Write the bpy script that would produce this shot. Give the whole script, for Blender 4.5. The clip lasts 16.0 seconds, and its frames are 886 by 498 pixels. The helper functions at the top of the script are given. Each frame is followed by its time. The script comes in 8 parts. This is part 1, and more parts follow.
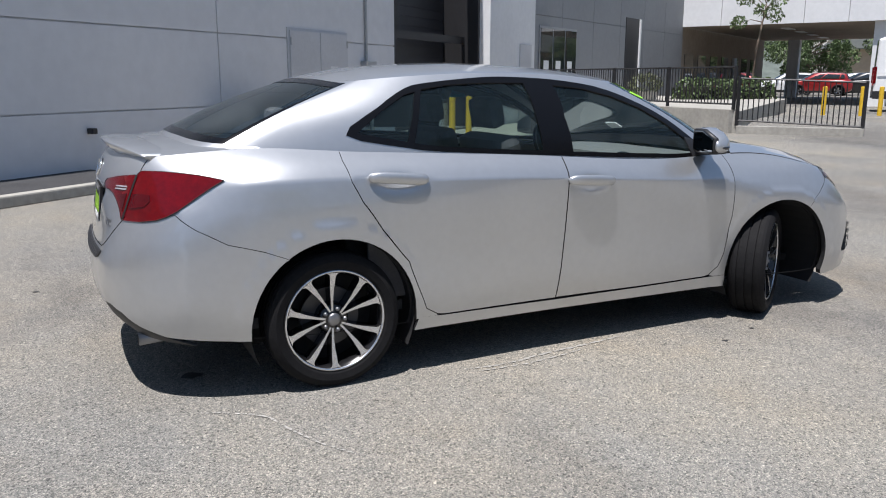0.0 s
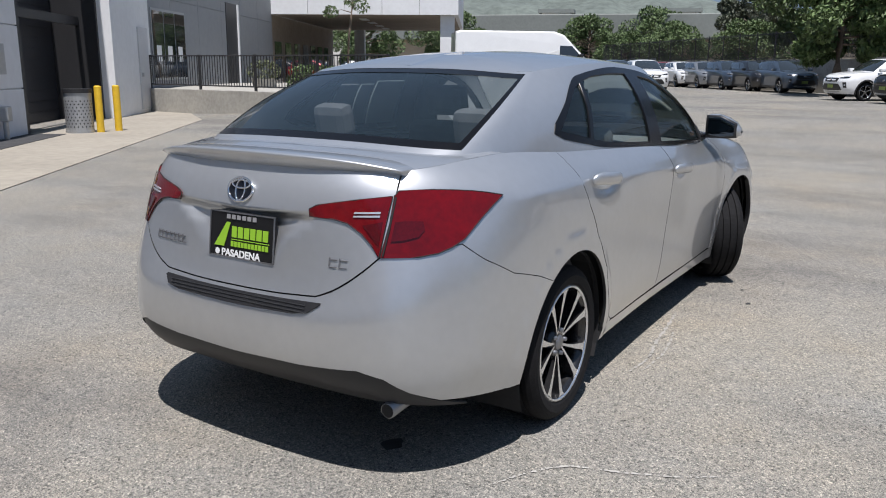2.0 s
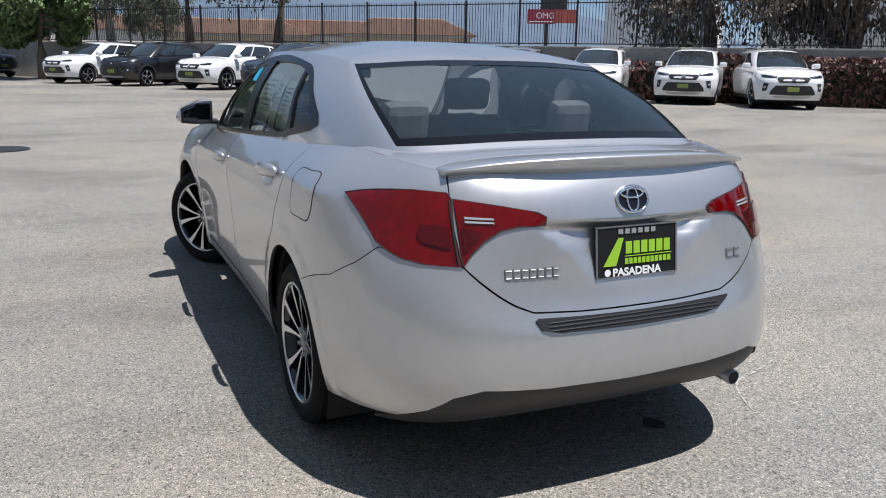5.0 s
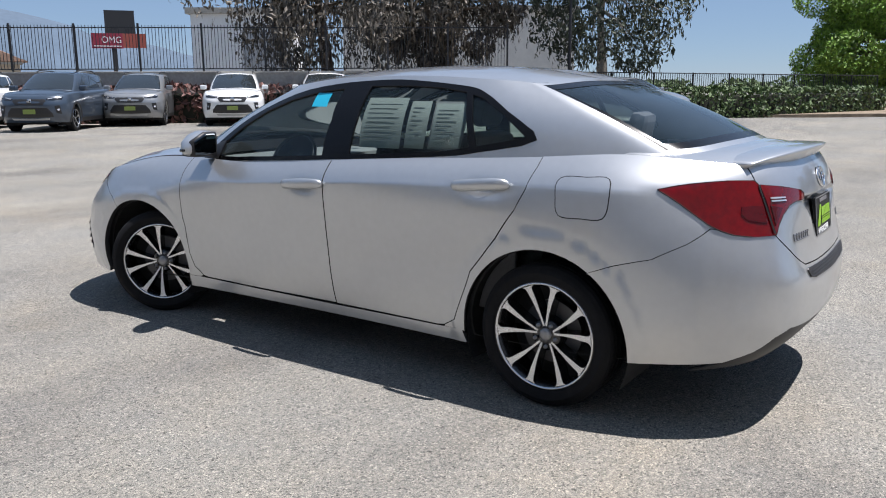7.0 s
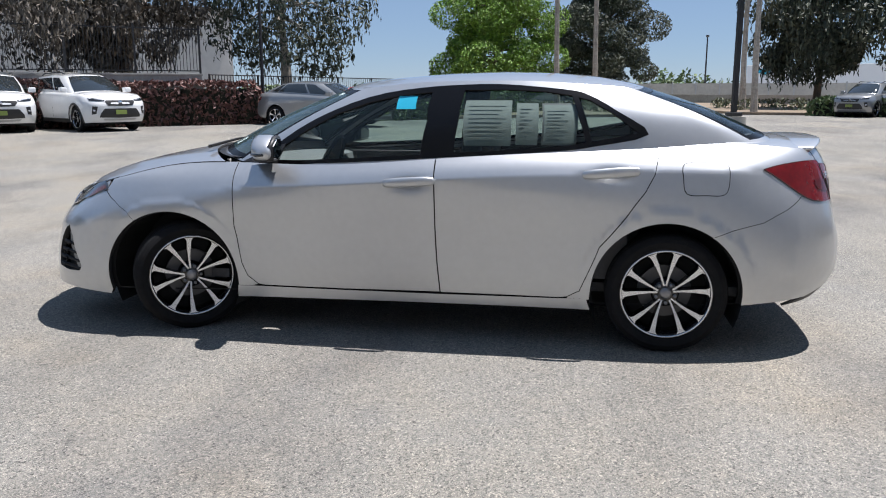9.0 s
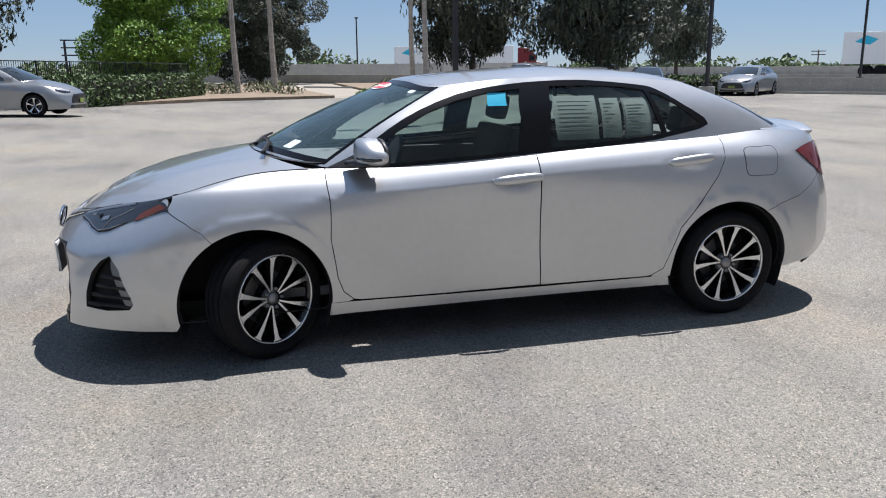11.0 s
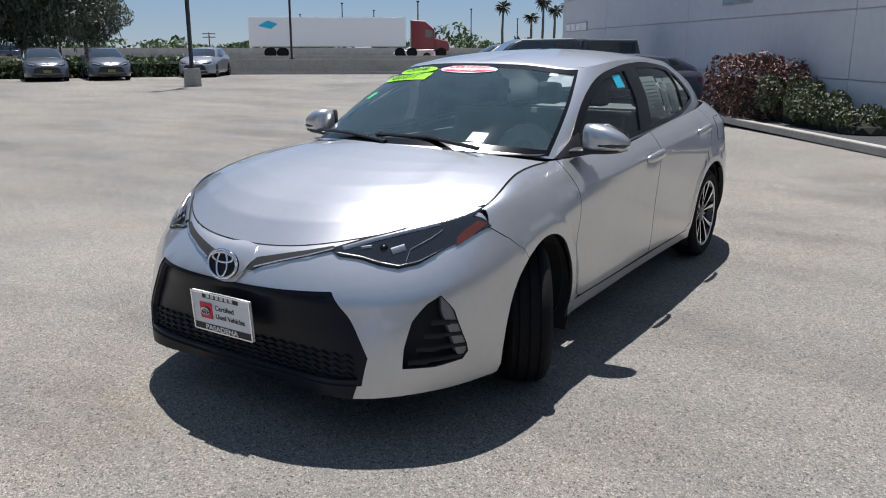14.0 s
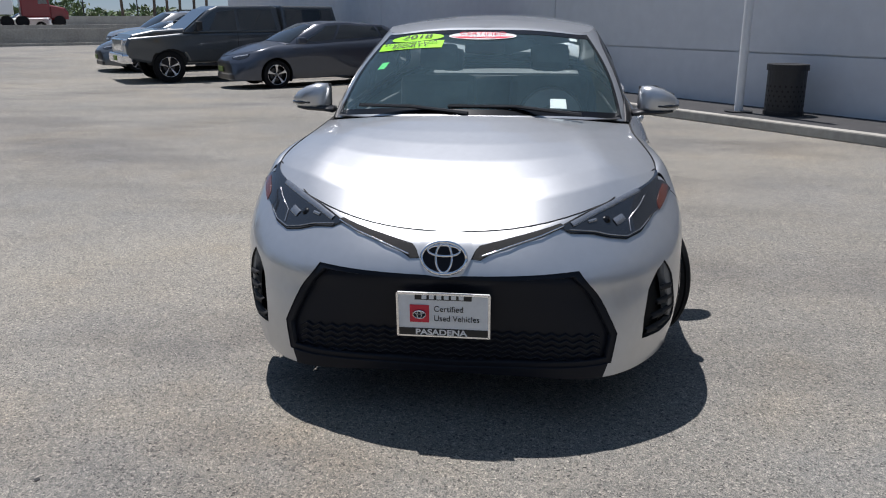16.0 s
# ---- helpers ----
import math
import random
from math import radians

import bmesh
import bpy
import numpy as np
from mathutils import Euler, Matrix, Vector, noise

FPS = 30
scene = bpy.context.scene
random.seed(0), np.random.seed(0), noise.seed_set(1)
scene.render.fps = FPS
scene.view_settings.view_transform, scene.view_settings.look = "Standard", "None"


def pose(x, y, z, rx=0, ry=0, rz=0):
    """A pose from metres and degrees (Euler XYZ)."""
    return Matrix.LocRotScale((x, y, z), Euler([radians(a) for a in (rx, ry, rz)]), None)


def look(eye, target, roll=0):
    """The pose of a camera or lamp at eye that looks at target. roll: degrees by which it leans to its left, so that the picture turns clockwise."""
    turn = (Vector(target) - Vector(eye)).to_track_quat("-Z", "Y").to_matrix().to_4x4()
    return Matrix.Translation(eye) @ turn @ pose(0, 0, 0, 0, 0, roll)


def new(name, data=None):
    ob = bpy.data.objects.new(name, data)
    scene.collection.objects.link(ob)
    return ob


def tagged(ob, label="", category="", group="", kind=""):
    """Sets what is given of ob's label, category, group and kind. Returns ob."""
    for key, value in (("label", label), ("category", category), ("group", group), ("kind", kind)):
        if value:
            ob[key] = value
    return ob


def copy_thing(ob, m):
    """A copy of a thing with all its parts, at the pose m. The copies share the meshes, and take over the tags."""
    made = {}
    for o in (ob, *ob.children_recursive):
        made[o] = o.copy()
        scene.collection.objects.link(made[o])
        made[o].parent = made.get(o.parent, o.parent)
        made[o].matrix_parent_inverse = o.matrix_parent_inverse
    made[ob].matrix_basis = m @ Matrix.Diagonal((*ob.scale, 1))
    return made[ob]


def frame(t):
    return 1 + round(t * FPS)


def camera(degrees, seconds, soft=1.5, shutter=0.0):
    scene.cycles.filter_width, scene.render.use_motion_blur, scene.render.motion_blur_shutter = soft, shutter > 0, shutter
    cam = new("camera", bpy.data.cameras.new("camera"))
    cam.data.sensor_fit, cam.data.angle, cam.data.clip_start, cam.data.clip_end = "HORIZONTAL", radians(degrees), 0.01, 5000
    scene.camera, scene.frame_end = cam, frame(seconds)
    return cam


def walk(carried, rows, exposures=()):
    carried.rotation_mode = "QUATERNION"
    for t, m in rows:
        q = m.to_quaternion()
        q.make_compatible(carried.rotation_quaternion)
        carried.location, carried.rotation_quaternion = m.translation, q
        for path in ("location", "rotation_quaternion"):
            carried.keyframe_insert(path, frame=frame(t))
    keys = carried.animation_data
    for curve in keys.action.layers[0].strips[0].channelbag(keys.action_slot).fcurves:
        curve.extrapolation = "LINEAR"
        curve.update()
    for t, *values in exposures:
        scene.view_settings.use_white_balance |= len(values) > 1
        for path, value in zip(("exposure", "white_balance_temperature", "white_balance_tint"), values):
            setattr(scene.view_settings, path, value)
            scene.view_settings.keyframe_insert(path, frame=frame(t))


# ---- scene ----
cam = camera(58.0, 16.0, soft=1.05)
PATH = [
    (0, (-2.452, -4.174, 1.388), (-1.585, -2.42, 0.97), 0.1),
    (0.5, (-3.017, -3.783, 1.402), (-1.944, -2.15, 0.974), 0.0),
    (1, (-3.469, -3.253, 1.387), (-2.194, -1.774, 0.953), 0.1),
    (1.5, (-3.908, -2.688, 1.388), (-2.428, -1.414, 0.953), 0.4),
    (2, (-4.186, -2.056, 1.393), (-2.534, -1.019, 0.948), 0.4),
    (2.5, (-4.467, -1.465, 1.389), (-2.669, -0.713, 0.941), 0.4),
    (3, (-4.631, -0.85, 1.373), (-2.73, -0.421, 0.923), 0.1),
    (3.2, (-4.674, -0.568, 1.392), (-2.753, -0.294, 0.91), 0.3),
    (5.3, (-4.051, 1.908, 1.385), (-2.357, 0.942, 0.942), 0.7),
    (5.5, (-3.917, 2.145, 1.355), (-2.283, 1.078, 0.92), 0.5),
    (6, (-3.613, 2.737, 1.362), (-2.138, 1.454, 0.939), 0.2),
    (6.5, (-3.278, 3.275, 1.354), (-1.969, 1.819, 0.944), -0.1),
    (7, (-2.89, 3.766, 1.363), (-1.759, 2.166, 0.964), -0.3),
    (7.5, (-2.44, 4.175, 1.36), (-1.493, 2.457, 0.971), -0.4),
    (8, (-1.977, 4.529, 1.371), (-1.225, 2.716, 0.987), -0.3),
    (8.5, (-1.447, 4.81, 1.365), (-0.908, 2.923, 0.979), -0.3),
    (9, (-0.878, 5.038, 1.369), (-0.551, 3.105, 0.977), -0.1),
    (9.2, (-0.646, 5.116, 1.407), (-0.405, 3.17, 1.01), -0.3),
    (11.3, (1.872, 4.733, 1.469), (1.234, 2.89, 1.025), -0.5),
    (11.5, (2.108, 4.615, 1.418), (1.385, 2.799, 0.993), -0.7),
    (12, (2.691, 4.266, 1.5), (1.762, 2.557, 1.032), -0.5),
    (12.5, (3.201, 3.827, 1.492), (2.069, 2.248, 1.015), -0.3),
    (13, (3.704, 3.38, 1.503), (2.384, 1.959, 1.016), -0.3),
    (13.5, (4.079, 2.857, 1.478), (2.592, 1.611, 0.992), -0.2),
    (14, (4.468, 2.354, 1.487), (2.841, 1.299, 0.996), 0.0),
    (14.5, (4.687, 1.867, 1.497), (2.962, 0.986, 0.999), -0.3),
    (15, (4.929, 1.333, 1.488), (3.111, 0.669, 0.985), -0.2),
    (15.5, (4.982, 0.807, 1.485), (3.103, 0.365, 0.962), -0.1),
    (16, (5.045, 0.32, 1.479), (3.141, 0.086, 0.915), -0.1),
]
walk(cam, [(t, look(eye, target, roll)) for t, eye, target, roll in PATH], [(0, 0.34), (1.5, 0.28), (3, 0.27), (6, 0.55), (8.5, 0.62), (12.5, 0.47), (14, 0.32), (16, 0.09)])


# world and sun
world = bpy.data.worlds.new("world")
scene.world = world
world.use_nodes = True
sky = world.node_tree.nodes.new("ShaderNodeTexSky")
sky.sky_type = "NISHITA"
sky.sun_disc = False
SUN_EL, SUN_AZ = 71.5, 214.5   # degrees; azimuth counted from +x towards +y
sky.sun_elevation = radians(SUN_EL)
sky.sun_rotation = radians(90 - SUN_AZ)
sky.dust_density, sky.air_density, sky.ozone_density = 0.0, 0.75, 4.0
tone = world.node_tree.nodes.new("ShaderNodeMix")
tone.data_type, tone.blend_type = "RGBA", "MULTIPLY"
tone.inputs["Factor"].default_value = 1.0
tone.inputs["B"].default_value = (0.94, 0.98, 1.08, 1)
world.node_tree.links.new(sky.outputs[0], tone.inputs["A"])
haze = world.node_tree.nodes.new("ShaderNodeMix")
haze.data_type = "RGBA"
haze.inputs["Factor"].default_value = 0.55
haze.inputs["B"].default_value = (3.35, 4.75, 7.0, 1)
world.node_tree.links.new(tone.outputs["Result"], haze.inputs["A"])
world.node_tree.links.new(haze.outputs["Result"], world.node_tree.nodes["Background"].inputs[0])
world.node_tree.nodes["Background"].inputs[1].default_value = 0.060
sun = new("sun", bpy.data.lights.new("sun", "SUN"))
sun.data.energy, sun.data.angle, sun.data.color = 5.0, radians(0.53), (1.0, 0.962, 0.962)
sun_to = Vector((math.cos(radians(SUN_EL)) * math.cos(radians(SUN_AZ)), math.cos(radians(SUN_EL)) * math.sin(radians(SUN_AZ)), math.sin(radians(SUN_EL))))
sun.matrix_world = look(sun_to * 60, (0, 0, 0))

# materials
def mat(name, color, rough=0.5, metal=0.0, coat=0.0, vary=0.0, scale=8.0, bump=0.0, bump_scale=60.0, spec=0.5, tint=None, random_value=0.0):
    """Principled material with noise at two scales in colour and relief; random_value varies whole objects."""
    m = bpy.data.materials.new(name)
    m.use_nodes = True
    nt = m.node_tree
    b = nt.nodes["Principled BSDF"]
    b.inputs["Base Color"].default_value = (*color, 1)
    b.inputs["Roughness"].default_value = rough
    b.inputs["Metallic"].default_value = metal
    b.inputs["Coat Weight"].default_value = coat
    b.inputs["Coat Roughness"].default_value = 0.03
    b.inputs["Specular IOR Level"].default_value = spec
    if vary or bump or random_value:
        tc = nt.nodes.new("ShaderNodeTexCoord")
        if vary or random_value:
            big, fine = nt.nodes.new("ShaderNodeTexNoise"), nt.nodes.new("ShaderNodeTexNoise")
            big.inputs["Scale"].default_value, fine.inputs["Scale"].default_value = scale, scale * 9
            big.inputs["Detail"].default_value = fine.inputs["Detail"].default_value = 4
            add = nt.nodes.new("ShaderNodeMath")
            add.operation = "ADD"
            for n, i in ((big, 0), (fine, 1)):
                nt.links.new(tc.outputs["Object"], n.inputs["Vector"])
                nt.links.new(n.outputs["Fac"], add.inputs[i])
            last = add.outputs[0]
            lo, hi = 0.7, 1.3
            if random_value:
                info = nt.nodes.new("ShaderNodeObjectInfo")
                mul = nt.nodes.new("ShaderNodeMath")
                mul.operation = "MULTIPLY_ADD"
                nt.links.new(info.outputs["Random"], mul.inputs[0])
                mul.inputs[1].default_value = random_value
                nt.links.new(last, mul.inputs[2])
                last = mul.outputs[0]
                hi += random_value
            ramp = nt.nodes.new("ShaderNodeMapRange")
            ramp.inputs["From Min"].default_value, ramp.inputs["From Max"].default_value = lo, hi
            nt.links.new(last, ramp.inputs["Value"])
            mix = nt.nodes.new("ShaderNodeMix")
            mix.data_type = "RGBA"
            mix.inputs["A"].default_value = (*[c * (1 - vary) for c in color], 1)
            mix.inputs["B"].default_value = (*[min(1, c * (1 + vary)) for c in (tint or color)], 1)
            nt.links.new(ramp.outputs[0], mix.inputs["Factor"])
            nt.links.new(mix.outputs["Result"], b.inputs["Base Color"])
        if bump:
            n, bp = nt.nodes.new("ShaderNodeTexNoise"), nt.nodes.new("ShaderNodeBump")
            n.inputs["Scale"].default_value, n.inputs["Detail"].default_value = bump_scale, 5
            bp.inputs["Strength"].default_value, bp.inputs["Distance"].default_value = bump, 0.01
            nt.links.new(tc.outputs["Object"], n.inputs["Vector"])
            nt.links.new(n.outputs["Fac"], bp.inputs["Height"])
            nt.links.new(bp.outputs[0], b.inputs["Normal"])
    return m


def glass(name, tint, gloss=0.03, ior=1.52, sheen=0.0):
    """Thin tinted pane: lets tinted light straight through and mirrors by Fresnel; the last argument is the share of a
    painted sky sheen.
    """
    m = bpy.data.materials.new(name)
    m.use_nodes = True
    nt = m.node_tree
    nt.nodes.remove(nt.nodes["Principled BSDF"])
    t, g, f, mix = (nt.nodes.new("ShaderNode" + k) for k in ("BsdfTransparent", "BsdfGlossy", "Fresnel", "MixShader"))
    t.inputs["Color"].default_value = (*tint, 1)
    g.inputs["Roughness"].default_value = gloss
    f.inputs["IOR"].default_value = ior
    nt.links.new(f.outputs[0], mix.inputs[0])
    nt.links.new(t.outputs[0], mix.inputs[1])
    nt.links.new(g.outputs[0], mix.inputs[2])
    last = mix
    if sheen:
        d, film, n, r = (nt.nodes.new("ShaderNode" + k) for k in ("BsdfDiffuse", "MixShader", "TexNoise", "MapRange"))
        # teal diffuse film painted over the pane in place of the sky's reflection
        d.inputs["Color"].default_value = (0.30, 0.52, 0.58, 1)
        n.inputs["Scale"].default_value, n.inputs["Detail"].default_value = 5, 6
        r.inputs["From Min"].default_value, r.inputs["From Max"].default_value = 0.3, 0.7
        r.inputs["To Min"].default_value, r.inputs["To Max"].default_value = sheen * 0.75, sheen * 1.25
        tc = nt.nodes.new("ShaderNodeTexCoord")
        nt.links.new(tc.outputs["Object"], n.inputs["Vector"])
        nt.links.new(n.outputs["Fac"], r.inputs["Value"])
        nt.links.new(r.outputs[0], film.inputs[0])
        nt.links.new(mix.outputs[0], film.inputs[1])
        nt.links.new(d.outputs[0], film.inputs[2])
        last = film
    nt.links.new(last.outputs[0], nt.nodes["Material Output"].inputs[0])
    return m


M = {}
M["silver"] = mat("silver_paint", (0.555, 0.567, 0.582), 0.35, 0.76, 1.0, vary=0.03, scale=3)
M["liner"] = mat("black_liner", (0.012, 0.012, 0.013), 0.8)
M["black"] = mat("black_plastic", (0.02, 0.02, 0.022), 0.45, vary=0.15, scale=20)
M["gloss_black"] = mat("gloss_black", (0.005, 0.005, 0.006), 0.22, spec=0.28)
M["valance"] = mat("grey_valance", (0.022, 0.022, 0.024), 0.5, vary=0.1, scale=20)
M["chrome"] = mat("chrome", (0.85, 0.86, 0.88), 0.08, 1.0)
M["alloy"] = mat("machined_alloy", (0.72, 0.73, 0.75), 0.25, 0.9, 0.5)
M["rim_dark"] = mat("rim_black", (0.012, 0.012, 0.013), 0.25, coat=0.6)
M["rubber"] = mat("tyre_rubber", (0.010, 0.010, 0.011), 0.8, spec=0.2, vary=0.25, scale=30, bump=0.2, bump_scale=150)
M["steel"] = mat("brake_steel", (0.3, 0.3, 0.31), 0.4, 0.9)
M["disc"] = mat("brake_disc", (0.10, 0.10, 0.105), 0.45, 0.8)
M["red_lens"] = mat("red_lens", (0.115, 0.0004, 0.0018), 0.08, coat=0.6, spec=0.3, vary=0.25, scale=5)
M["red_dark"] = mat("dark_red_lens", (0.065, 0.0008, 0.0025), 0.08, coat=0.6, spec=0.3, vary=0.3, scale=12)
M["lamp_silver"] = mat("lamp_silver", (0.30, 0.31, 0.33), 0.2, 0.7, 1.0, vary=0.2, scale=40)
M["clear"] = mat("silver_reflector", (0.75, 0.75, 0.78), 0.15, 0.6, 1.0)
M["amber"] = mat("amber_reflector", (0.11, 0.022, 0.006), 0.15, coat=1.0)
M["lamp_dark"] = mat("dark_lamp_housing", (0.016, 0.018, 0.022), 0.10, coat=1.0, spec=0.5)
M["glass_side"] = glass("side_glass", (0.58, 0.69, 0.67), sheen=0.012)
M["glass_ws"] = glass("windscreen_glass", (0.80, 0.92, 0.92), ior=1.8, sheen=0.07)
M["glass_rear"] = glass("rear_glass", (0.70, 0.79, 0.82), ior=1.9, sheen=0.015)
M["seat"] = mat("seat_cloth", (0.095, 0.095, 0.10), 0.85, vary=0.2, scale=15)
M["dash"] = mat("dashboard", (0.17, 0.175, 0.18), 0.6, vary=0.1, scale=15)
M["grille_black"] = mat("blue_black_grille", (0.008, 0.010, 0.016), 0.35, spec=0.22)
M["plate_black"] = mat("plate_black", (0.010, 0.010, 0.011), 0.5, spec=0.25)
M["door_trim"] = mat("door_trim", (0.10, 0.10, 0.105), 0.7, vary=0.1, scale=10)
M["pad"] = mat("plate_recess", (0.20, 0.205, 0.21), 0.5, 0.5, vary=0.05)
# mirror tint darkened to imitate dark surroundings reflected in it
M["mirror"] = mat("mirror", (0.12, 0.135, 0.145), 0.02, 1.0)
M["white"] = mat("white_paper", (0.75, 0.76, 0.76), 0.6, vary=0.04, scale=10)
M["window_paper"] = mat("dull_paper", (0.34, 0.37, 0.36), 0.7, vary=0.05, scale=8)
M["lime"] = mat("lime_sticker", (0.35, 0.85, 0.02), 0.35)
M["plate_lime"] = mat("plate_lime", (0.27, 0.50, 0.03), 0.5)
M["red"] = mat("red_print", (0.65, 0.02, 0.05), 0.4)
M["sky_blue"] = mat("blue_sticker", (0.02, 0.42, 0.62), 0.4)
M["print"] = mat("black_print", (0.015, 0.015, 0.015), 0.5)
M["faint_print"] = mat("faint_print", (0.20, 0.22, 0.22), 0.7)
M["grey_print"] = mat("grey_print", (0.25, 0.25, 0.26), 0.6)

# surface tools
def part(name, bm, material, parent=None, label="", smooth=False):
    """Links a bmesh as one mesh object under a thing or a part."""
    me = bpy.data.meshes.new(name)
    bm.to_mesh(me)
    bm.free()
    if material:
        me.materials.append(material)
    if smooth:
        for p in me.polygons:
            p.use_smooth = True
    ob = new(name, me)
    if parent:
        ob.parent = parent
    if label:
        ob["label"] = label
    return ob


def thing(name, label, category, group="", kind="", at=None):
    ob = new(name)
    ob.empty_display_size = 0.2
    if at is not None:
        ob.matrix_world = at
    return tagged(ob, label, category, group, kind)


def add_box(bm, x0, x1, y0, y1, z0, z1, bevel=0.0, m=None):
    r = bmesh.ops.create_cube(bm, size=1, matrix=(m or Matrix()) @ Matrix.Translation(((x0 + x1) / 2, (y0 + y1) / 2, (z0 + z1) / 2)) @ Matrix.Diagonal((x1 - x0, y1 - y0, z1 - z0, 1)))
    if bevel:
        es = list({e for v in r["verts"] for e in v.link_edges})
        bmesh.ops.bevel(bm, geom=es, offset=bevel, segments=2, affect="EDGES", profile=0.6)
    return bm


def box(x0, x1, y0, y1, z0, z1, bevel=0.0, m=None):
    return add_box(bmesh.new(), x0, x1, y0, y1, z0, z1, bevel, m)


def cyl(r0, r1, h, m=None, seg=16, bm=None, caps=True):
    """A cone or cylinder that stands on z = 0."""
    bm = bm or bmesh.new()
    bmesh.ops.create_cone(bm, segments=seg, radius1=r0, radius2=r1, depth=h, cap_ends=caps, matrix=(m or Matrix()) @ Matrix.Translation((0, 0, h / 2)))
    return bm


def lathe(profile, seg=48, m=None, bm=None):
    """Turns (radius, y) pairs round the y axis."""
    bm = bm or bmesh.new()
    m = m or Matrix()
    rings = []
    for r, y in profile:
        rings.append([bm.verts.new(m @ Vector((r * math.cos(2 * math.pi * k / seg), y, r * math.sin(2 * math.pi * k / seg)))) for k in range(seg)])
    for a, b in zip(rings, rings[1:]):
        for k in range(seg):
            bm.faces.new((a[k], a[(k + 1) % seg], b[(k + 1) % seg], b[k]))
    return bm


def tube(points, radius, seg=8, bm=None):
    """A round bar along points."""
    bm = bm or bmesh.new()
    pts = [Vector(p) for p in points]
    rings = []
    for i, p in enumerate(pts):
        d = (pts[min(i + 1, len(pts) - 1)] - pts[max(i - 1, 0)]).normalized()
        q = d.to_track_quat("Z", "Y")
        r = radius[i] if isinstance(radius, (list, tuple)) else radius
        rings.append([bm.verts.new(p + q @ Vector((r * math.cos(2 * math.pi * k / seg), r * math.sin(2 * math.pi * k / seg), 0))) for k in range(seg)])
    for a, b in zip(rings, rings[1:]):
        for k in range(seg):
            bm.faces.new((a[k], a[(k + 1) % seg], b[(k + 1) % seg], b[k]))
    bm.faces.new(rings[0][::-1])
    bm.faces.new(rings[-1])
    return bm


def prism(outline, depth, m=None, bm=None, bevel=0.0):
    """A flat outline in x, z, thickened along +y by depth."""
    bm = bm or bmesh.new()
    m = m or Matrix()
    a = [bm.verts.new(m @ Vector((x, 0, z))) for x, z in outline]
    b = [bm.verts.new(m @ Vector((x, depth, z))) for x, z in outline]
    n = len(a)
    fs = [bm.faces.new(a), bm.faces.new(b[::-1])]
    fs += [bm.faces.new((a[i], b[i], b[(i + 1) % n], a[(i + 1) % n])) for i in range(n)]
    bmesh.ops.recalc_face_normals(bm, faces=fs)
    if bevel:
        bmesh.ops.bevel(bm, geom=list({e for f in fs[:2] for e in f.edges}), offset=bevel, segments=2, affect="EDGES")
    return bm


def blend(x, a, b):
    t = np.clip((np.asarray(x, float) - a) / (b - a), 0, 1)
    return t * t * (3 - 2 * t)


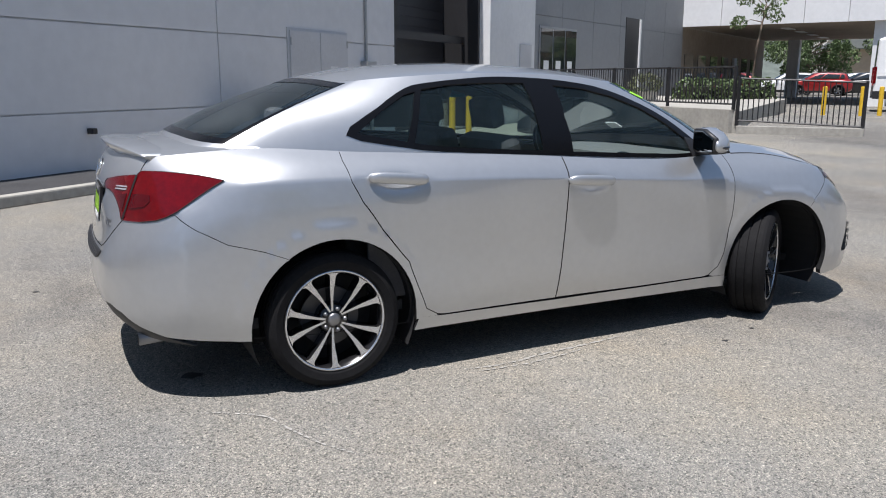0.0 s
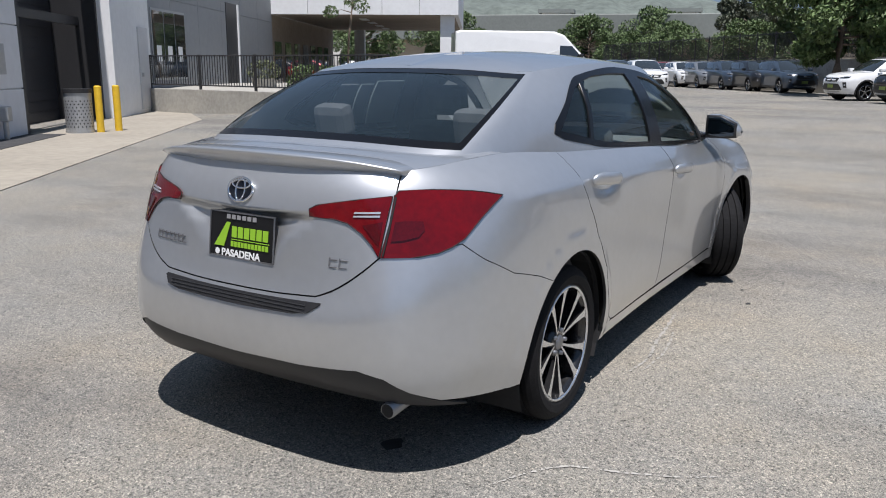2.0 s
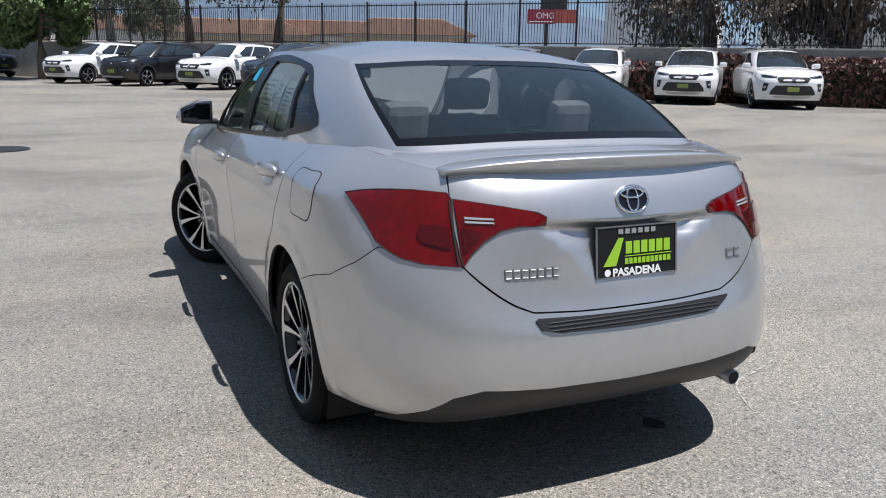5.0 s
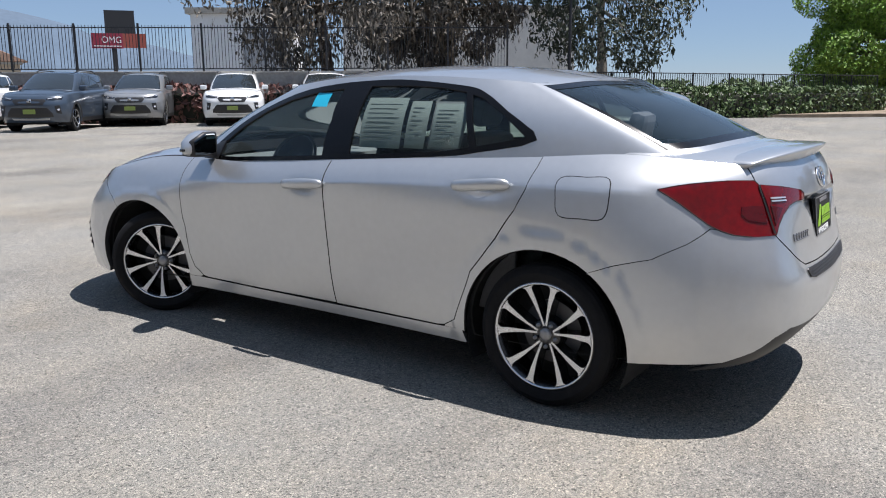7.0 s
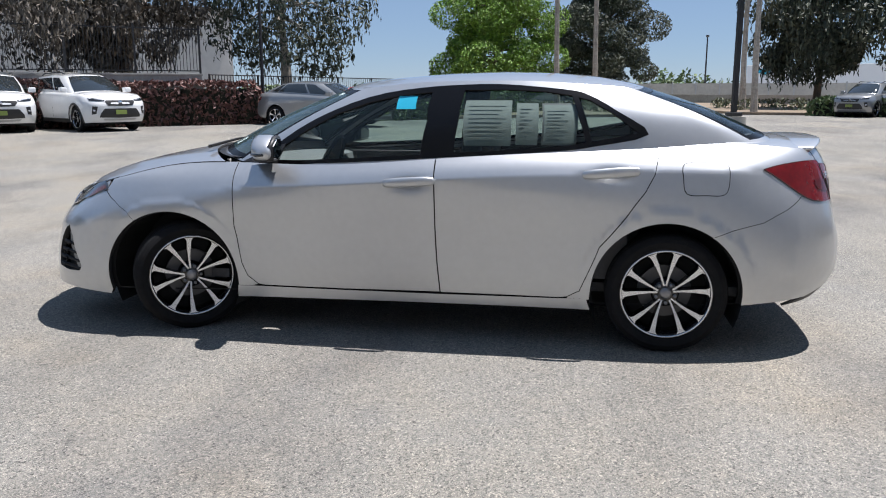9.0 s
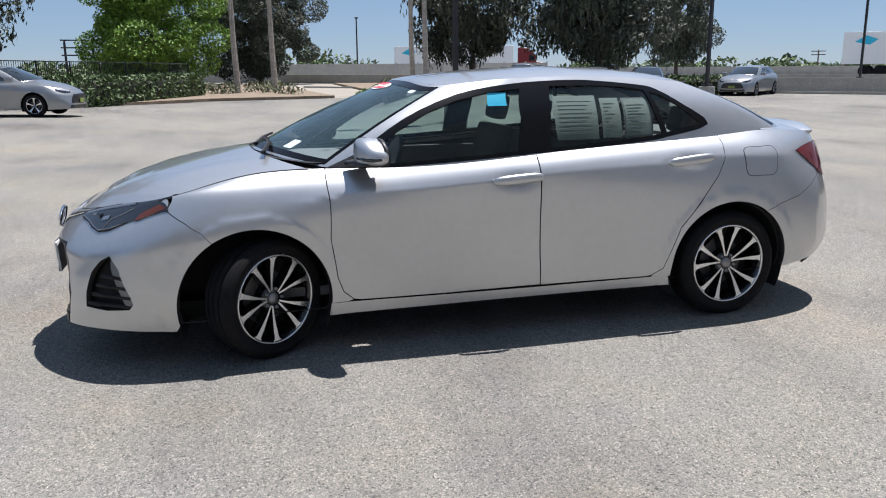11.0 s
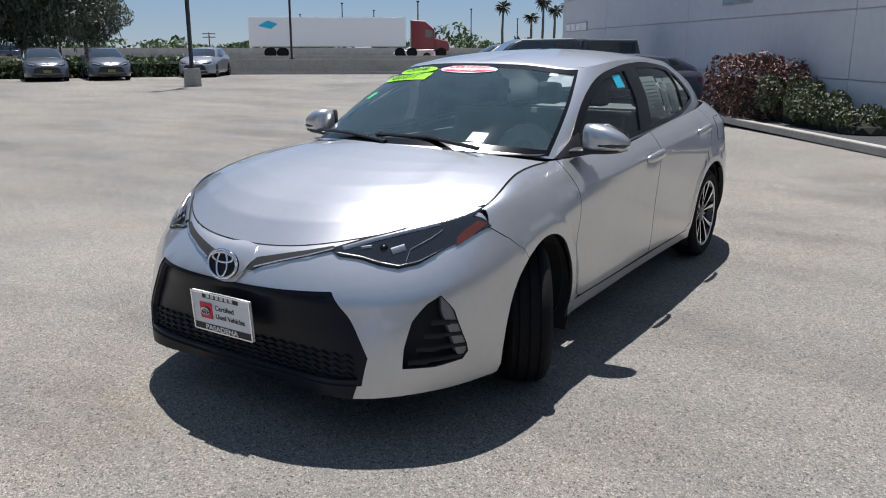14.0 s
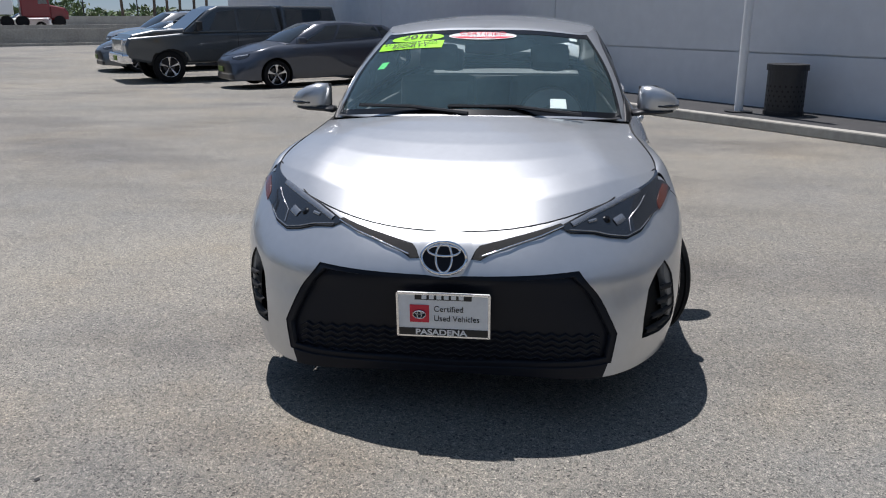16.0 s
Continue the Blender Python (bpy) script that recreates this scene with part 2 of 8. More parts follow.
class Ring:
    """A closed body surface through level curves. Each level is the left half of a loop, from the front's middle to the rear's middle."""

    def __init__(self, levels, ref, knots):
        self.relief = None
        self.knots = np.array(knots, float)
        loops = []
        for lv in levels:
            h = np.array(lv, float)
            back = h[1:-1][::-1] * (1, -1, 1)
            loops.append(np.vstack([h, back]))
        self.P = np.array(loops)
        n = self.P.shape[1]
        d = np.linalg.norm(np.diff(np.vstack([self.P[ref], self.P[ref][:1]]), axis=0), axis=1)
        self.T = np.r_[0, np.cumsum(d)]
        self.U = self.T[-1]
        A = np.zeros((n, n))
        B = np.zeros((n, self.P.shape[0], 3))
        for i in range(n):
            h0, h1 = d[i - 1], d[i]
            A[i, (i - 1) % n] += h1
            A[i, i] += 2 * (h0 + h1)
            A[i, (i + 1) % n] += h0
            B[i] = 3 * (h0 * (self.P[:, (i + 1) % n] - self.P[:, i]) / h1 + h1 * (self.P[:, i] - self.P[:, i - 1]) / h0)
        self.D = np.linalg.solve(A, B.reshape(n, -1)).reshape(n, -1, 3).transpose(1, 0, 2)
        gu, gv = np.meshgrid(np.linspace(0, self.U, 500, endpoint=False), np.linspace(0, 1, 61), indexing="ij")
        self.gu, self.gv = gu.ravel(), gv.ravel()
        self.g = self(self.gu, self.gv)

    def level(self, u):
        u = np.mod(np.asarray(u, float), self.U)
        i = np.clip(np.searchsorted(self.T, u, side="right") - 1, 0, len(self.T) - 2)
        j = (i + 1) % self.P.shape[1]
        h = self.T[i + 1] - self.T[i]
        s = ((u - self.T[i]) / h)[:, None]
        h = h[:, None]
        return (2 * s**3 - 3 * s**2 + 1) * self.P[:, i] + (s**3 - 2 * s**2 + s) * h * self.D[:, i] + (3 * s**2 - 2 * s**3) * self.P[:, j] + (s**3 - s**2) * h * self.D[:, j]

    def __call__(self, u, v):
        u, v = np.atleast_1d(np.asarray(u, float)), np.atleast_1d(np.asarray(v, float))
        L = self.level(u)
        k = self.knots
        dk = np.diff(k)
        slope = np.diff(L, axis=0) / dk[:, None, None]
        tan = np.empty_like(L)
        tan[1:-1] = (slope[:-1] * dk[1:, None, None] + slope[1:] * dk[:-1, None, None]) / (dk[:-1] + dk[1:])[:, None, None]
        tan[0], tan[-1] = 1.5 * slope[0] - 0.5 * tan[1], 1.5 * slope[-1] - 0.5 * tan[-2]
        i = np.clip(np.searchsorted(k, v, side="right") - 1, 0, len(k) - 2)
        n = np.arange(len(u))
        h = dk[i][:, None]
        s = ((v - k[i]) / dk[i])[:, None]
        p = (2 * s**3 - 3 * s**2 + 1) * L[i, n] + (s**3 - 2 * s**2 + s) * h * tan[i, n] + (3 * s**2 - 2 * s**3) * L[i + 1, n] + (s**3 - s**2) * h * tan[i + 1, n]
        return p if self.relief is None else p + self.relief(p)

    def normal(self, u, v, e=2e-3):
        a = self(np.add(u, e), v) - self(np.subtract(u, e), v)
        b = self(u, np.minimum(np.add(v, e), 1)) - self(u, np.maximum(np.subtract(v, e), 0))
        n = np.cross(a, b)
        return n / (np.linalg.norm(n, axis=1)[:, None] + 1e-12)

    def uv(self, pts, axes="xz", side=1):
        """Parameters of points given by two coordinates, on the left (1), right (-1), front (f) or rear (r)."""
        ax = ["xyz".index(c) for c in axes]
        if side == "f":
            ok = self.g[:, 0] > 1.2
        elif side == "r":
            ok = self.g[:, 0] < -1.0
        else:
            ok = self.g[:, 1] * side > 0.02
        out = []
        for p in pts:
            p = np.array(p, float)
            e = np.sum((self.g[:, ax] - p) ** 2, axis=1) + np.where(ok, 0, 1e3)
            n = int(np.argmin(e))
            q = np.array([self.gu[n], self.gv[n]])
            for _ in range(6):
                f0 = self(q[:1], q[1:])[0, ax]
                J = np.array([(self(q[:1] + 1e-4, q[1:])[0, ax] - f0) / 1e-4, (self(q[:1], q[1:] + 1e-4)[0, ax] - f0) / 1e-4]).T
                try:
                    step = np.linalg.lstsq(J, p - f0, rcond=1e-3)[0]
                except np.linalg.LinAlgError:
                    break
                q = q + np.clip(step, -0.05, 0.05)
                q[1] = min(max(q[1], 0), 1)
            out.append((float(q[0]), float(q[1])))
        return out


def inside(p, poly):
    x, y = p[:, 0], p[:, 1]
    c = np.zeros(len(p), bool)
    for (x0, y0), (x1, y1) in zip(poly, np.roll(poly, -1, axis=0)):
        if y0 != y1:
            c ^= ((y0 > y) != (y1 > y)) & (x < (x1 - x0) * (y - y0) / (y1 - y0) + x0)
    return c


def inset(poly, d):
    """Shrinks a polygon by d, corner by corner."""
    p = np.array(poly, float)
    area = np.sum(p[:, 0] * np.roll(p[:, 1], -1) - np.roll(p[:, 0], -1) * p[:, 1])
    a, b = p - np.roll(p, 1, axis=0), np.roll(p, -1, axis=0) - p
    n0 = np.c_[-a[:, 1], a[:, 0]] / (np.linalg.norm(a, axis=1)[:, None] + 1e-9)
    n1 = np.c_[-b[:, 1], b[:, 0]] / (np.linalg.norm(b, axis=1)[:, None] + 1e-9)
    m = n0 + n1
    m = m / np.maximum(np.sum(m * n0, axis=1), 0.35)[:, None]
    return p + m * d * (1 if area > 0 else -1)


def resample(poly, step):
    out = []
    for a, b in zip(poly, np.roll(poly, -1, axis=0)):
        n = max(1, int(np.ceil(np.linalg.norm(b - a) / step)))
        out += [a + (b - a) * k / n for k in range(n)]
    return np.array(out)


def smooth_loop(pts, closed=True, n=6):
    """Rounds a chain of points with a Catmull-Rom curve."""
    p = [np.array(q, float) for q in pts]
    N = len(p)
    out = []
    for i in range(N if closed else N - 1):
        g = (lambda k: p[k % N]) if closed else (lambda k: p[min(max(k, 0), N - 1)])
        a, b, c, d = g(i - 1), g(i), g(i + 1), g(i + 2)
        for k in range(n):
            t = k / n
            out.append(0.5 * (2 * b + (c - a) * t + (2 * a - 5 * b + 4 * c - d) * t * t + (3 * b - a - 3 * c + d) * t**3))
    if not closed:
        out.append(p[-1])
    return [tuple(q) for q in out]


def sheet(name, f, poly, material, parent, vs=0.75, step=0.045, offset=0.0, rim=0.014, gap=0.0, holes=(), label="", dark_rim=True):
    """A panel of surface f over a polygon of its parameters, with turned-in edges, blackened on silver panels to paint
    shade into the gaps. vs: metres for one v.
    """
    from mathutils.geometry import delaunay_2d_cdt
    sc = np.array((1, vs))
    loops = [resample(inset(np.array(poly) * sc, gap) if gap else np.array(poly) * sc, step)]
    loops += [resample(np.array(h) * sc, step) for h in holes]
    outer = loops[0]
    lo, hi = outer.min(0), outer.max(0)
    gx, gy = np.meshgrid(np.arange(lo[0] + step / 2, hi[0], step), np.arange(lo[1] + step / 2, hi[1], step))
    grid = np.c_[gx.ravel(), gy.ravel()]
    keep = inside(grid, outer)
    for h in loops[1:]:
        keep &= ~inside(grid, h)
    edge_pts = np.vstack(loops)
    if len(grid):
        near = np.array([np.min(np.sum((edge_pts - q) ** 2, axis=1)) for q in grid])
        grid = grid[keep & (near > (0.5 * step) ** 2)]
    verts, edges, base = [], [], 0
    for lp in loops:
        edges += [(base + k, base + (k + 1) % len(lp)) for k in range(len(lp))]
        verts += [Vector(q) for q in lp]
        base += len(lp)
    verts += [Vector(q) for q in grid]
    v2, _, tris, _, _, _ = delaunay_2d_cdt(verts, edges, [], 0, 1e-6)
    q = np.array([tuple(v) for v in v2])
    tri = np.array([t for t in tris if len(t) == 3])
    cen = q[tri].mean(axis=1)
    ok = inside(cen, outer)
    for h in loops[1:]:
        ok &= ~inside(cen, h)
    tri = tri[ok]
    uv = q / sc
    v = np.clip(uv[:, 1], 0, 1)
    nor = f.normal(uv[:, 0], v)
    pos = f(uv[:, 0], v) + nor * offset
    w = np.cross(pos[tri[:, 1]] - pos[tri[:, 0]], pos[tri[:, 2]] - pos[tri[:, 0]])
    flip = np.sum(w * nor[tri[:, 0]], axis=1) < 0
    tri[flip] = tri[flip][:, ::-1]
    V, N, F = [tuple(p) for p in pos], [tuple(n) for n in nor], [tuple(int(k) for k in t) for t in tri]
    skin = len(F)
    if rim:
        count = {}
        for t in F:
            for a, b in ((t[0], t[1]), (t[1], t[2]), (t[2], t[0])):
                count[(a, b)] = 1
        for a, b in [e for e in count if (e[1], e[0]) not in count]:
            pa, pb, na, nb = pos[a], pos[b], nor[a], nor[b]
            out = np.cross(pb - pa, na)
            out = out / (np.linalg.norm(out) + 1e-12)
            k = len(V)
            V += [tuple(pa), tuple(pb), tuple(pb - nb * rim), tuple(pa - na * rim)]
            soft = (out + na) / 1.4142
            N += [tuple(soft), tuple((out + nb) / 1.4142), tuple(out), tuple(out)]
            F.append((k + 1, k, k + 3, k + 2))
    me = bpy.data.meshes.new(name)
    me.from_pydata(V, [], F)
    me.materials.append(material)
    # edges of silver panels take black, as painted shade inside the seams
    if dark_rim and material is M["silver"]:
        me.materials.append(M["liner"])
        for p in me.polygons[skin:]:
            p.material_index = 1
    for p in me.polygons:
        p.use_smooth = True
    me.normals_split_custom_set_from_vertices(N)
    ob = new(name, me)
    ob.parent = parent
    if label:
        ob["label"] = label
    return ob


class Patch:
    """A surface from an edge curve (r = 0) to the middle line (r = 1), flat across the middle; u runs along the edge."""

    def __init__(self, edge, u0, u1, spine, power=2.0, ridge=0.0):
        self.edge, self.u0, self.u1, self.spine, self.power, self.ridge = edge, u0, u1, spine, power, ridge

    def half(self, s, r):
        e = self.edge(self.u0 + (self.u1 - self.u0) * s)
        c = self.spine(s)
        p = e + (c - e) * r[:, None]
        lift = 1 - (1 - r) ** self.power
        p[:, 2] = e[:, 2] + (c[:, 2] - e[:, 2]) * lift + self.ridge * np.exp(-((r - 0.42) / 0.10) ** 2) * np.sin(np.clip(s, 0, 1) * math.pi)
        return p

    def __call__(self, s, y):
        """s along, y from -1 (right edge) over 0 (middle) to 1 (left edge), as v in 0..1."""
        s, y = np.atleast_1d(np.asarray(s, float)), np.atleast_1d(np.asarray(y, float)) * 2 - 1
        p = self.half(s, 1 - np.abs(y))
        p[:, 1] *= np.where(y < 0, -1, 1)
        return p

    def normal(self, u, v, e=1e-3):
        a = self(np.minimum(np.add(u, e), 1), v) - self(np.maximum(np.subtract(u, e), 0), v)
        b = self(u, np.minimum(np.add(v, e), 1)) - self(u, np.maximum(np.subtract(v, e), 0))
        n = np.cross(a, b)
        n = n / (np.linalg.norm(n, axis=1)[:, None] + 1e-12)
        return n * np.where(n[:, 2:] < 0, -1, 1)

# the silver saloon: level curves of its lower body, from the sill up to the shoulder
LOWER = [
    [(2.33, 0, 0.20), (2.34, 0.33, 0.20), (2.32, 0.60, 0.21), (2.03, 0.815, 0.205), (1.35, 0.85, 0.20), (0.6, 0.825, 0.205), (-0.3, 0.825, 0.21), (-1.35, 0.85, 0.22), (-1.93, 0.77, 0.25), (-2.15, 0.58, 0.28), (-2.20, 0.3, 0.29), (-2.21, 0, 0.29)],
    [(2.38, 0, 0.35), (2.37, 0.33, 0.35), (2.31, 0.61, 0.35), (2.05, 0.835, 0.35), (1.35, 0.875, 0.35), (0.6, 0.852, 0.35), (-0.3, 0.856, 0.35), (-1.35, 0.875, 0.35), (-2.0, 0.79, 0.37), (-2.23, 0.58, 0.38), (-2.285, 0.3, 0.39), (-2.295, 0, 0.39)],
    [(2.405, 0, 0.50), (2.39, 0.33, 0.50), (2.27, 0.62, 0.50), (2.04, 0.838, 0.52), (1.35, 0.885, 0.54), (0.6, 0.866, 0.54), (-0.3, 0.87, 0.54), (-1.35, 0.885, 0.54), (-1.99, 0.80, 0.55), (-2.245, 0.58, 0.55), (-2.30, 0.3, 0.55), (-2.31, 0, 0.55)],
    [(2.40, 0, 0.625), (2.365, 0.33, 0.63), (2.19, 0.63, 0.645), (1.95, 0.828, 0.70), (1.35, 0.885, 0.77), (0.6, 0.880, 0.81), (-0.3, 0.884, 0.86), (-1.35, 0.878, 0.87), (-1.93, 0.785, 0.83), (-2.19, 0.58, 0.77), (-2.255, 0.3, 0.74), (-2.265, 0, 0.73)],
    [(2.355, 0, 0.685), (2.305, 0.33, 0.70), (2.10, 0.62, 0.74), (1.86, 0.80, 0.805), (1.35, 0.845, 0.86), (0.6, 0.868, 0.87), (-0.3, 0.872, 0.925), (-1.35, 0.852, 0.96), (-1.87, 0.77, 0.95), (-2.14, 0.57, 0.93), (-2.235, 0.3, 0.90), (-2.25, 0, 0.89)],
    [(2.285, 0, 0.728), (2.235, 0.33, 0.752), (2.04, 0.60, 0.805), (1.83, 0.765, 0.848), (1.35, 0.738, 0.955), (0.6, 0.802, 0.965), (-0.3, 0.802, 1.018), (-1.35, 0.745, 1.075), (-1.78, 0.668, 1.085), (-2.07, 0.55, 1.06), (-2.16, 0.3, 1.06), (-2.18, 0, 1.06)],
]
# the glasshouse: foot and roof edge
FOOT = [(1.35, 0, 1.02), (1.25, 0.42, 1.01), (1.01, 0.725, 0.97), (0.75, 0.785, 0.945), (0.3, 0.794, 0.965), (-0.3, 0.794, 1.0), (-0.85, 0.78, 1.035), (-1.30, 0.735, 1.06), (-1.62, 0.675, 1.075), (-1.84, 0.57, 1.09), (-1.93, 0.3, 1.105), (-1.95, 0, 1.11)]
EAVE = [(0.45, 0, 1.405), (0.43, 0.33, 1.395), (0.33, 0.55, 1.375), (0.12, 0.60, 1.395), (-0.12, 0.61, 1.41), (-0.42, 0.615, 1.415), (-0.70, 0.61, 1.408), (-0.95, 0.595, 1.392), (-1.09, 0.57, 1.38), (-1.16, 0.53, 1.375), (-1.20, 0.3, 1.39), (-1.21, 0, 1.395)]


def bulge(foot, eave, out, up):
    mid = []
    for a, b in zip(foot, eave):
        m = [(p + q) / 2 for p, q in zip(a, b)]
        r = math.hypot((m[0] + 0.35) * 0.35, m[1]) or 1
        mid.append((m[0] + out * (m[0] + 0.35) * 0.35 / r, m[1] + out * m[1] / r, m[2] + up))
    return mid


def mirror_u(ring, poly):
    return [(ring.U - u, v) for u, v in poly]


def u_at(ring, x, v=1.0, side=1):
    """The u at which the level v of a ring has this x."""
    u = np.linspace(0.02, ring.U / 2 - 0.02, 900)
    if side < 0:
        u = ring.U - u
    return float(u[np.argmin(np.abs(ring(u, np.full_like(u, v))[:, 0] - x))])


def arc(cx, cz, r, a0, a1, n=22):
    return [(cx + r * math.cos(radians(a0 + (a1 - a0) * k / n)), cz + r * math.sin(radians(a0 + (a1 - a0) * k / n))) for k in range(n + 1)]


def bar_on(name, f, path, width, height, material, parent, lift=0.0, label=""):
    """A thin raised strip along a path of surface parameters."""
    uv = np.array(path)
    p, n = f(uv[:, 0], uv[:, 1]), f.normal(uv[:, 0], uv[:, 1])
    bm = bmesh.new()
    rows = []
    for i in range(len(p)):
        d = p[min(i + 1, len(p) - 1)] - p[max(i - 1, 0)]
        s = np.cross(n[i], d)
        s = s / (np.linalg.norm(s) + 1e-9) * width / 2
        a = p[i] + n[i] * lift
        rows.append([bm.verts.new(Vector(q)) for q in (a - s, a - s * 0.7 + n[i] * height, a + s * 0.7 + n[i] * height, a + s)])
    for a, b in zip(rows, rows[1:]):
        for k in range(3):
            bm.faces.new((a[k], a[k + 1], b[k + 1], b[k]))
    bmesh.ops.recalc_face_normals(bm, faces=bm.faces)
    return part(name, bm, material, parent, label, smooth=True)


def wheel(parent, m, side, spokes=10, r=0.315, rr=0.232, detail=True, name="wheel", label=""):
    """A tyre on a dark rim with bright spokes; +y is the outside on the left of the car."""
    o = side
    w = part(name, lathe([(rr, -0.10), (rr - 0.012, -0.09), (rr - 0.02, 0.06), (rr - 0.004, 0.085), (rr + 0.006, 0.092), (rr + 0.006, 0.07)], 48 if detail else 24, m @ Matrix.Diagonal((1, o, 1, 1))), M["rim_dark"], parent, label, smooth=True)
    bmesh_prof = [(rr, 0.085), (rr + 0.015, 0.098), (rr + 0.045, 0.104), (r - 0.025, 0.098), (r - 0.008, 0.085)]
    tread = [(r, 0.070), (r, 0.052), (r - 0.008, 0.050), (r - 0.008, 0.042), (r, 0.040), (r, 0.006), (r - 0.008, 0.004), (r - 0.008, -0.004), (r, -0.006), (r, -0.040), (r - 0.008, -0.042), (r - 0.008, -0.050), (r, -0.052), (r, -0.070)]
    back = [(p, -q) for p, q in bmesh_prof[::-1]]
    part("tyre", lathe(bmesh_prof + tread + back, 64 if detail else 28, m @ Matrix.Diagonal((1, o, 1, 1))), M["rubber"], w, "black rubber tyre", smooth=False)
    part("lip", lathe([(rr - 0.007, 0.088), (rr - 0.004, 0.0945), (rr + 0.002, 0.0945), (rr + 0.004, 0.088)], 48 if detail else 24, m @ Matrix.Diagonal((1, o, 1, 1))), M["alloy"], w, smooth=True)
    part("brake_disc", lathe([(0.0, 0.0), (0.14, 0.0), (0.14, -0.03), (0.0, -0.03)], 32, m @ Matrix.Diagonal((1, o, 1, 1))), M["disc"], w, "dark grey brake disc")
    part("back_plate", lathe([(0.0, -0.05), (rr - 0.01, -0.05)], 24, m @ Matrix.Diagonal((1, o, 1, 1))), M["liner"], w)
    part("hub", lathe([(0.0, 0.064), (0.06, 0.064), (0.072, 0.05), (0.075, 0.0)], 28, m @ Matrix.Diagonal((1, o, 1, 1))), M["rim_dark"], w, smooth=True)
    part("centre_cap", lathe([(0.0, 0.074), (0.022, 0.073), (0.029, 0.068), (0.031, 0.062)], 24, m @ Matrix.Diagonal((1, o, 1, 1))), M["steel"], w, "grey centre cap", smooth=True)
    turned = m @ Matrix.Diagonal((1, o, 1, 1))
    r1 = rr - 0.010
    # bright spokes: five V pairs that meet at the hub, or single ones
    arms = [(72 * k, d) for k in range(5) for d in (-1, 1)] if spokes == 10 else [(360 * k / spokes, 0) for k in range(spokes)]
    for a, d in arms:
        q = turned @ Matrix.Rotation(radians(a), 4, "Y")
        p0, p1 = Vector((0.005 * d, 0.040)), Vector((r1 * math.sin(radians(16.5 * d)), r1 * math.cos(radians(16.5 * d))))
        along_arm = (p1 - p0).normalized()
        across_arm = Vector((along_arm.y, -along_arm.x))
        wide = 1.0 if spokes == 10 else 2.2
        left, right = [], []
        for f, hw in ((0.0, 0.0045), (0.30, 0.0055), (0.55, 0.0085), (0.72, 0.0115), (0.88, 0.0125), (0.95, 0.016), (1.0, 0.027)):
            c = p0.lerp(p1, f) + across_arm * (-0.004 * d * math.sin(math.pi * f))
            left.append(c - across_arm * hw * wide)
            right.append(c + across_arm * hw * wide)
        face = left + right[::-1]
        bm = bmesh.new()
        rise = lambda c: (c.length - 0.04) / (r1 - 0.04)
        front = [bm.verts.new(q @ Vector((c.x, 0.064 + 0.024 * rise(c), c.y))) for c in face]
        back_mid = [(left[i % 7] + right[i % 7]) / 2 if i < 7 else (left[13 - i] + right[13 - i]) / 2 for i in range(14)]
        deep = [bm.verts.new(q @ Vector((c.x + (c.x - g.x) * 0.35, -0.005 + 0.03 * rise(c), c.y))) for c, g in zip(face, back_mid)]
        n = len(left)
        for i in range(n - 1):
            bm.faces.new((front[i], front[i + 1], front[2 * n - 2 - i], front[2 * n - 1 - i]))
        for i in range(len(face)):
            bm.faces.new((front[i], front[(i + 1) % len(face)], deep[(i + 1) % len(face)], deep[i])).material_index = 1
        bmesh.ops.recalc_face_normals(bm, faces=bm.faces)
        sp = part("spoke", bm, M["alloy"], w)
        sp.data.materials.append(M["rim_dark"])
    if detail:
        for k in range(5):
            a = radians(54 + 72 * k)
            part("lug_nut", lathe([(0, 0.076), (0.008, 0.075), (0.010, 0.05)], 10, m @ Matrix.Diagonal((1, o, 1, 1)) @ Matrix.Translation((0.051 * math.cos(a), 0, 0.051 * math.sin(a)))), M["steel"], w, smooth=True)
    return w


LO = Ring(LOWER, 2, (0, 0.2, 0.42, 0.70, 0.80, 1.0))
UP = Ring([FOOT, bulge(FOOT, EAVE, 0.032, 0.012), EAVE], 0, (0, 0.5, 1.0))
car = thing("saloon_car", "silver four-door saloon car with black alloy wheels, parked on asphalt", "car")
S = M["silver"]
HALF, UHALF = LO.U / 2, UP.U / 2


def both(name, f, poly, material, parent=car, **k):
    """A panel and its mirror image on the other side."""
    k2 = dict(k, holes=[mirror_u(f, h) for h in k.get("holes", ())])
    return [sheet(name, f, poly, material, parent, **k), sheet(name, f, mirror_u(f, poly), material, parent, **k2)]


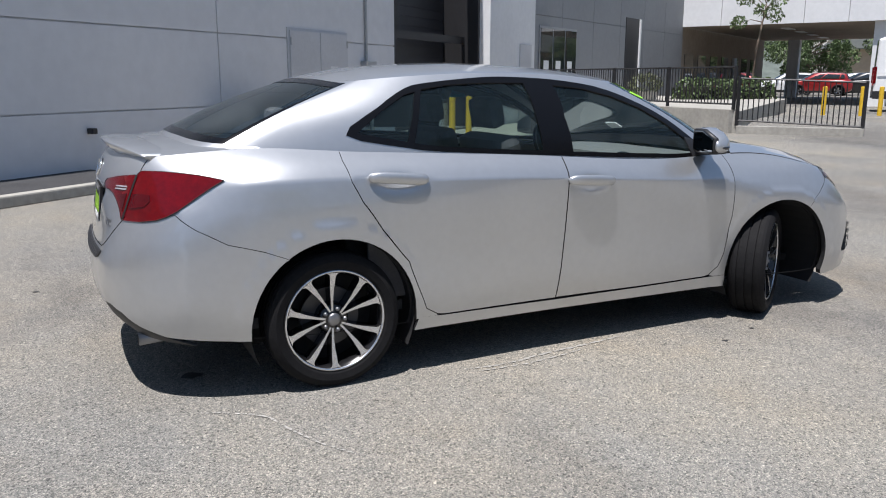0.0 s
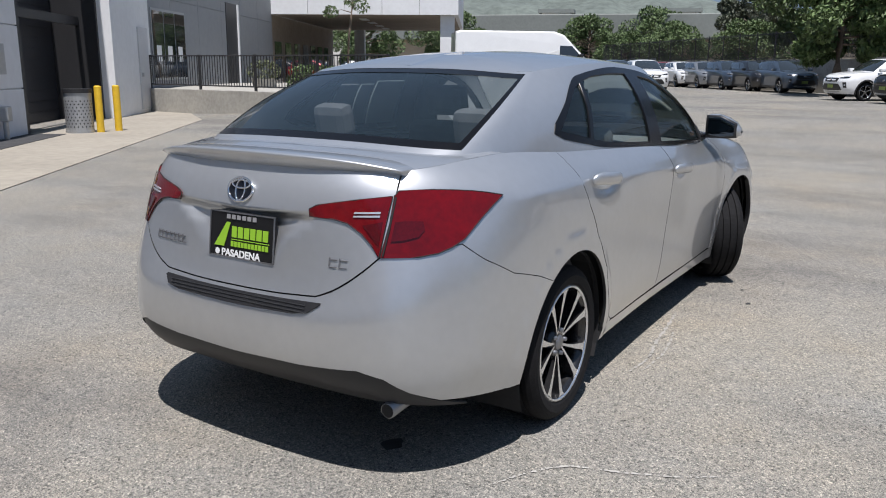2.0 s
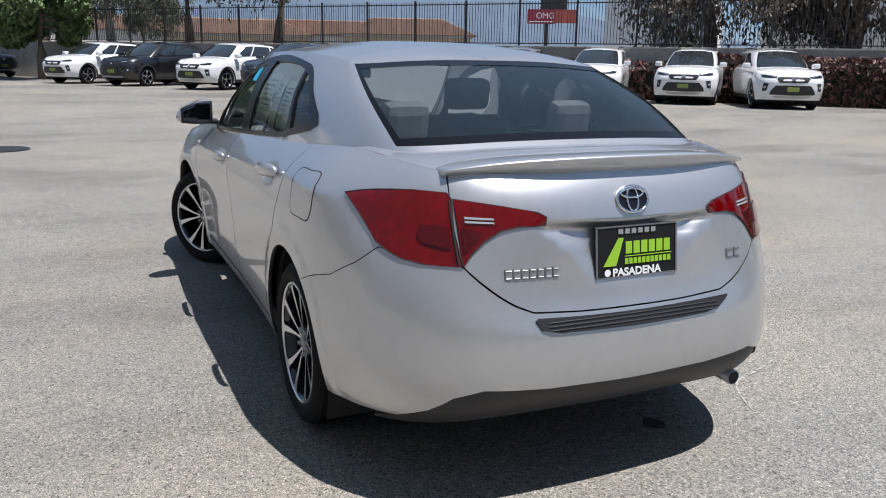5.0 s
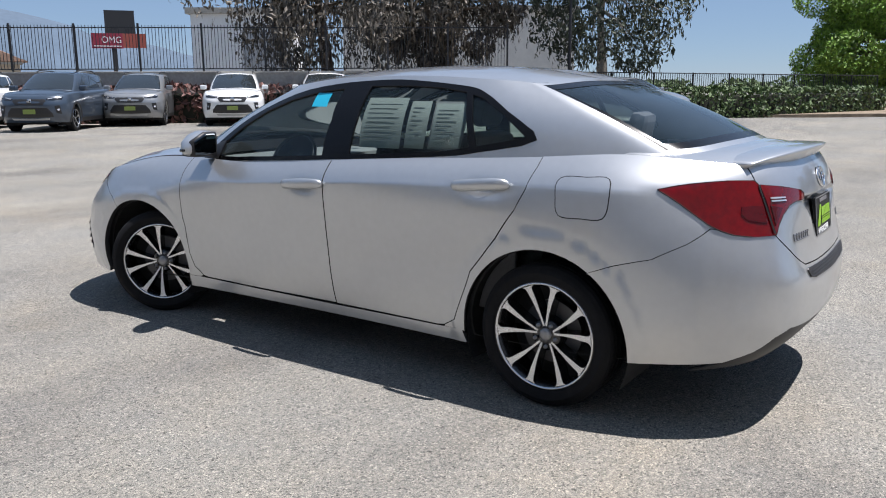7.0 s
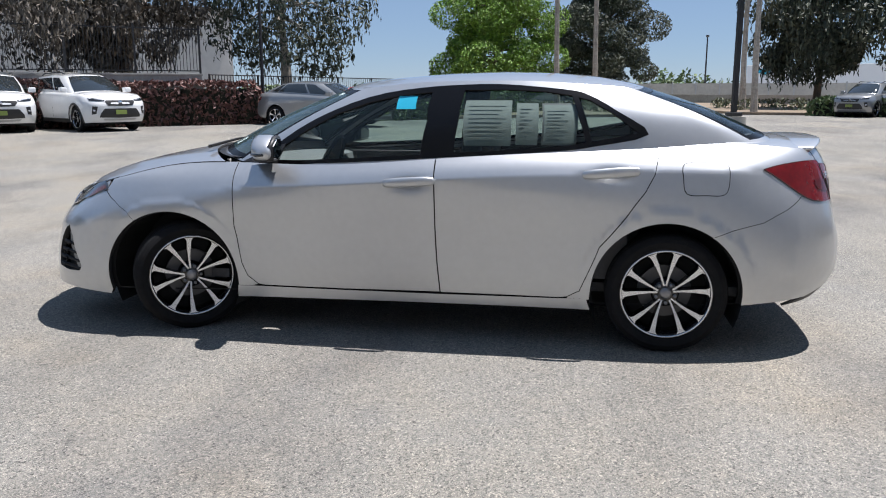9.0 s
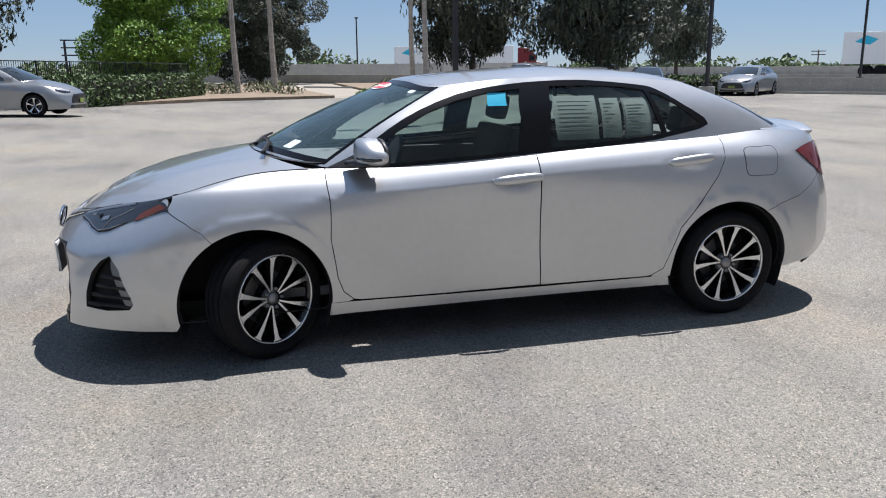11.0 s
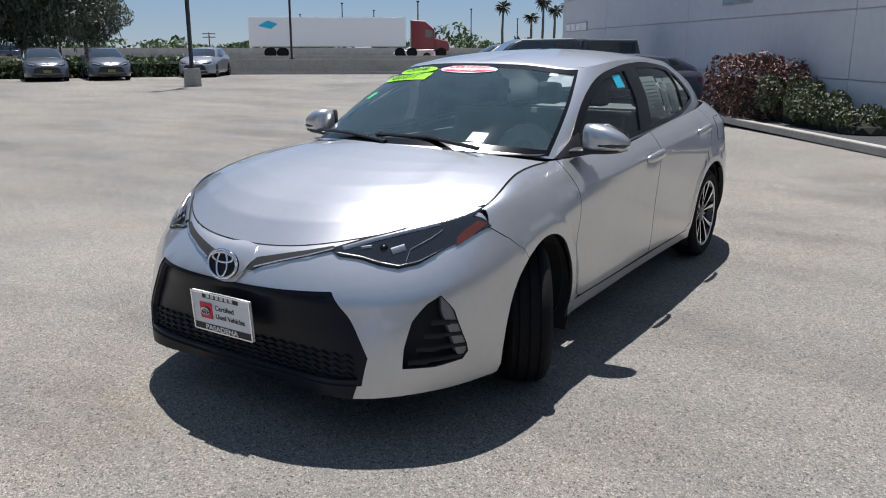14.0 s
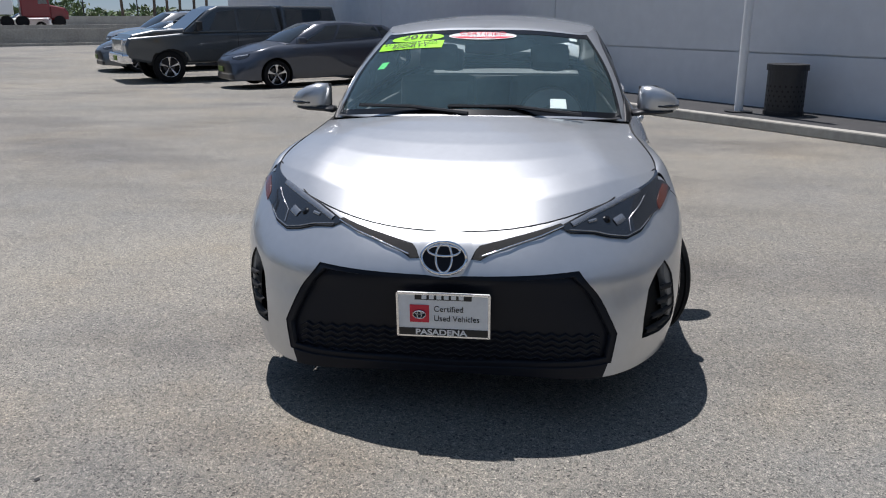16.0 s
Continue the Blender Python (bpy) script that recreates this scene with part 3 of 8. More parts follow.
GAP = 0.0034
front_edge = [(1.015, 0.84), (1.015, 0.62), (0.985, 0.41), (0.955, 0.33), (0.90, 0.282)]
mid_edge = [(-0.125, 0.93), (-0.13, 0.65), (-0.138, 0.45), (-0.15, 0.30)]
rear_edge = [(-1.285, 1.03), (-1.265, 0.94), (-1.22, 0.85), (-1.13, 0.72), (-1.00, 0.56), (-0.95, 0.43), (-0.905, 0.32), (-0.84, 0.282)]
FA, RA = (1.40, 0.31, 0.385), (-1.345, 0.31, 0.385)
def flank(p):
    """The crease at handle height and the raised lips round the wheel arches."""
    x, y, z = p[:, 0], np.abs(p[:, 1]), p[:, 2]
    d = z - np.interp(x, [-1.9, -1.05, 0.0, 0.9, 1.3], [0.968, 0.954, 0.889, 0.842, 0.805])
    rise = 0.015 * np.where(d > 0, np.exp(-d / 0.06), np.exp(d / 0.085)) * blend(x, -1.95, -1.6) * (1 - blend(x, 0.95, 1.35))
    for cx, cz, r in (FA, RA):
        rise = rise + 0.006 * (1 - blend(np.hypot(x - cx, z - cz), r + 0.055, r + 0.085))
    rise = rise + 0.014 * np.exp(-np.abs(x + 1.985) / 0.085) * blend(z, 0.33, 0.45) * (1 - blend(z, 0.84, 0.92))
    for hx, hz in ((0.008, 0.872), (-1.045, 0.934)):
        rise = rise - 0.020 * np.exp(-((x - hx) / 0.085) ** 2 - ((z - hz) / 0.032) ** 2)
    out = np.zeros_like(p)
    half = np.interp(z, [0.70, 0.83, 0.905], [0.17, 0.235, 0.345])
    out[:, 0] = 0.030 * (1 - blend(y, half - 0.10, half + 0.01)) * blend(z, 0.70, 0.885) * (1 - blend(z, 0.900, 0.914)) * (x < -1.9)
    out[:, 1] = np.sign(p[:, 1]) * rise * blend(y, 0.60, 0.70)
    return out


LO.relief = flank
uvs = lambda pts: LO.uv(pts, "xz", 1)
top = lambda *xs: [(u_at(LO, x), 1.0) for x in xs]
foot = lambda *xs: [(u_at(LO, x, 0.0), 0.0) for x in xs]

front_doors = both("front_door", LO, top(1.02, 0.6, 0.2, -0.125) + uvs(mid_edge) + uvs([(-0.152, 0.276), (0.4, 0.272), (0.86, 0.275)]) + uvs(front_edge[::-1]), S, gap=GAP, step=0.022)
rear_doors = both("rear_door", LO, top(-0.125, -0.6, -1.0, -1.285) + uvs(rear_edge) + uvs([(-0.80, 0.276), (-0.152, 0.274)]) + uvs(mid_edge[::-1]), S, gap=GAP, step=0.022)
both("rocker_panel", LO, uvs([(1.02, 0.272), (0.4, 0.266), (-0.155, 0.265), (-0.80, 0.272), (-0.94, 0.28)]) + foot(-0.96, -0.3, 0.4, 1.03), S, gap=0.001)
fr_cut = [(1.80, 0.80), (1.72, 0.745), (1.64, 0.69), (1.60, 0.64)]
both("front_fender", LO, top(1.02) + uvs(front_edge) + uvs([(0.93, 0.272)]) + uvs([(1.02, 0.272)]) + uvs(arc(*FA, 186, 62)) + uvs(fr_cut[::-1]) + top(1.79, 1.55, 1.3), S, gap=0.0014, step=0.022)
rr_cut = [(-1.56, 0.625), (-1.66, 0.665), (-1.81, 0.705), (-1.93, 0.77), (-2.00, 0.83)]
both("quarter_panel", LO, top(-1.285) + top(-1.5, -1.78, -2.055) + LO.uv([(0.575, 0.98), (0.578, 0.88), (0.568, 0.80)], "yz", "r") + uvs(rr_cut[::-1]) + uvs(arc(*RA, 124, 4)) + uvs([(-0.955, 0.272), (-0.84, 0.274)]) + uvs(rear_edge[::-1]), S, gap=0.0010, step=0.022)

yzf = lambda pts: LO.uv(pts, "yz", "f")
yzr = lambda pts: LO.uv(pts, "yz", "r")


def across(left, ring=LO, rear=False):
    """Closes a left half outline with its mirror image over the middle."""
    return left + [((ring.U - u) if rear else -u, v) for u, v in left[::-1]]


wrap = lambda pts: [(u - LO.U if u > LO.U * 0.75 else u, v) for u, v in pts]
grille_left = wrap(yzf([(0.02, 0.602), (0.30, 0.606), (0.47, 0.608), (0.52, 0.545), (0.585, 0.44), (0.618, 0.37), (0.60, 0.262), (0.30, 0.232), (0.02, 0.222)]))
vent = uvs([(2.083, 0.588), (2.044, 0.525), (1.997, 0.385), (1.988, 0.350), (2.008, 0.322), (2.12, 0.312), (2.222, 0.322), (2.215, 0.40), (2.18, 0.50), (2.13, 0.56)])
bump_left = [(0.0, 1.0)] + [(u, 1.0) for u in np.linspace(0.15, u_at(LO, 1.84), 7)] + uvs(fr_cut) + uvs(arc(*FA, 58, -12, 12)) + foot(1.79) + [(u, 0.0) for u in np.linspace(u_at(LO, 1.79, 0.0), 0.0, 9)[1:]]
bumper = sheet("front_bumper", LO, across(bump_left), S, car, gap=0.0010, holes=[across(grille_left), vent, [(-u, v) for u, v in vent]], rim=0.03)
lid_left = [(HALF, 1.0)] + [(u, 1.0) for u in np.linspace(HALF - 0.15, u_at(LO, -2.06), 5)] + yzr([(0.5742, 0.98), (0.5772, 0.88), (0.567, 0.80), (0.50, 0.735), (0.42, 0.68), (0.36, 0.655), (0.2, 0.645), (0.02, 0.643)])
sheet("boot_lid", LO, [(LO.U - u, v) for u, v in lid_left[:0:-1]] + lid_left, S, car, gap=0.0013, step=0.013)
rb_left = yzr([(0.02, 0.640), (0.2, 0.642), (0.36, 0.652), (0.42, 0.676), (0.50, 0.731), (0.56, 0.79)]) + yzr([(0.568, 0.798)]) + uvs(rr_cut[::-1]) + uvs(arc(*RA, 127, 186, 12)) + yzr([(0.72, 0.30), (0.66, 0.345), (0.60, 0.40), (0.52, 0.425), (0.3, 0.41), (0.02, 0.405)])
sheet("rear_bumper", LO, rb_left + [(LO.U - u, v) for u, v in rb_left[::-1]], S, car, gap=0.0010, rim=0.03, step=0.03)
va_left = yzr([(0.02, 0.402), (0.3, 0.407), (0.52, 0.421), (0.60, 0.395), (0.66, 0.34), (0.70, 0.30)]) + [(u, 0.0) for u in np.linspace(u_at(LO, -1.95, 0.0), HALF, 8)]
sheet("rear_valance", LO, va_left + [(LO.U - u, v) for u, v in va_left[::-1]][1:], M["valance"], car, gap=0.001, offset=-0.006, label="dark grey plastic lower valance")

# black shell added behind the panels as shade for their gaps, with open wheel arches
lining = [(0.0, 0.02), (LO.U, 0.02), (LO.U, 0.99), (0.0, 0.99)]
arches = [uvs(arc(c[0], c[1], c[2] - 0.006, 200, -20)) for c in (FA, RA)]
arches = [a[:1] and ([(a[0][0], 0.03)] + a[1:-1] + [(a[-1][0], 0.03)]) for a in arches]
sheet("body_shell", LO, lining, M["liner"], car, offset=-0.055, rim=0, step=0.06, holes=arches + [mirror_u(LO, a) for a in arches], label="black shell added behind the panels to darken their gaps")
for c in (FA, RA):
    for sy in (1, -1):
        bm = bmesh.new()
        pts = arc(c[0], c[1], c[2] + 0.004, 205, -25, 26)
        lines = [[bm.verts.new((x, sy * y, z)) for x, z in pts] for y in (0.845, 0.50)]
        for k in range(len(pts) - 1):
            bm.faces.new((lines[0][k], lines[0][k + 1], lines[1][k + 1], lines[1][k]))
        bm.faces.new(lines[1])
        part("wheel_well", bm, M["liner"], car, smooth=False)
part("underbody", box(-1.85, 2.10, -0.62, 0.62, 0.24, 0.28), M["liner"], car)

# bonnet, boot deck and roof
COWL = u_at(LO, 1.10)
lo_edge = lambda u: LO(u, np.ones_like(u))
class Bonnet(Patch):
    """Four edges blended (nose, two wings, cowl), crowned along the middle."""

    def __init__(self, nose_u, cowl_u):
        self.n, self.c = nose_u, cowl_u

    def side(self, s):
        return lo_edge(self.n + (self.c - self.n) * s)

    def cowl(self, y):
        e = lo_edge(np.array([self.c]))[0]
        return np.c_[1.36 + (e[0] - 1.36) * np.abs(y) ** 2.4, e[1] * y, 1.035 + (e[2] - 1.035) * np.abs(y) ** 2.2]

    def base(self, s, y):
        a, b = lo_edge(self.n * y), self.cowl(y)
        t, h = s[:, None], (y[:, None] + 1) / 2
        L, R = self.side(s), self.side(s) * (1, -1, 1)
        n0, c0 = self.side(np.zeros(1)), self.side(np.ones(1))
        n1, c1 = n0 * (1, -1, 1), c0 * (1, -1, 1)
        return (1 - t) * a + t * b + h * L + (1 - h) * R - (1 - t) * (h * n0 + (1 - h) * n1) - t * (h * c0 + (1 - h) * c1)

    def __call__(self, s, y):
        s, y = np.atleast_1d(np.asarray(s, float)), np.atleast_1d(np.asarray(y, float)) * 2 - 1
        p, mid = self.base(s, y), self.base(s, np.zeros_like(s))
        want = np.interp(mid[:, 0], [1.30, 1.45, 1.6, 1.75, 1.9, 2.05, 2.18, 2.285], [1.040, 1.018, 0.992, 0.960, 0.920, 0.866, 0.802, 0.728])
        p[:, 2] += (want - mid[:, 2]) * (1 - np.abs(y) ** 2.6) + 0.006 * np.exp(-((np.abs(y) - 0.66) / 0.09) ** 2) * np.sin(math.pi * np.clip(s, 0, 1))
        return p


HOOD = Bonnet(u_at(LO, 1.84), COWL)
sheet("bonnet", HOOD, [(0.004, 0.004), (0.996, 0.004), (0.996, 0.996), (0.004, 0.996)], S, car, vs=1.3, step=0.035, rim=0.012)
def deck_spine(s):
    x = -1.90 + (-2.18 + 1.90) * np.clip(s, 0, 1)
    return np.c_[x, 0 * x, np.interp(x, [-2.18, -2.0, -1.9], [1.062, 1.112, 1.118])]
DECK = Patch(lo_edge, u_at(LO, -1.62), HALF, deck_spine, power=3.0)
sheet("boot_deck", DECK, [(0, 0.0), (0.99, 0.0), (0.99, 1.0), (0, 1.0)], S, car, vs=1.1, step=0.04, rim=0)
def roof_spine(s):
    x = 0.45 + (-1.21 - 0.45) * np.clip(s * 1.0, 0, 1)
    return np.c_[x, 0 * x, np.interp(x, [-1.21, -1.1, -0.9, -0.7, -0.44, -0.15, 0.1, 0.3, 0.45], [1.395, 1.415, 1.448, 1.465, 1.474, 1.466, 1.446, 1.424, 1.405])]
ROOF = Patch(lambda u: UP(u, np.ones_like(u)), 0.0, UHALF, roof_spine, power=2.2)
sheet("roof", ROOF, [(0.004, 0.0), (0.996, 0.0), (0.996, 1.0), (0.004, 1.0)], S, car, vs=1.0, step=0.03, rim=0)

# glasshouse: windows on both sides, windscreen and rear window
ups = lambda pts: UP.uv(pts, "xz", 1)
dlo = smooth_loop([(0.93, 0.955), (0.55, 0.968), (0.2, 0.985), (-0.15, 1.008), (-0.51, 1.030), (-0.81, 1.052), (-0.95, 1.072), (-1.235, 1.135), (-1.07, 1.255), (-0.92, 1.338), (-0.80, 1.365), (-0.5, 1.392), (-0.29, 1.393), (-0.01, 1.375), (0.28, 1.325), (0.58, 1.205), (0.82, 1.05)], n=3)
dlo_uv = ups(dlo)
pane_front = ups([(0.80, 0.985), (0.5, 0.992), (0.2, 1.008), (-0.035, 1.022), (-0.065, 1.20), (-0.085, 1.352), (0.10, 1.335), (0.28, 1.295), (0.45, 1.235), (0.62, 1.145), (0.76, 1.05)])
pane_rear = ups([(-0.215, 1.035), (-0.5, 1.052), (-0.8, 1.075), (-0.915, 1.092), (-0.875, 1.22), (-0.835, 1.335), (-0.7, 1.355), (-0.5, 1.365), (-0.26, 1.364), (-0.235, 1.20)])
pane_quarter = ups([(-0.945, 1.098), (-1.05, 1.118), (-1.185, 1.142), (-1.05, 1.243), (-0.93, 1.31), (-0.868, 1.325), (-0.905, 1.22)])
ua = UP.T[2] - 0.02
ws = [(u, w) for u in np.linspace(-ua, ua, 12) for w in (0.02,)] + [(u, 0.975) for u in np.linspace(ua + 0.02, -ua - 0.02, 12)]
ur = UP.T[9] - 0.06
rw = [(u, 0.06) for u in np.linspace(ur, UP.U - ur, 12)] + [(u, 0.965) for u in np.linspace(UP.U - ur, ur, 12)]
seam = UP.T[2] + 0.01
sheet("cabin_shell", UP, [(-seam, 0), (UP.U - seam, 0), (UP.U - seam, 1), (-seam, 1)], S, car, vs=0.5, step=0.035, rim=0.02, holes=[ws, dlo_uv, rw, mirror_u(UP, dlo_uv)])
both("window_surround", UP, dlo_uv, M["gloss_black"], vs=0.5, step=0.03, offset=0.003, rim=0.012, holes=[pane_front, pane_rear, pane_quarter], label="gloss black window surround")
for nm, pn in (("front_side_window", pane_front), ("rear_side_window", pane_rear), ("quarter_window", pane_quarter)):
    both(nm, UP, pn, M["glass_side"], vs=0.5, offset=-0.006, rim=0, label="tinted side glass")
sheet("windscreen", UP, ws, M["glass_ws"], car, vs=0.5, offset=-0.003, rim=0, label="clear windscreen glass")
sheet("rear_window", UP, rw, M["glass_rear"], car, vs=0.5, offset=-0.003, rim=0, label="dark tinted rear glass")
def border(f, loop, d, vs, name):
    inner = inset(np.array(loop) * (1, vs), d) / (1, vs)
    sheet(name, f, loop, M["gloss_black"], car, vs=vs, step=0.03, offset=-0.001, rim=0, holes=[[tuple(q) for q in inner]])
border(UP, rw, 0.035, 0.5, "rear_window_border")
border(UP, ws, 0.028, 0.5, "windscreen_border")

# spoiler on the boot
bm = bmesh.new()
rows = []
for k in range(41):
    y = -0.58 + 1.16 * k / 40
    e = abs(y) / 0.58
    sweep, fade = 0.125 * e ** 2.6, 1 - 0.55 * e ** 5
    prof = [(-1.985, 1.098), (-2.08, 1.110), (-2.175, 1.110), (-2.206, 1.108), (-2.212, 1.105), (-2.213, 1.100), (-2.206, 1.088), (-2.186, 1.062), (-2.172, 1.048 + 0.010 * e), (-2.12, 1.040)]
    rows.append([bm.verts.new((x + sweep, y, 1.062 + (z - 1.062 - 0.012 * e * e) * fade - 0.012 * e ** 3)) for x, z in prof])
for a, b in zip(rows, rows[1:]):
    for i in range(len(a) - 1):
        bm.faces.new((a[i], a[i + 1], b[i + 1], b[i]))
bm.faces.new(rows[0]), bm.faces.new(rows[-1][::-1])
bmesh.ops.recalc_face_normals(bm, faces=bm.faces)
part("boot_spoiler", bm, S, car, "silver lip spoiler", smooth=True)

# tail lamps, in two pieces a side
lamp_out = uvs([(-1.80, 0.968), (-1.85, 0.980), (-1.90, 0.989), (-1.96, 0.996), (-2.02, 1.001), (-2.10, 1.000)]) + yzr([(0.57, 0.985), (0.575, 0.90), (0.565, 0.795)]) + uvs([(-2.12, 0.797), (-2.07, 0.806), (-2.03, 0.822), (-1.99, 0.845), (-1.94, 0.879), (-1.89, 0.914), (-1.845, 0.943)])
lamp_in = yzr([(0.566, 0.984), (0.46, 0.970), (0.335, 0.948), (0.308, 0.934), (0.312, 0.912), (0.40, 0.908), (0.45, 0.897), (0.50, 0.866), (0.535, 0.832), (0.562, 0.794)])
for poly, nm in ((lamp_out, "tail_lamp"), (lamp_in, "boot_lamp")):
    both(nm, LO, poly, M["red_lens"], offset=0.005, rim=0.014, step=0.02, label="red plastic lens")
    for loop in (poly, mirror_u(LO, poly)):
        bar_on("lens_edge", LO, loop + loop[:1], 0.004, 0.002, M["liner"], car, 0.004)
low_in = yzr([(0.555, 0.905), (0.50, 0.893), (0.525, 0.865), (0.556, 0.83)])
low_out = yzr([(0.588, 0.905), (0.62, 0.908), (0.655, 0.905), (0.665, 0.88), (0.655, 0.858), (0.62, 0.848), (0.588, 0.845)])
both("lens_panel", LO, low_out, M["red_dark"], offset=0.0095, rim=0.006, step=0.03)
both("lens_panel", LO, low_in, M["red_dark"], offset=0.0095, rim=0.006, step=0.03)
for z in (0.929, 0.918):
    both("reverse_lamp", LO, yzr([(0.545, z + 0.007), (0.468, z + 0.004), (0.466, z - 0.001), (0.545, z + 0.001)]), M["clear"], offset=0.009, rim=0.004, step=0.02, label="clear reversing lamp strip")
for sgn in (1, -1):
    cut = yzr([(0.573, 0.80), (0.577, 0.88), (0.575, 0.98)])
    cut = cut if sgn > 0 else mirror_u(LO, cut)
    bar_on("lens_seam", LO, cut, 0.006, 0.002, M["liner"], car, 0.0085)

# boot: recess for the plate, plate, badge, lettering bars, step pad
nr = lambda y, z: LO.uv([(abs(y) + 1e-4, z)], "yz", "r")[0]
plate = part("rear_plate", box(-0.162, 0.162, -0.006, 0.006, -0.085, 0.085, 0.004), M["plate_black"], car, "black dealer plate in a plate frame")
plate.matrix_local = pose(-2.248, -0.015, 0.812, 0, 7, 0) @ pose(0, 0, 0, 0, 0, -90) @ Matrix.Diagonal((0.96, 1, 0.96, 1))
def bars(parent, rects, material, y=-0.0075, name="print_bar", depth=0.002):
    for x0, x1, z0, z1 in rects:
        part(name, box(x0, x1, y - depth, y, z0, z1), material, parent)
for k in range(6):
    bars(plate, [(-0.047 + 0.031 * k, -0.022 + 0.031 * k, -0.008, 0.032)], M["plate_lime"])
bars(plate, [(-0.050, 0.140, -0.017, -0.0145)], M["plate_lime"])
for k in range(11):
    bars(plate, [(-0.050 + 0.0172 * k, -0.037 + 0.0172 * k, -0.042, -0.023)], M["plate_lime"])
bars(plate, [(-0.162, 0.162, -0.085, -0.080), (-0.162, 0.162, 0.080, 0.085), (-0.163, -0.157, -0.083, 0.083), (0.157, 0.163, -0.083, 0.083)], M["steel"], y=-0.0070)
part("road_mark", prism([(-0.135, -0.045), (-0.085, -0.045), (-0.055, 0.045), (-0.075, 0.045)], 0.002, Matrix.Translation((0, -0.0095, 0))), M["plate_lime"], plate)
for k in range(6):
    bars(plate, [(-0.075 + 0.026 * k, -0.057 + 0.026 * k, 0.058, 0.074)], M["grey_print"])


def badge(parent, m, w, h, name="badge"):
    """An oval ring with two crossing ovals."""
    def oval(a, b, r, cx=0, cz=0, n=28):
        pts = [(cx + a * math.cos(2 * math.pi * k / n), -0.006, cz + b * math.sin(2 * math.pi * k / n)) for k in range(n + 1)]
        return tube([m @ Vector(p) for p in pts], r, 6)
    bk = part(name, lathe([(0, 0.004), (1, 0.004), (1.04, -0.006)], 32, m @ Matrix.Diagonal((w, -1, h, 1))), M["grille_black"], parent, "chrome oval badge")
    part("badge_ring", oval(w, h, h * 0.11), M["chrome"], bk, smooth=True)
    part("badge_ring", oval(w * 0.36, h * 0.92, h * 0.09), M["chrome"], bk, smooth=True)
    part("badge_ring", oval(w * 0.72, h * 0.34, h * 0.09, 0, h * 0.45), M["chrome"], bk, smooth=True)
    return bk


badge(car, pose(-2.228, 0, 0.972, 0, 18, 0) @ pose(0, 0, 0, 0, 0, -90), 0.058, 0.042)
def surface_bar(name, y0, y1, z0, z1, mtl, n=1, slant=0.0):
    """Small raised strokes that stand for lettering on the boot."""
    for k in range(n):
        a, b = y0 + (y1 - y0) * k / n, y0 + (y1 - y0) * (k + 0.72) / n
        for z in (z0, z1 - 0.006):
            ys = [a, b]
            path = LO.uv([(abs(q), z) for q in ys], "yz", "r")
            if y0 < 0:
                path = mirror_u(LO, path)
            bar_on(name, LO, path, 0.006, 0.003, mtl, car, 0.001)
        pz = LO.uv([(abs(a), z0), (abs(a), z1)], "yz", "r")
        bar_on(name, LO, pz if y0 > 0 else mirror_u(LO, pz), 0.006, 0.003, mtl, car, 0.001)
surface_bar("model_badge", 0.445, 0.265, 0.757, 0.785, M["steel"], 7)
surface_bar("trim_badge", -0.40, -0.475, 0.755, 0.785, M["steel"], 2)
sheet("step_pad", LO, yzr([(0.36, 0.630), (0.34, 0.600), (0.28, 0.588), (0.02, 0.583)]) + [(LO.U - u, v) for u, v in yzr([(0.02, 0.583), (0.28, 0.588), (0.34, 0.600), (0.385, 0.630)])] + [(LO.U - u, v) for u, v in yzr([(0.385, 0.636), (0.2, 0.630), (0.02, 0.628)])] + yzr([(0.02, 0.628), (0.2, 0.630), (0.35, 0.636)]), M["black"], car, offset=0.006, rim=0.01, step=0.03, label="black ribbed bumper step pad")
for z in (0.597, 0.608, 0.619):
    bar_on("pad_rib", LO, yzr([(0.32, z), (0.16, z), (0.01, z)]) + [(LO.U - u, v) for u, v in yzr([(0.16, z), (0.33, z)])], 0.004, 0.003, M["black"], car, 0.006)
part("exhaust_pipe", tube([(-1.9, -0.57, 0.27), (-2.05, -0.57, 0.268), (-2.165, -0.572, 0.262)], 0.028, 16), M["steel"], car, "dull steel exhaust tip", smooth=True)
part("exhaust_bore", lathe([(0, 0), (0.024, 0)], 16, Matrix.Translation((-2.1665, -0.572, 0.262)) @ Matrix.Rotation(radians(90), 4, "Z")), M["liner"], car)

# fuel flap on the left
flap = smooth_loop([(-1.41, 0.995), (-1.52, 1.003), (-1.615, 1.000), (-1.63, 0.92), (-1.61, 0.848), (-1.52, 0.842), (-1.425, 0.848), (-1.405, 0.92)], n=4)
fl = uvs(flap)
sheet("fuel_flap", LO, fl, S, car, offset=0.0012, rim=0.004, step=0.03)
bar_on("flap_seam", LO, fl + fl[:1], 0.005, 0.0014, M["liner"], car)

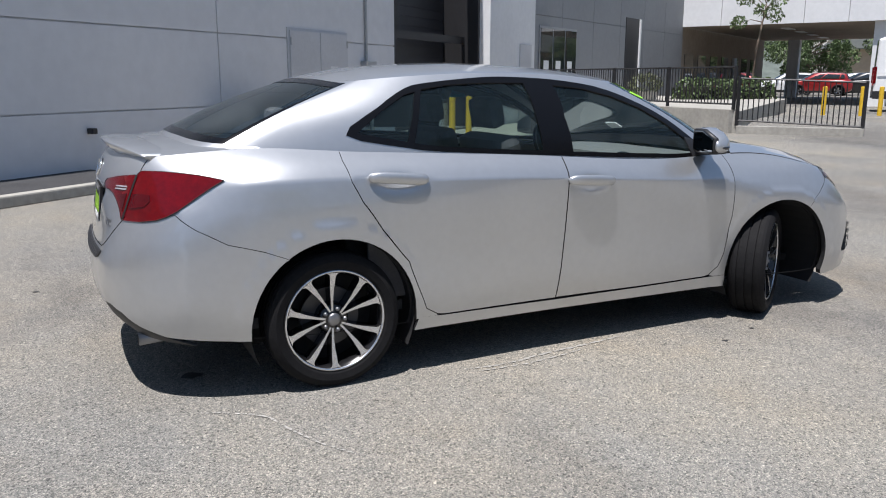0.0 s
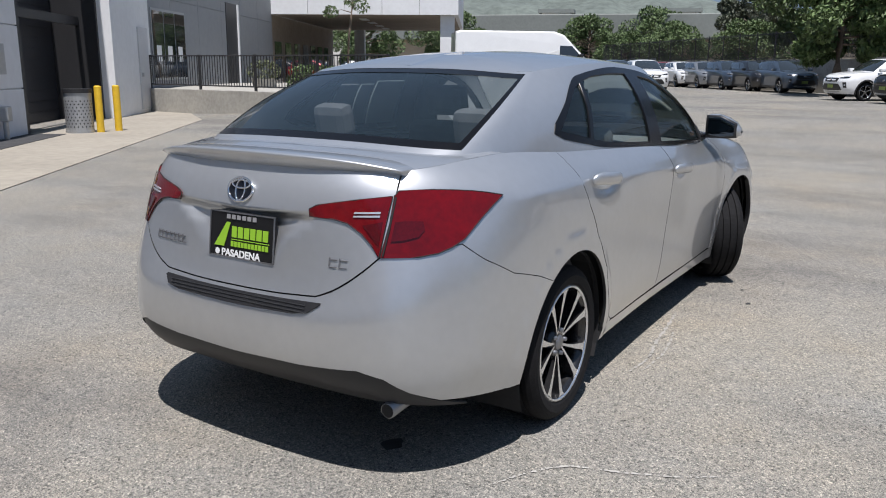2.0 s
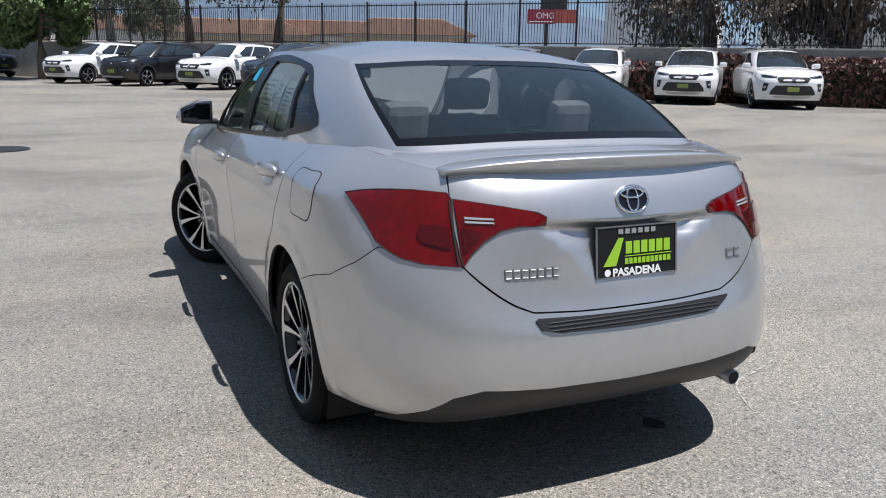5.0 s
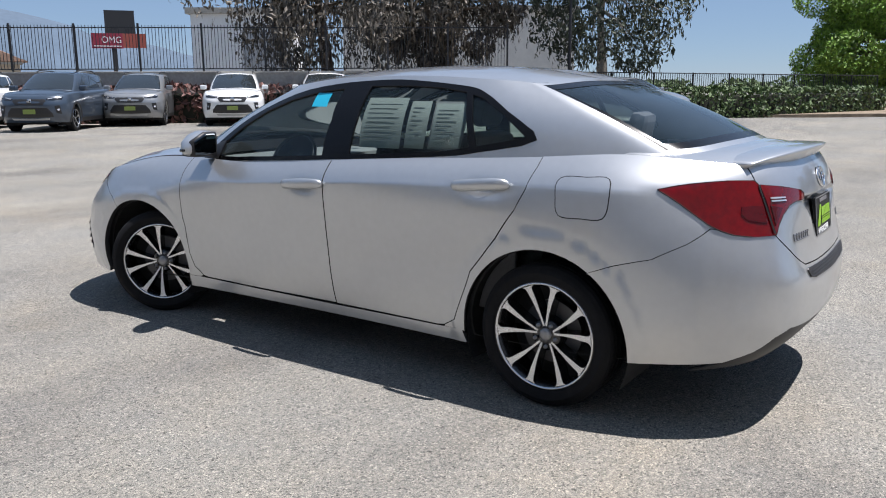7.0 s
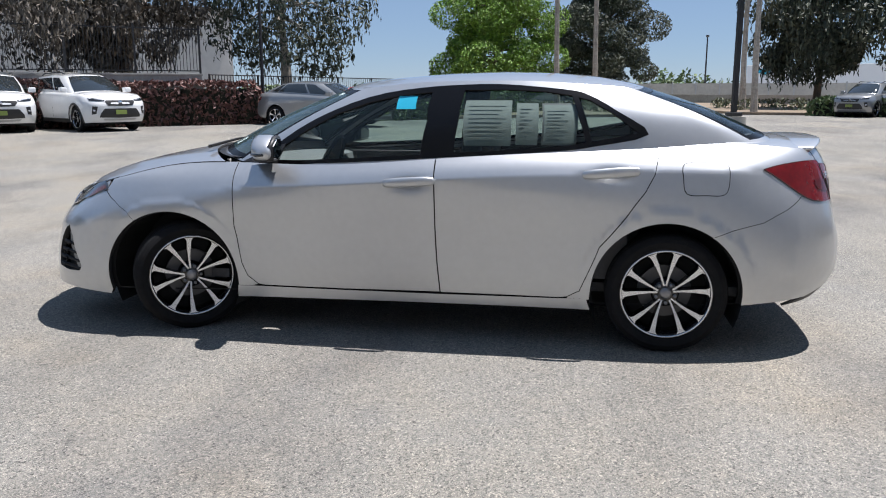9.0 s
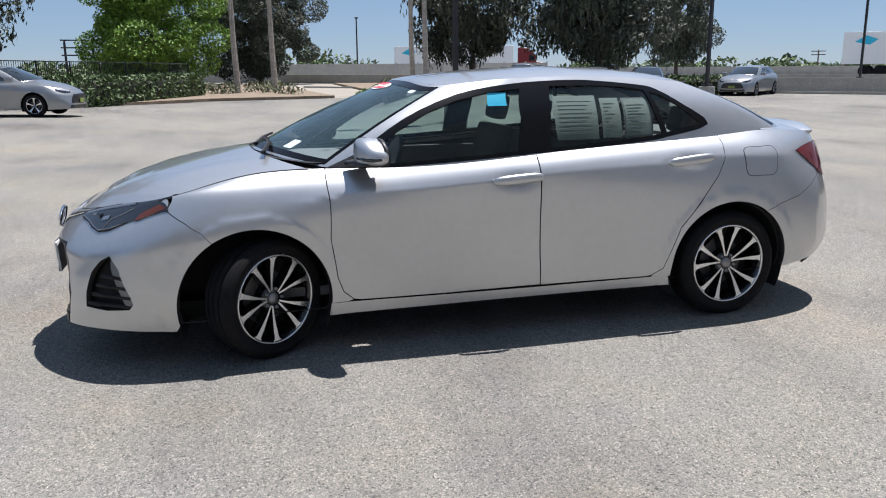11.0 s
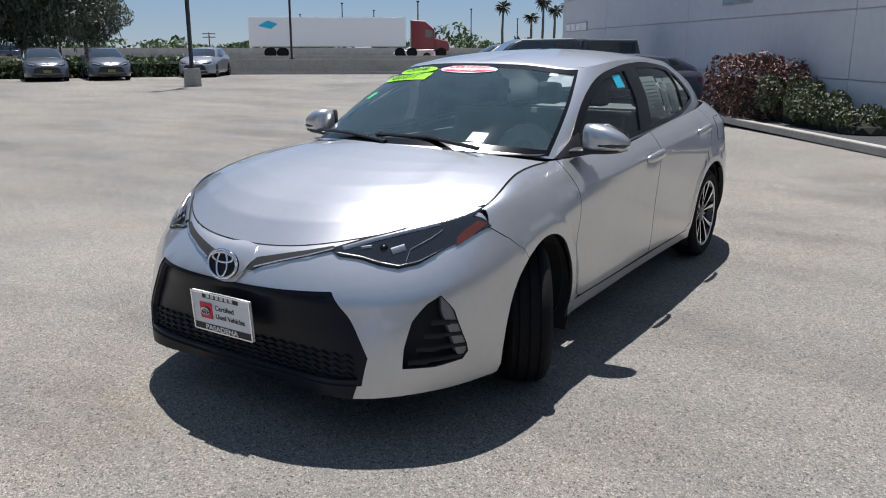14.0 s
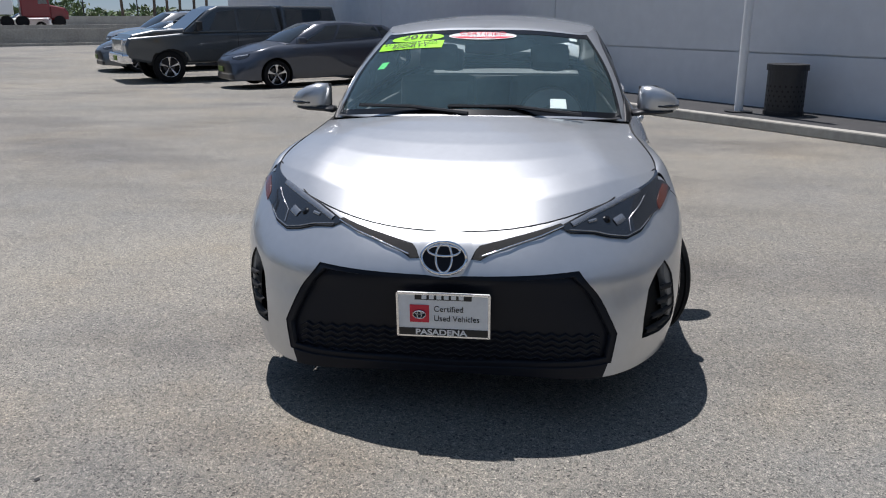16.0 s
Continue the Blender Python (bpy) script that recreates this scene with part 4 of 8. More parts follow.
# door handles, belt trims
for sy in (1, -1):
    for (x0, x1, z0, z1), dr in (((0.145, -0.13, 0.878, 0.892), front_doors), ((-0.905, -1.185, 0.938, 0.956), rear_doors)):
        door = dr[0 if sy > 0 else 1]
        cup = uvs(smooth_loop([(x0 - 0.06, z0 + 0.006), ((x0 + x1) / 2, z0 + 0.03), (x1 + 0.06, z1 + 0.004), (x1 + 0.075, z1 - 0.03), ((x0 + x1) / 2, z0 - 0.05), (x0 - 0.075, z0 - 0.03)], n=4))
        sheet("handle_cup", LO, cup if sy > 0 else mirror_u(LO, cup), S, door, offset=0.001, rim=0.002, step=0.02, dark_rim=False)
        mid = uvs([(x0, z0), (x0 - 0.05, z0 + 0.004), (x1 + 0.05, z1), (x1, z1 - 0.002)])
        p = LO(np.array([q[0] for q in mid]), np.array([q[1] for q in mid]))
        p[1:3, 1] += 0.034
        pts = smooth_loop([tuple(p[0]), tuple(p[1]), tuple(p[2]), tuple(p[3])], closed=False, n=6)
        bm = tube(pts, [0.009 + 0.015 * math.sin(math.pi * i / (len(pts) - 1)) ** 0.6 for i in range(len(pts))], 10)
        bmesh.ops.scale(bm, vec=(1, 0.6, 1.15), verts=bm.verts, space=Matrix.Translation(-Vector(p.mean(axis=0))))
        if sy < 0:
            bmesh.ops.scale(bm, vec=(1, -1, 1), verts=bm.verts)
            bmesh.ops.reverse_faces(bm, faces=bm.faces)
        part("door_handle", bm, S, door, smooth=True)

# door mirrors
for sy in (1, -1):
    def loft(secs, n=20):
        bm = bmesh.new()
        rings = []
        for y, cx, cz, rx, rz, pw in secs:
            ring = []
            for k in range(n):
                a = 2 * math.pi * k / n
                c, s = math.cos(a), math.sin(a)
                ring.append(bm.verts.new((cx + rx * math.copysign(abs(c) ** pw, c), sy * y, cz + rz * math.copysign(abs(s) ** pw, s))))
            rings.append(ring)
        for a, b in zip(rings, rings[1:]):
            for k in range(n):
                bm.faces.new((a[k], a[(k + 1) % n], b[(k + 1) % n], b[k]))
        bm.faces.new(rings[0]), bm.faces.new(rings[-1])
        bmesh.ops.recalc_face_normals(bm, faces=bm.faces)
        return bm
    mir = part("door_mirror", loft([(0.808, 0.815, 1.060, 0.030, 0.045, 0.7), (0.825, 0.815, 1.061, 0.062, 0.066, 0.62), (0.87, 0.812, 1.059, 0.072, 0.069, 0.62), (0.93, 0.800, 1.052, 0.070, 0.060, 0.66), (0.985, 0.784, 1.040, 0.058, 0.043, 0.72), (1.015, 0.766, 1.030, 0.034, 0.022, 0.85)]), S, car, "silver door mirror", smooth=True)
    part("mirror_base", loft([(0.775, 0.86, 0.995, 0.06, 0.016, 0.8), (0.83, 0.83, 0.998, 0.066, 0.016, 0.8), (0.93, 0.80, 0.998, 0.066, 0.013, 0.8), (0.985, 0.782, 1.002, 0.05, 0.010, 0.8)]), M["black"], mir, "black mirror foot", smooth=True)
    part("mirror_bezel", loft([(0.815, 0.760, 1.060, 0.018, 0.062, 0.62), (0.90, 0.748, 1.056, 0.018, 0.068, 0.62), (0.997, 0.738, 1.038, 0.016, 0.043, 0.72)]), M["black"], mir, "black mirror bezel", smooth=True)
    part("mirror_glass", loft([(0.83, 0.742, 1.060, 0.008, 0.052, 0.62), (0.90, 0.732, 1.056, 0.008, 0.058, 0.62), (0.984, 0.724, 1.040, 0.008, 0.036, 0.72)]), M["mirror"], mir, "mirror glass with a dark reflection put into its tint", smooth=False)
    part("mirror_lamp", tube([(0.872, sy * 0.90, 1.030), (0.850, sy * 0.968, 1.028), (0.805, sy * 1.008, 1.026), (0.765, sy * 1.016, 1.028)], [0.006, 0.010, 0.011, 0.006], 8), M["lamp_dark"], mir, smooth=True)
    tri = [(1.03, 0.945), (0.78, 0.965), (0.74, 1.07), (0.80, 1.055)]
    q = ups(tri)
    sheet("mirror_sail", UP, q if sy > 0 else mirror_u(UP, q), M["black"], car, vs=0.5, offset=0.006, rim=0.01, step=0.03, label="black mirror sail panel")

# front: grille panel, honeycomb bars, plate, badge, head lamps, vents
gr = across(grille_left)
sheet("grille_panel", LO, gr, M["grille_black"], car, offset=-0.028, rim=0, step=0.04, label="gloss black grille panel")
inner = [tuple(q) for q in inset(np.array(gr) * (1, 0.75), 0.022) / (1, 0.75)]
sheet("grille_surround", LO, gr, M["grille_black"], car, offset=-0.004, rim=0.026, step=0.035, holes=[inner], label="gloss black grille surround")
for row in range(6):
    z = 0.245 + 0.024 * row
    half_w = 0.565 - max(0, (z - 0.36)) * 0.45 - max(0, 0.29 - z) * 0.3
    nz = 22
    pts = []
    for k in range(-nz, nz + 1):
        y = half_w * k / nz
        u, v = wrap(LO.uv([(max(abs(y), 1e-3), z + (0.007 if k % 2 else -0.007))], "yz", "f"))[0]
        pts.append((-abs(u) if y < 0 else abs(u), v))
    bar_on("grille_mesh_bar", LO, pts, 0.008, 0.008, M["grille_black"], car, -0.027)
for sgn in (1, -1):
    side_uv = lambda pts: [(sgn * u, v) for u, v in wrap(yzf(pts))]
    slit = side_uv([(0.085, 0.655), (0.12, 0.695), (0.25, 0.722), (0.40, 0.752), (0.42, 0.742), (0.30, 0.712), (0.17, 0.677), (0.125, 0.652)])
    sheet("upper_grille", LO, slit, M["liner"], car, offset=0.003, rim=0.006, step=0.03, label="black upper grille slot")
    bar_on("grille_trim", LO, side_uv([(0.13, 0.663), (0.22, 0.690), (0.33, 0.718), (0.41, 0.742)]), 0.0045, 0.004, M["chrome"], car, 0.006)
    vent_uv = [(sgn * u, v) for u, v in vent]
    sheet("vent_back", LO, vent_uv, M["liner"], car, offset=-0.055, rim=0, step=0.04)
    wedge = uvs([(2.081, 0.580), (2.046, 0.525), (2.000, 0.390), (1.992, 0.352), (2.008, 0.330), (2.030, 0.345), (2.056, 0.42), (2.086, 0.53)])
    sheet("vent_trim", LO, [(sgn * u, v) for u, v in wedge], M["pad"], car, offset=-0.008, rim=0.03, step=0.03, label="smooth grey vent trim")
    for k in range(4):
        z = 0.342 + 0.048 * k
        blade = [(sgn * u, v) for u, v in uvs([(2.20 - 0.028 * k, z), (2.10 - 0.012 * k, z - 0.004), (1.985 + 0.012 * k, z - 0.012)])]
        ex = 2.195 - 0.026 * k
        bar_on("vent_fin", LO, [(sgn * u, v) for u, v in uvs([(ex + 0.012, z + 0.003), (ex - 0.01, z + 0.002), (ex - 0.05, z - 0.004)])], 0.020, 0.005, M["liner"], car, 0.001)
        bar_on("vent_blade", LO, blade, 0.018, 0.012, M["liner"], car, -0.014)
    head = [(sgn * u, v) for u, v in uvs([(1.79, 0.803), (1.83, 0.842)]) + wrap(yzf([(0.70, 0.838), (0.58, 0.800), (0.47, 0.768), (0.395, 0.740), (0.44, 0.722), (0.52, 0.712), (0.58, 0.694), (0.645, 0.682), (0.70, 0.696), (0.745, 0.735)]))]
    lamp = sheet("head_lamp", LO, head, M["lamp_dark"], car, offset=0.004, rim=0.012, step=0.03, label="dark head lamp with clear lens")
    strip = lambda pts: [(sgn * u, v) for u, v in wrap(yzf(pts))]
    bar_on("lamp_blade", LO, strip([(0.70, 0.822), (0.60, 0.795), (0.52, 0.772), (0.44, 0.745)]), 0.022, 0.003, M["lamp_silver"], lamp, 0.005, "dull silver lamp strip")
    bar_on("lamp_blade", LO, strip([(0.43, 0.730), (0.52, 0.717), (0.58, 0.700), (0.645, 0.688), (0.70, 0.702), (0.735, 0.728)]), 0.004, 0.004, M["lamp_silver"], lamp, 0.005, "bright lamp strip")
    bar_on("lamp_blade", LO, strip([(0.66, 0.700), (0.655, 0.740), (0.70, 0.775), (0.72, 0.80)]), 0.004, 0.003, M["lamp_silver"], lamp, 0.005, "bright lamp divider")
    sheet("lamp_amber", LO, [(sgn * u, v) for u, v in uvs([(1.828, 0.826), (1.800, 0.812), (1.88, 0.777), (1.952, 0.748), (1.93, 0.775), (1.895, 0.796)])], M["amber"], lamp, offset=0.006, rim=0.003, step=0.02, label="amber side reflector")
    for yy, zz in ((0.57, 0.748),):
        q = strip([(yy, zz)])[0]
        c, n = LO([q[0]], [q[1]])[0], LO.normal([q[0]], [q[1]])[0]
        rot = Vector(n).to_track_quat("-Y", "Z").to_matrix().to_4x4()
        part("projector", lathe([(0, -0.006), (0.013, -0.004), (0.018, 0.004)], 16, Matrix.Translation(Vector(c + n * 0.004)) @ rot), M["gloss_black"], lamp, smooth=True)
    bar_on("lamp_reflector", LO, strip([(0.50, 0.748), (0.53, 0.752)]), 0.012, 0.003, M["lamp_silver"], lamp, 0.005)
    bar_on("lamp_reflector", LO, strip([(0.60, 0.735), (0.635, 0.748)]), 0.030, 0.003, M["lamp_silver"], lamp, 0.005)
    bar_on("lamp_seam", LO, head + head[:1], 0.006, 0.002, M["liner"], car, 0.0035)
fplate = part("front_plate", box(-0.163, 0.163, -0.006, 0.006, -0.083, 0.083, 0.004), M["white"], car, "white dealer card in a chrome plate frame")
fplate.matrix_local = pose(2.432, 0, 0.464, 0, 4, 0) @ pose(0, 0, 0, 0, 0, 90)
bars(fplate, [(-0.163, 0.163, -0.083, -0.052), (-0.10, 0.10, 0.058, 0.080)], M["print"], y=-0.006)
bars(fplate, [(-0.162, 0.162, -0.084, -0.078), (-0.162, 0.162, 0.077, 0.084), (-0.166, -0.158, -0.083, 0.083), (0.158, 0.166, -0.083, 0.083)], M["chrome"], y=-0.0078)
bars(fplate, [(-0.118, -0.05, -0.028, 0.038)], M["red"])
for k in range(6):
    bars(fplate, [(-0.075 + 0.026 * k, -0.058 + 0.026 * k, 0.062, 0.076)], M["white"], y=-0.0082)
badge(fplate, Matrix.Translation((-0.084, -0.009, 0.004)), 0.022, 0.015, "card_badge")


def words(text, size, material, parent, m, name="lettering", depth=0.0006, align="LEFT", sx=1.0, bold=0.0):
    cu = bpy.data.curves.new(name, "FONT")
    cu.offset = bold
    cu.body, cu.size, cu.extrude, cu.align_x = text, size, depth, align
    tmp = new(name, cu)
    me = bpy.data.meshes.new_from_object(tmp.evaluated_get(bpy.context.evaluated_depsgraph_get()))
    bpy.data.objects.remove(tmp)
    me.materials.clear()
    me.materials.append(material)
    ob = new(name, me)
    ob.parent = parent
    ob.matrix_local = m @ Matrix.Diagonal((sx, 1, 1, 1))
    return ob


words("PASADENA", 0.036, M["white"], plate, pose(-0.098, -0.0075, -0.079, 90), sx=1.08, bold=0.0011)
words("PASADENA", 0.030, M["white"], fplate, pose(-0.100, -0.0082, -0.076, 90), sx=1.22, bold=0.0009)
part("frame_mark", lathe([(0, 0), (0.012, 0)], 16, Matrix.Translation((-0.118, -0.0085, -0.066))), M["white"], plate)
words("Certified", 0.031, M["print"], fplate, pose(-0.034, -0.0075, 0.014, 90), sx=0.95)
words("Used Vehicles", 0.031, M["print"], fplate, pose(-0.034, -0.0075, -0.022, 90), sx=0.92)
badge(car, pose(2.412, 0, 0.667, 0, -14, 0) @ pose(0, 0, 0, 0, 0, 90), 0.078, 0.056)
sheet("badge_surround", LO, across(wrap(yzf([(0.01, 0.735), (0.075, 0.725), (0.10, 0.67), (0.06, 0.602), (0.01, 0.596)]))), S, car, offset=0.006, rim=0.03, step=0.02, dark_rim=False)
bar_on("bonnet_seam", LO, [(u, 0.995) for u in np.linspace(-u_at(LO, 1.10), u_at(LO, 1.10), 60)], 0.004, 0.002, M["liner"], car, 0.0)

lip = wrap(yzf([(0.02, 0.226), (0.30, 0.236), (0.585, 0.262), (0.57, 0.215)]))
sheet("grille_lip", LO, across([(0.0, lip[0][1])] + lip[1:] + [(u, 0.0) for u in np.linspace(lip[-1][0], 0.0, 6)]), M["grille_black"], car, offset=0.004, rim=0.02, step=0.04, label="gloss black lower lip")

# cowl, wipers
bm = bmesh.new()
rows = []
for k in range(31):
    y = -0.70 + 1.4 * k / 30
    x = 1.36 - 0.28 * (abs(y) / 0.70) ** 2.4
    rows.append([bm.verts.new((x + 0.012, y, 1.012 - 0.02 * (y / 0.7) ** 2)), bm.verts.new((x - 0.10, y, 1.012 - 0.02 * (y / 0.7) ** 2)), bm.verts.new((x - 0.10, y, 0.95))])
for a, b in zip(rows, rows[1:]):
    bm.faces.new((a[0], b[0], b[1], a[1])), bm.faces.new((a[1], b[1], b[2], a[2]))
part("cowl_panel", bm, M["black"], car, "black plastic cowl panel")
for pts in ([(1.315, 0.50, 1.035), (1.265, 0.20, 1.062), (1.27, -0.12, 1.062)], [(1.33, -0.02, 1.037), (1.262, -0.30, 1.058), (1.205, -0.56, 1.055)]):
    w = part("wiper", tube(pts, [0.010, 0.008, 0.006], 6), M["black"], car, "black wiper arm")
    part("wiper_blade", tube([Vector(p) + Vector((-0.012, 0, 0.002)) for p in pts], 0.007, 6), M["rubber"], w)

# wheels; the front pair is steered to the left
for sx, hub_x in ((1, 1.35), (-1, -1.35)):
    for sy in (1, -1):
        turn = pose(0, 0, 0, 0, 0, 33 if sx > 0 else 0)
        wheel(car, Matrix.Translation((hub_x, sy * 0.765, 0.315)) @ turn @ Matrix.Rotation(radians(7 * sx + 11 * sy), 4, "Y"), sy, label="black alloy wheel with bright machined spokes")

for ob in bpy.data.objects:
    if ob.type == "MESH" and ob.data.materials and ob.data.materials[0] in (M["glass_side"], M["glass_ws"], M["glass_rear"]):
        ob.visible_shadow = False

# cabin: floor, dashboard, steering wheel, seats, rear shelf
part("cabin_floor", box(-1.9, 1.3, -0.70, 0.70, 0.28, 0.33), M["seat"], car)
part("dashboard", box(0.72, 1.24, -0.70, 0.70, 0.62, 0.94, 0.06), M["dash"], car, "dark grey dashboard")
for sy in (1, -1):
    part("door_trim", box(-1.15, 0.95, sy * 0.735 - 0.012, sy * 0.735 + 0.012, 0.36, 0.93, 0.008), M["door_trim"], car, "dark grey inner door trim")
part("rear_shelf", box(-1.86, -1.35, -0.60, 0.60, 0.98, 1.04, 0.02), M["dash"], car)
sw = part("steering_wheel", lathe([(0.172, 0.014), (0.186, 0.0), (0.172, -0.014), (0.160, 0.0), (0.172, 0.014)], 32, pose(0.60, 0.37, 0.93, 0, 0, 0) @ pose(0, 0, 0, 0, -22, 0) @ pose(0, 0, 0, 0, 0, 90)), M["black"], car, smooth=True)
part("steering_hub", lathe([(0, 0.03), (0.06, 0.02), (0.07, -0.02), (0.16, -0.005), (0.165, -0.008)], 16, pose(0.60, 0.37, 0.93, 0, -22, 0) @ pose(0, 0, 0, 0, 0, 90)), M["dash"], sw)
def seat(x, y, w, bx, base_z=0.33, back=0.62):
    s = part("seat", box(x - 0.25, x + 0.25, y - w, y + w, base_z, base_z + 0.22, 0.05), M["seat"], car, "black cloth seat")
    part("backrest", box(-0.06, 0.07, y - w, y + w, 0, back, 0.05, Matrix.Translation((bx, 0, base_z + 0.16)) @ pose(0, 0, 0, 0, -14, 0)), M["seat"], s)
    for yy in ([y] if w < 0.35 else [-0.38, 0.38]):
        part("headrest", box(-0.045, 0.055, yy - (0.125 if w < 0.35 else 0.095), yy + (0.125 if w < 0.35 else 0.095), back + 0.03, back + 0.20, 0.045, Matrix.Translation((bx, 0, base_z + 0.16)) @ pose(0, 0, 0, 0, -12, 0)), M["seat"], s)
for sy in (1, -1):
    seat(0.12, sy * 0.36, 0.25, -0.16)
seat(-0.85, 0.0, 0.62, -1.13, back=0.55)
part("cabin_mirror", box(0.52, 0.55, -0.11, 0.11, 1.27, 1.33, 0.012), M["black"], car)
part("headlining", box(-1.05, 0.22, -0.50, 0.50, 1.385, 1.395), mat("headlining", (0.45, 0.44, 0.42), 0.9), car)

# papers in the left rear window, stickers on the glass
for x0, x1, z0, z1, mt in ((-0.52, -0.27, 1.075, 1.315, "white"), (-0.66, -0.545, 1.08, 1.30, "white"), (-0.86, -0.68, 1.08, 1.30, "grey_print"), (-0.85, -0.69, 1.09, 1.29, "white")):
    q = ups([(x1, z0), (x0, z0), (x0, z1), (x1, z1)])
    pp = sheet("window_paper", UP, q, M["window_paper" if mt == "white" else mt], car, vs=0.5, offset=-0.012 if mt == "grey_print" else -0.010, rim=0, label="printed sheet taped inside the window")
    if mt == "white":
        for k in range(9):
            z = z1 - 0.03 - (z1 - z0 - 0.05) * k / 9
            bar_on("print_line", UP, ups([(x1 - 0.02, z), (x0 + 0.03 + 0.02 * (k % 3), z)]), 0.004, 0.0006, M["faint_print"], pp, -0.009)
sheet("blue_sticker", UP, ups([(0.115, 1.265), (0.005, 1.265), (0.0, 1.335), (0.105, 1.335)]), M["sky_blue"], car, vs=0.5, offset=-0.004, rim=0, label="blue rectangular window sticker")
# writing on the windscreen
def on_ws(y, w):
    """Parameters of a point on the windscreen by its sideways place."""
    return (float(np.interp(abs(y), [abs(float(UP(np.array([q]), np.array([w]))[0, 1])) for q in np.linspace(0, ua, 40)], np.linspace(0, ua, 40))) * (1 if y > 0 else -1), w)
def ws_poly(pts):
    return [on_ws(y, w) for y, w in pts]
def ws_ellipse(cy, cw, ry, rw_, n=28):
    return ws_poly([(cy + ry * math.cos(2 * math.pi * k / n), cw + rw_ * math.sin(2 * math.pi * k / n)) for k in range(n)])
sheet("year_sticker", UP, ws_ellipse(-0.375, 0.885, 0.150, 0.050), M["lime"], car, vs=0.5, offset=0.001, rim=0, step=0.03, label="lime oval year sticker")
sheet("offer_sticker", UP, ws_poly([(-0.585, 0.735), (-0.22, 0.735), (-0.215, 0.832), (-0.575, 0.832)]), M["lime"], car, vs=0.5, offset=0.0005, rim=0, step=0.03, label="lime lettered sticker")
sheet("certified_sticker", UP, ws_ellipse(-0.012, 0.885, 0.185, 0.050), M["white"], car, vs=0.5, offset=0.001, rim=0, step=0.03, label="white oval sticker with red print")
sheet("certified_band", UP, ws_poly([(-0.125, 0.848), (0.10, 0.848), (0.165, 0.875), (-0.19, 0.875)]), M["red"], car, vs=0.5, offset=0.0018, rim=0, step=0.03)
sheet("paper_slip", UP, ws_poly([(0.36, 0.10), (0.44, 0.10), (0.435, 0.19), (0.36, 0.19)]), M["white"], car, vs=0.5, offset=-0.006, rim=0, step=0.03, label="white paper slip behind the windscreen")
sheet("green_tag", UP, ws_poly([(-0.55, 0.50), (-0.51, 0.50), (-0.49, 0.58), (-0.53, 0.58)]), mat("green_tag", (0.05, 0.55, 0.15), 0.5), car, vs=0.5, offset=-0.002, rim=0, step=0.03)
def ws_words(text, y, w, size, material, sx=1.0):
    u, v = on_ws(y, w)
    p, n = UP([u], [v])[0], Vector(UP.normal([u], [v])[0])
    up_dir = Vector(UP([u], [v + 0.02])[0] - p).normalized()
    right = up_dir.cross(n).normalized()
    m = Matrix((right, up_dir, n)).transposed().to_4x4()
    words(text, size, material, car, Matrix.Translation(Vector(p) + n * 0.006) @ m, name="sticker_lettering", align="CENTER", sx=sx)
ws_words("2018", -0.375, 0.862, 0.075, M["print"], 1.15)
ws_words("ECONOMY CAR", -0.40, 0.787, 0.045, M["print"], 0.95)
ws_words("SPORTY", -0.40, 0.742, 0.050, M["print"], 1.2)
ws_words("CERTIFIED", -0.012, 0.890, 0.055, M["red"], 1.0)
ws_words("VEHICLE", -0.012, 0.851, 0.034, M["white"], 1.1)
sheet("corner_tag", UP, ws_poly([(0.46, 0.88), (0.50, 0.88), (0.495, 0.92), (0.455, 0.92)]), M["white"], car, vs=0.5, offset=-0.004, rim=0, step=0.03)

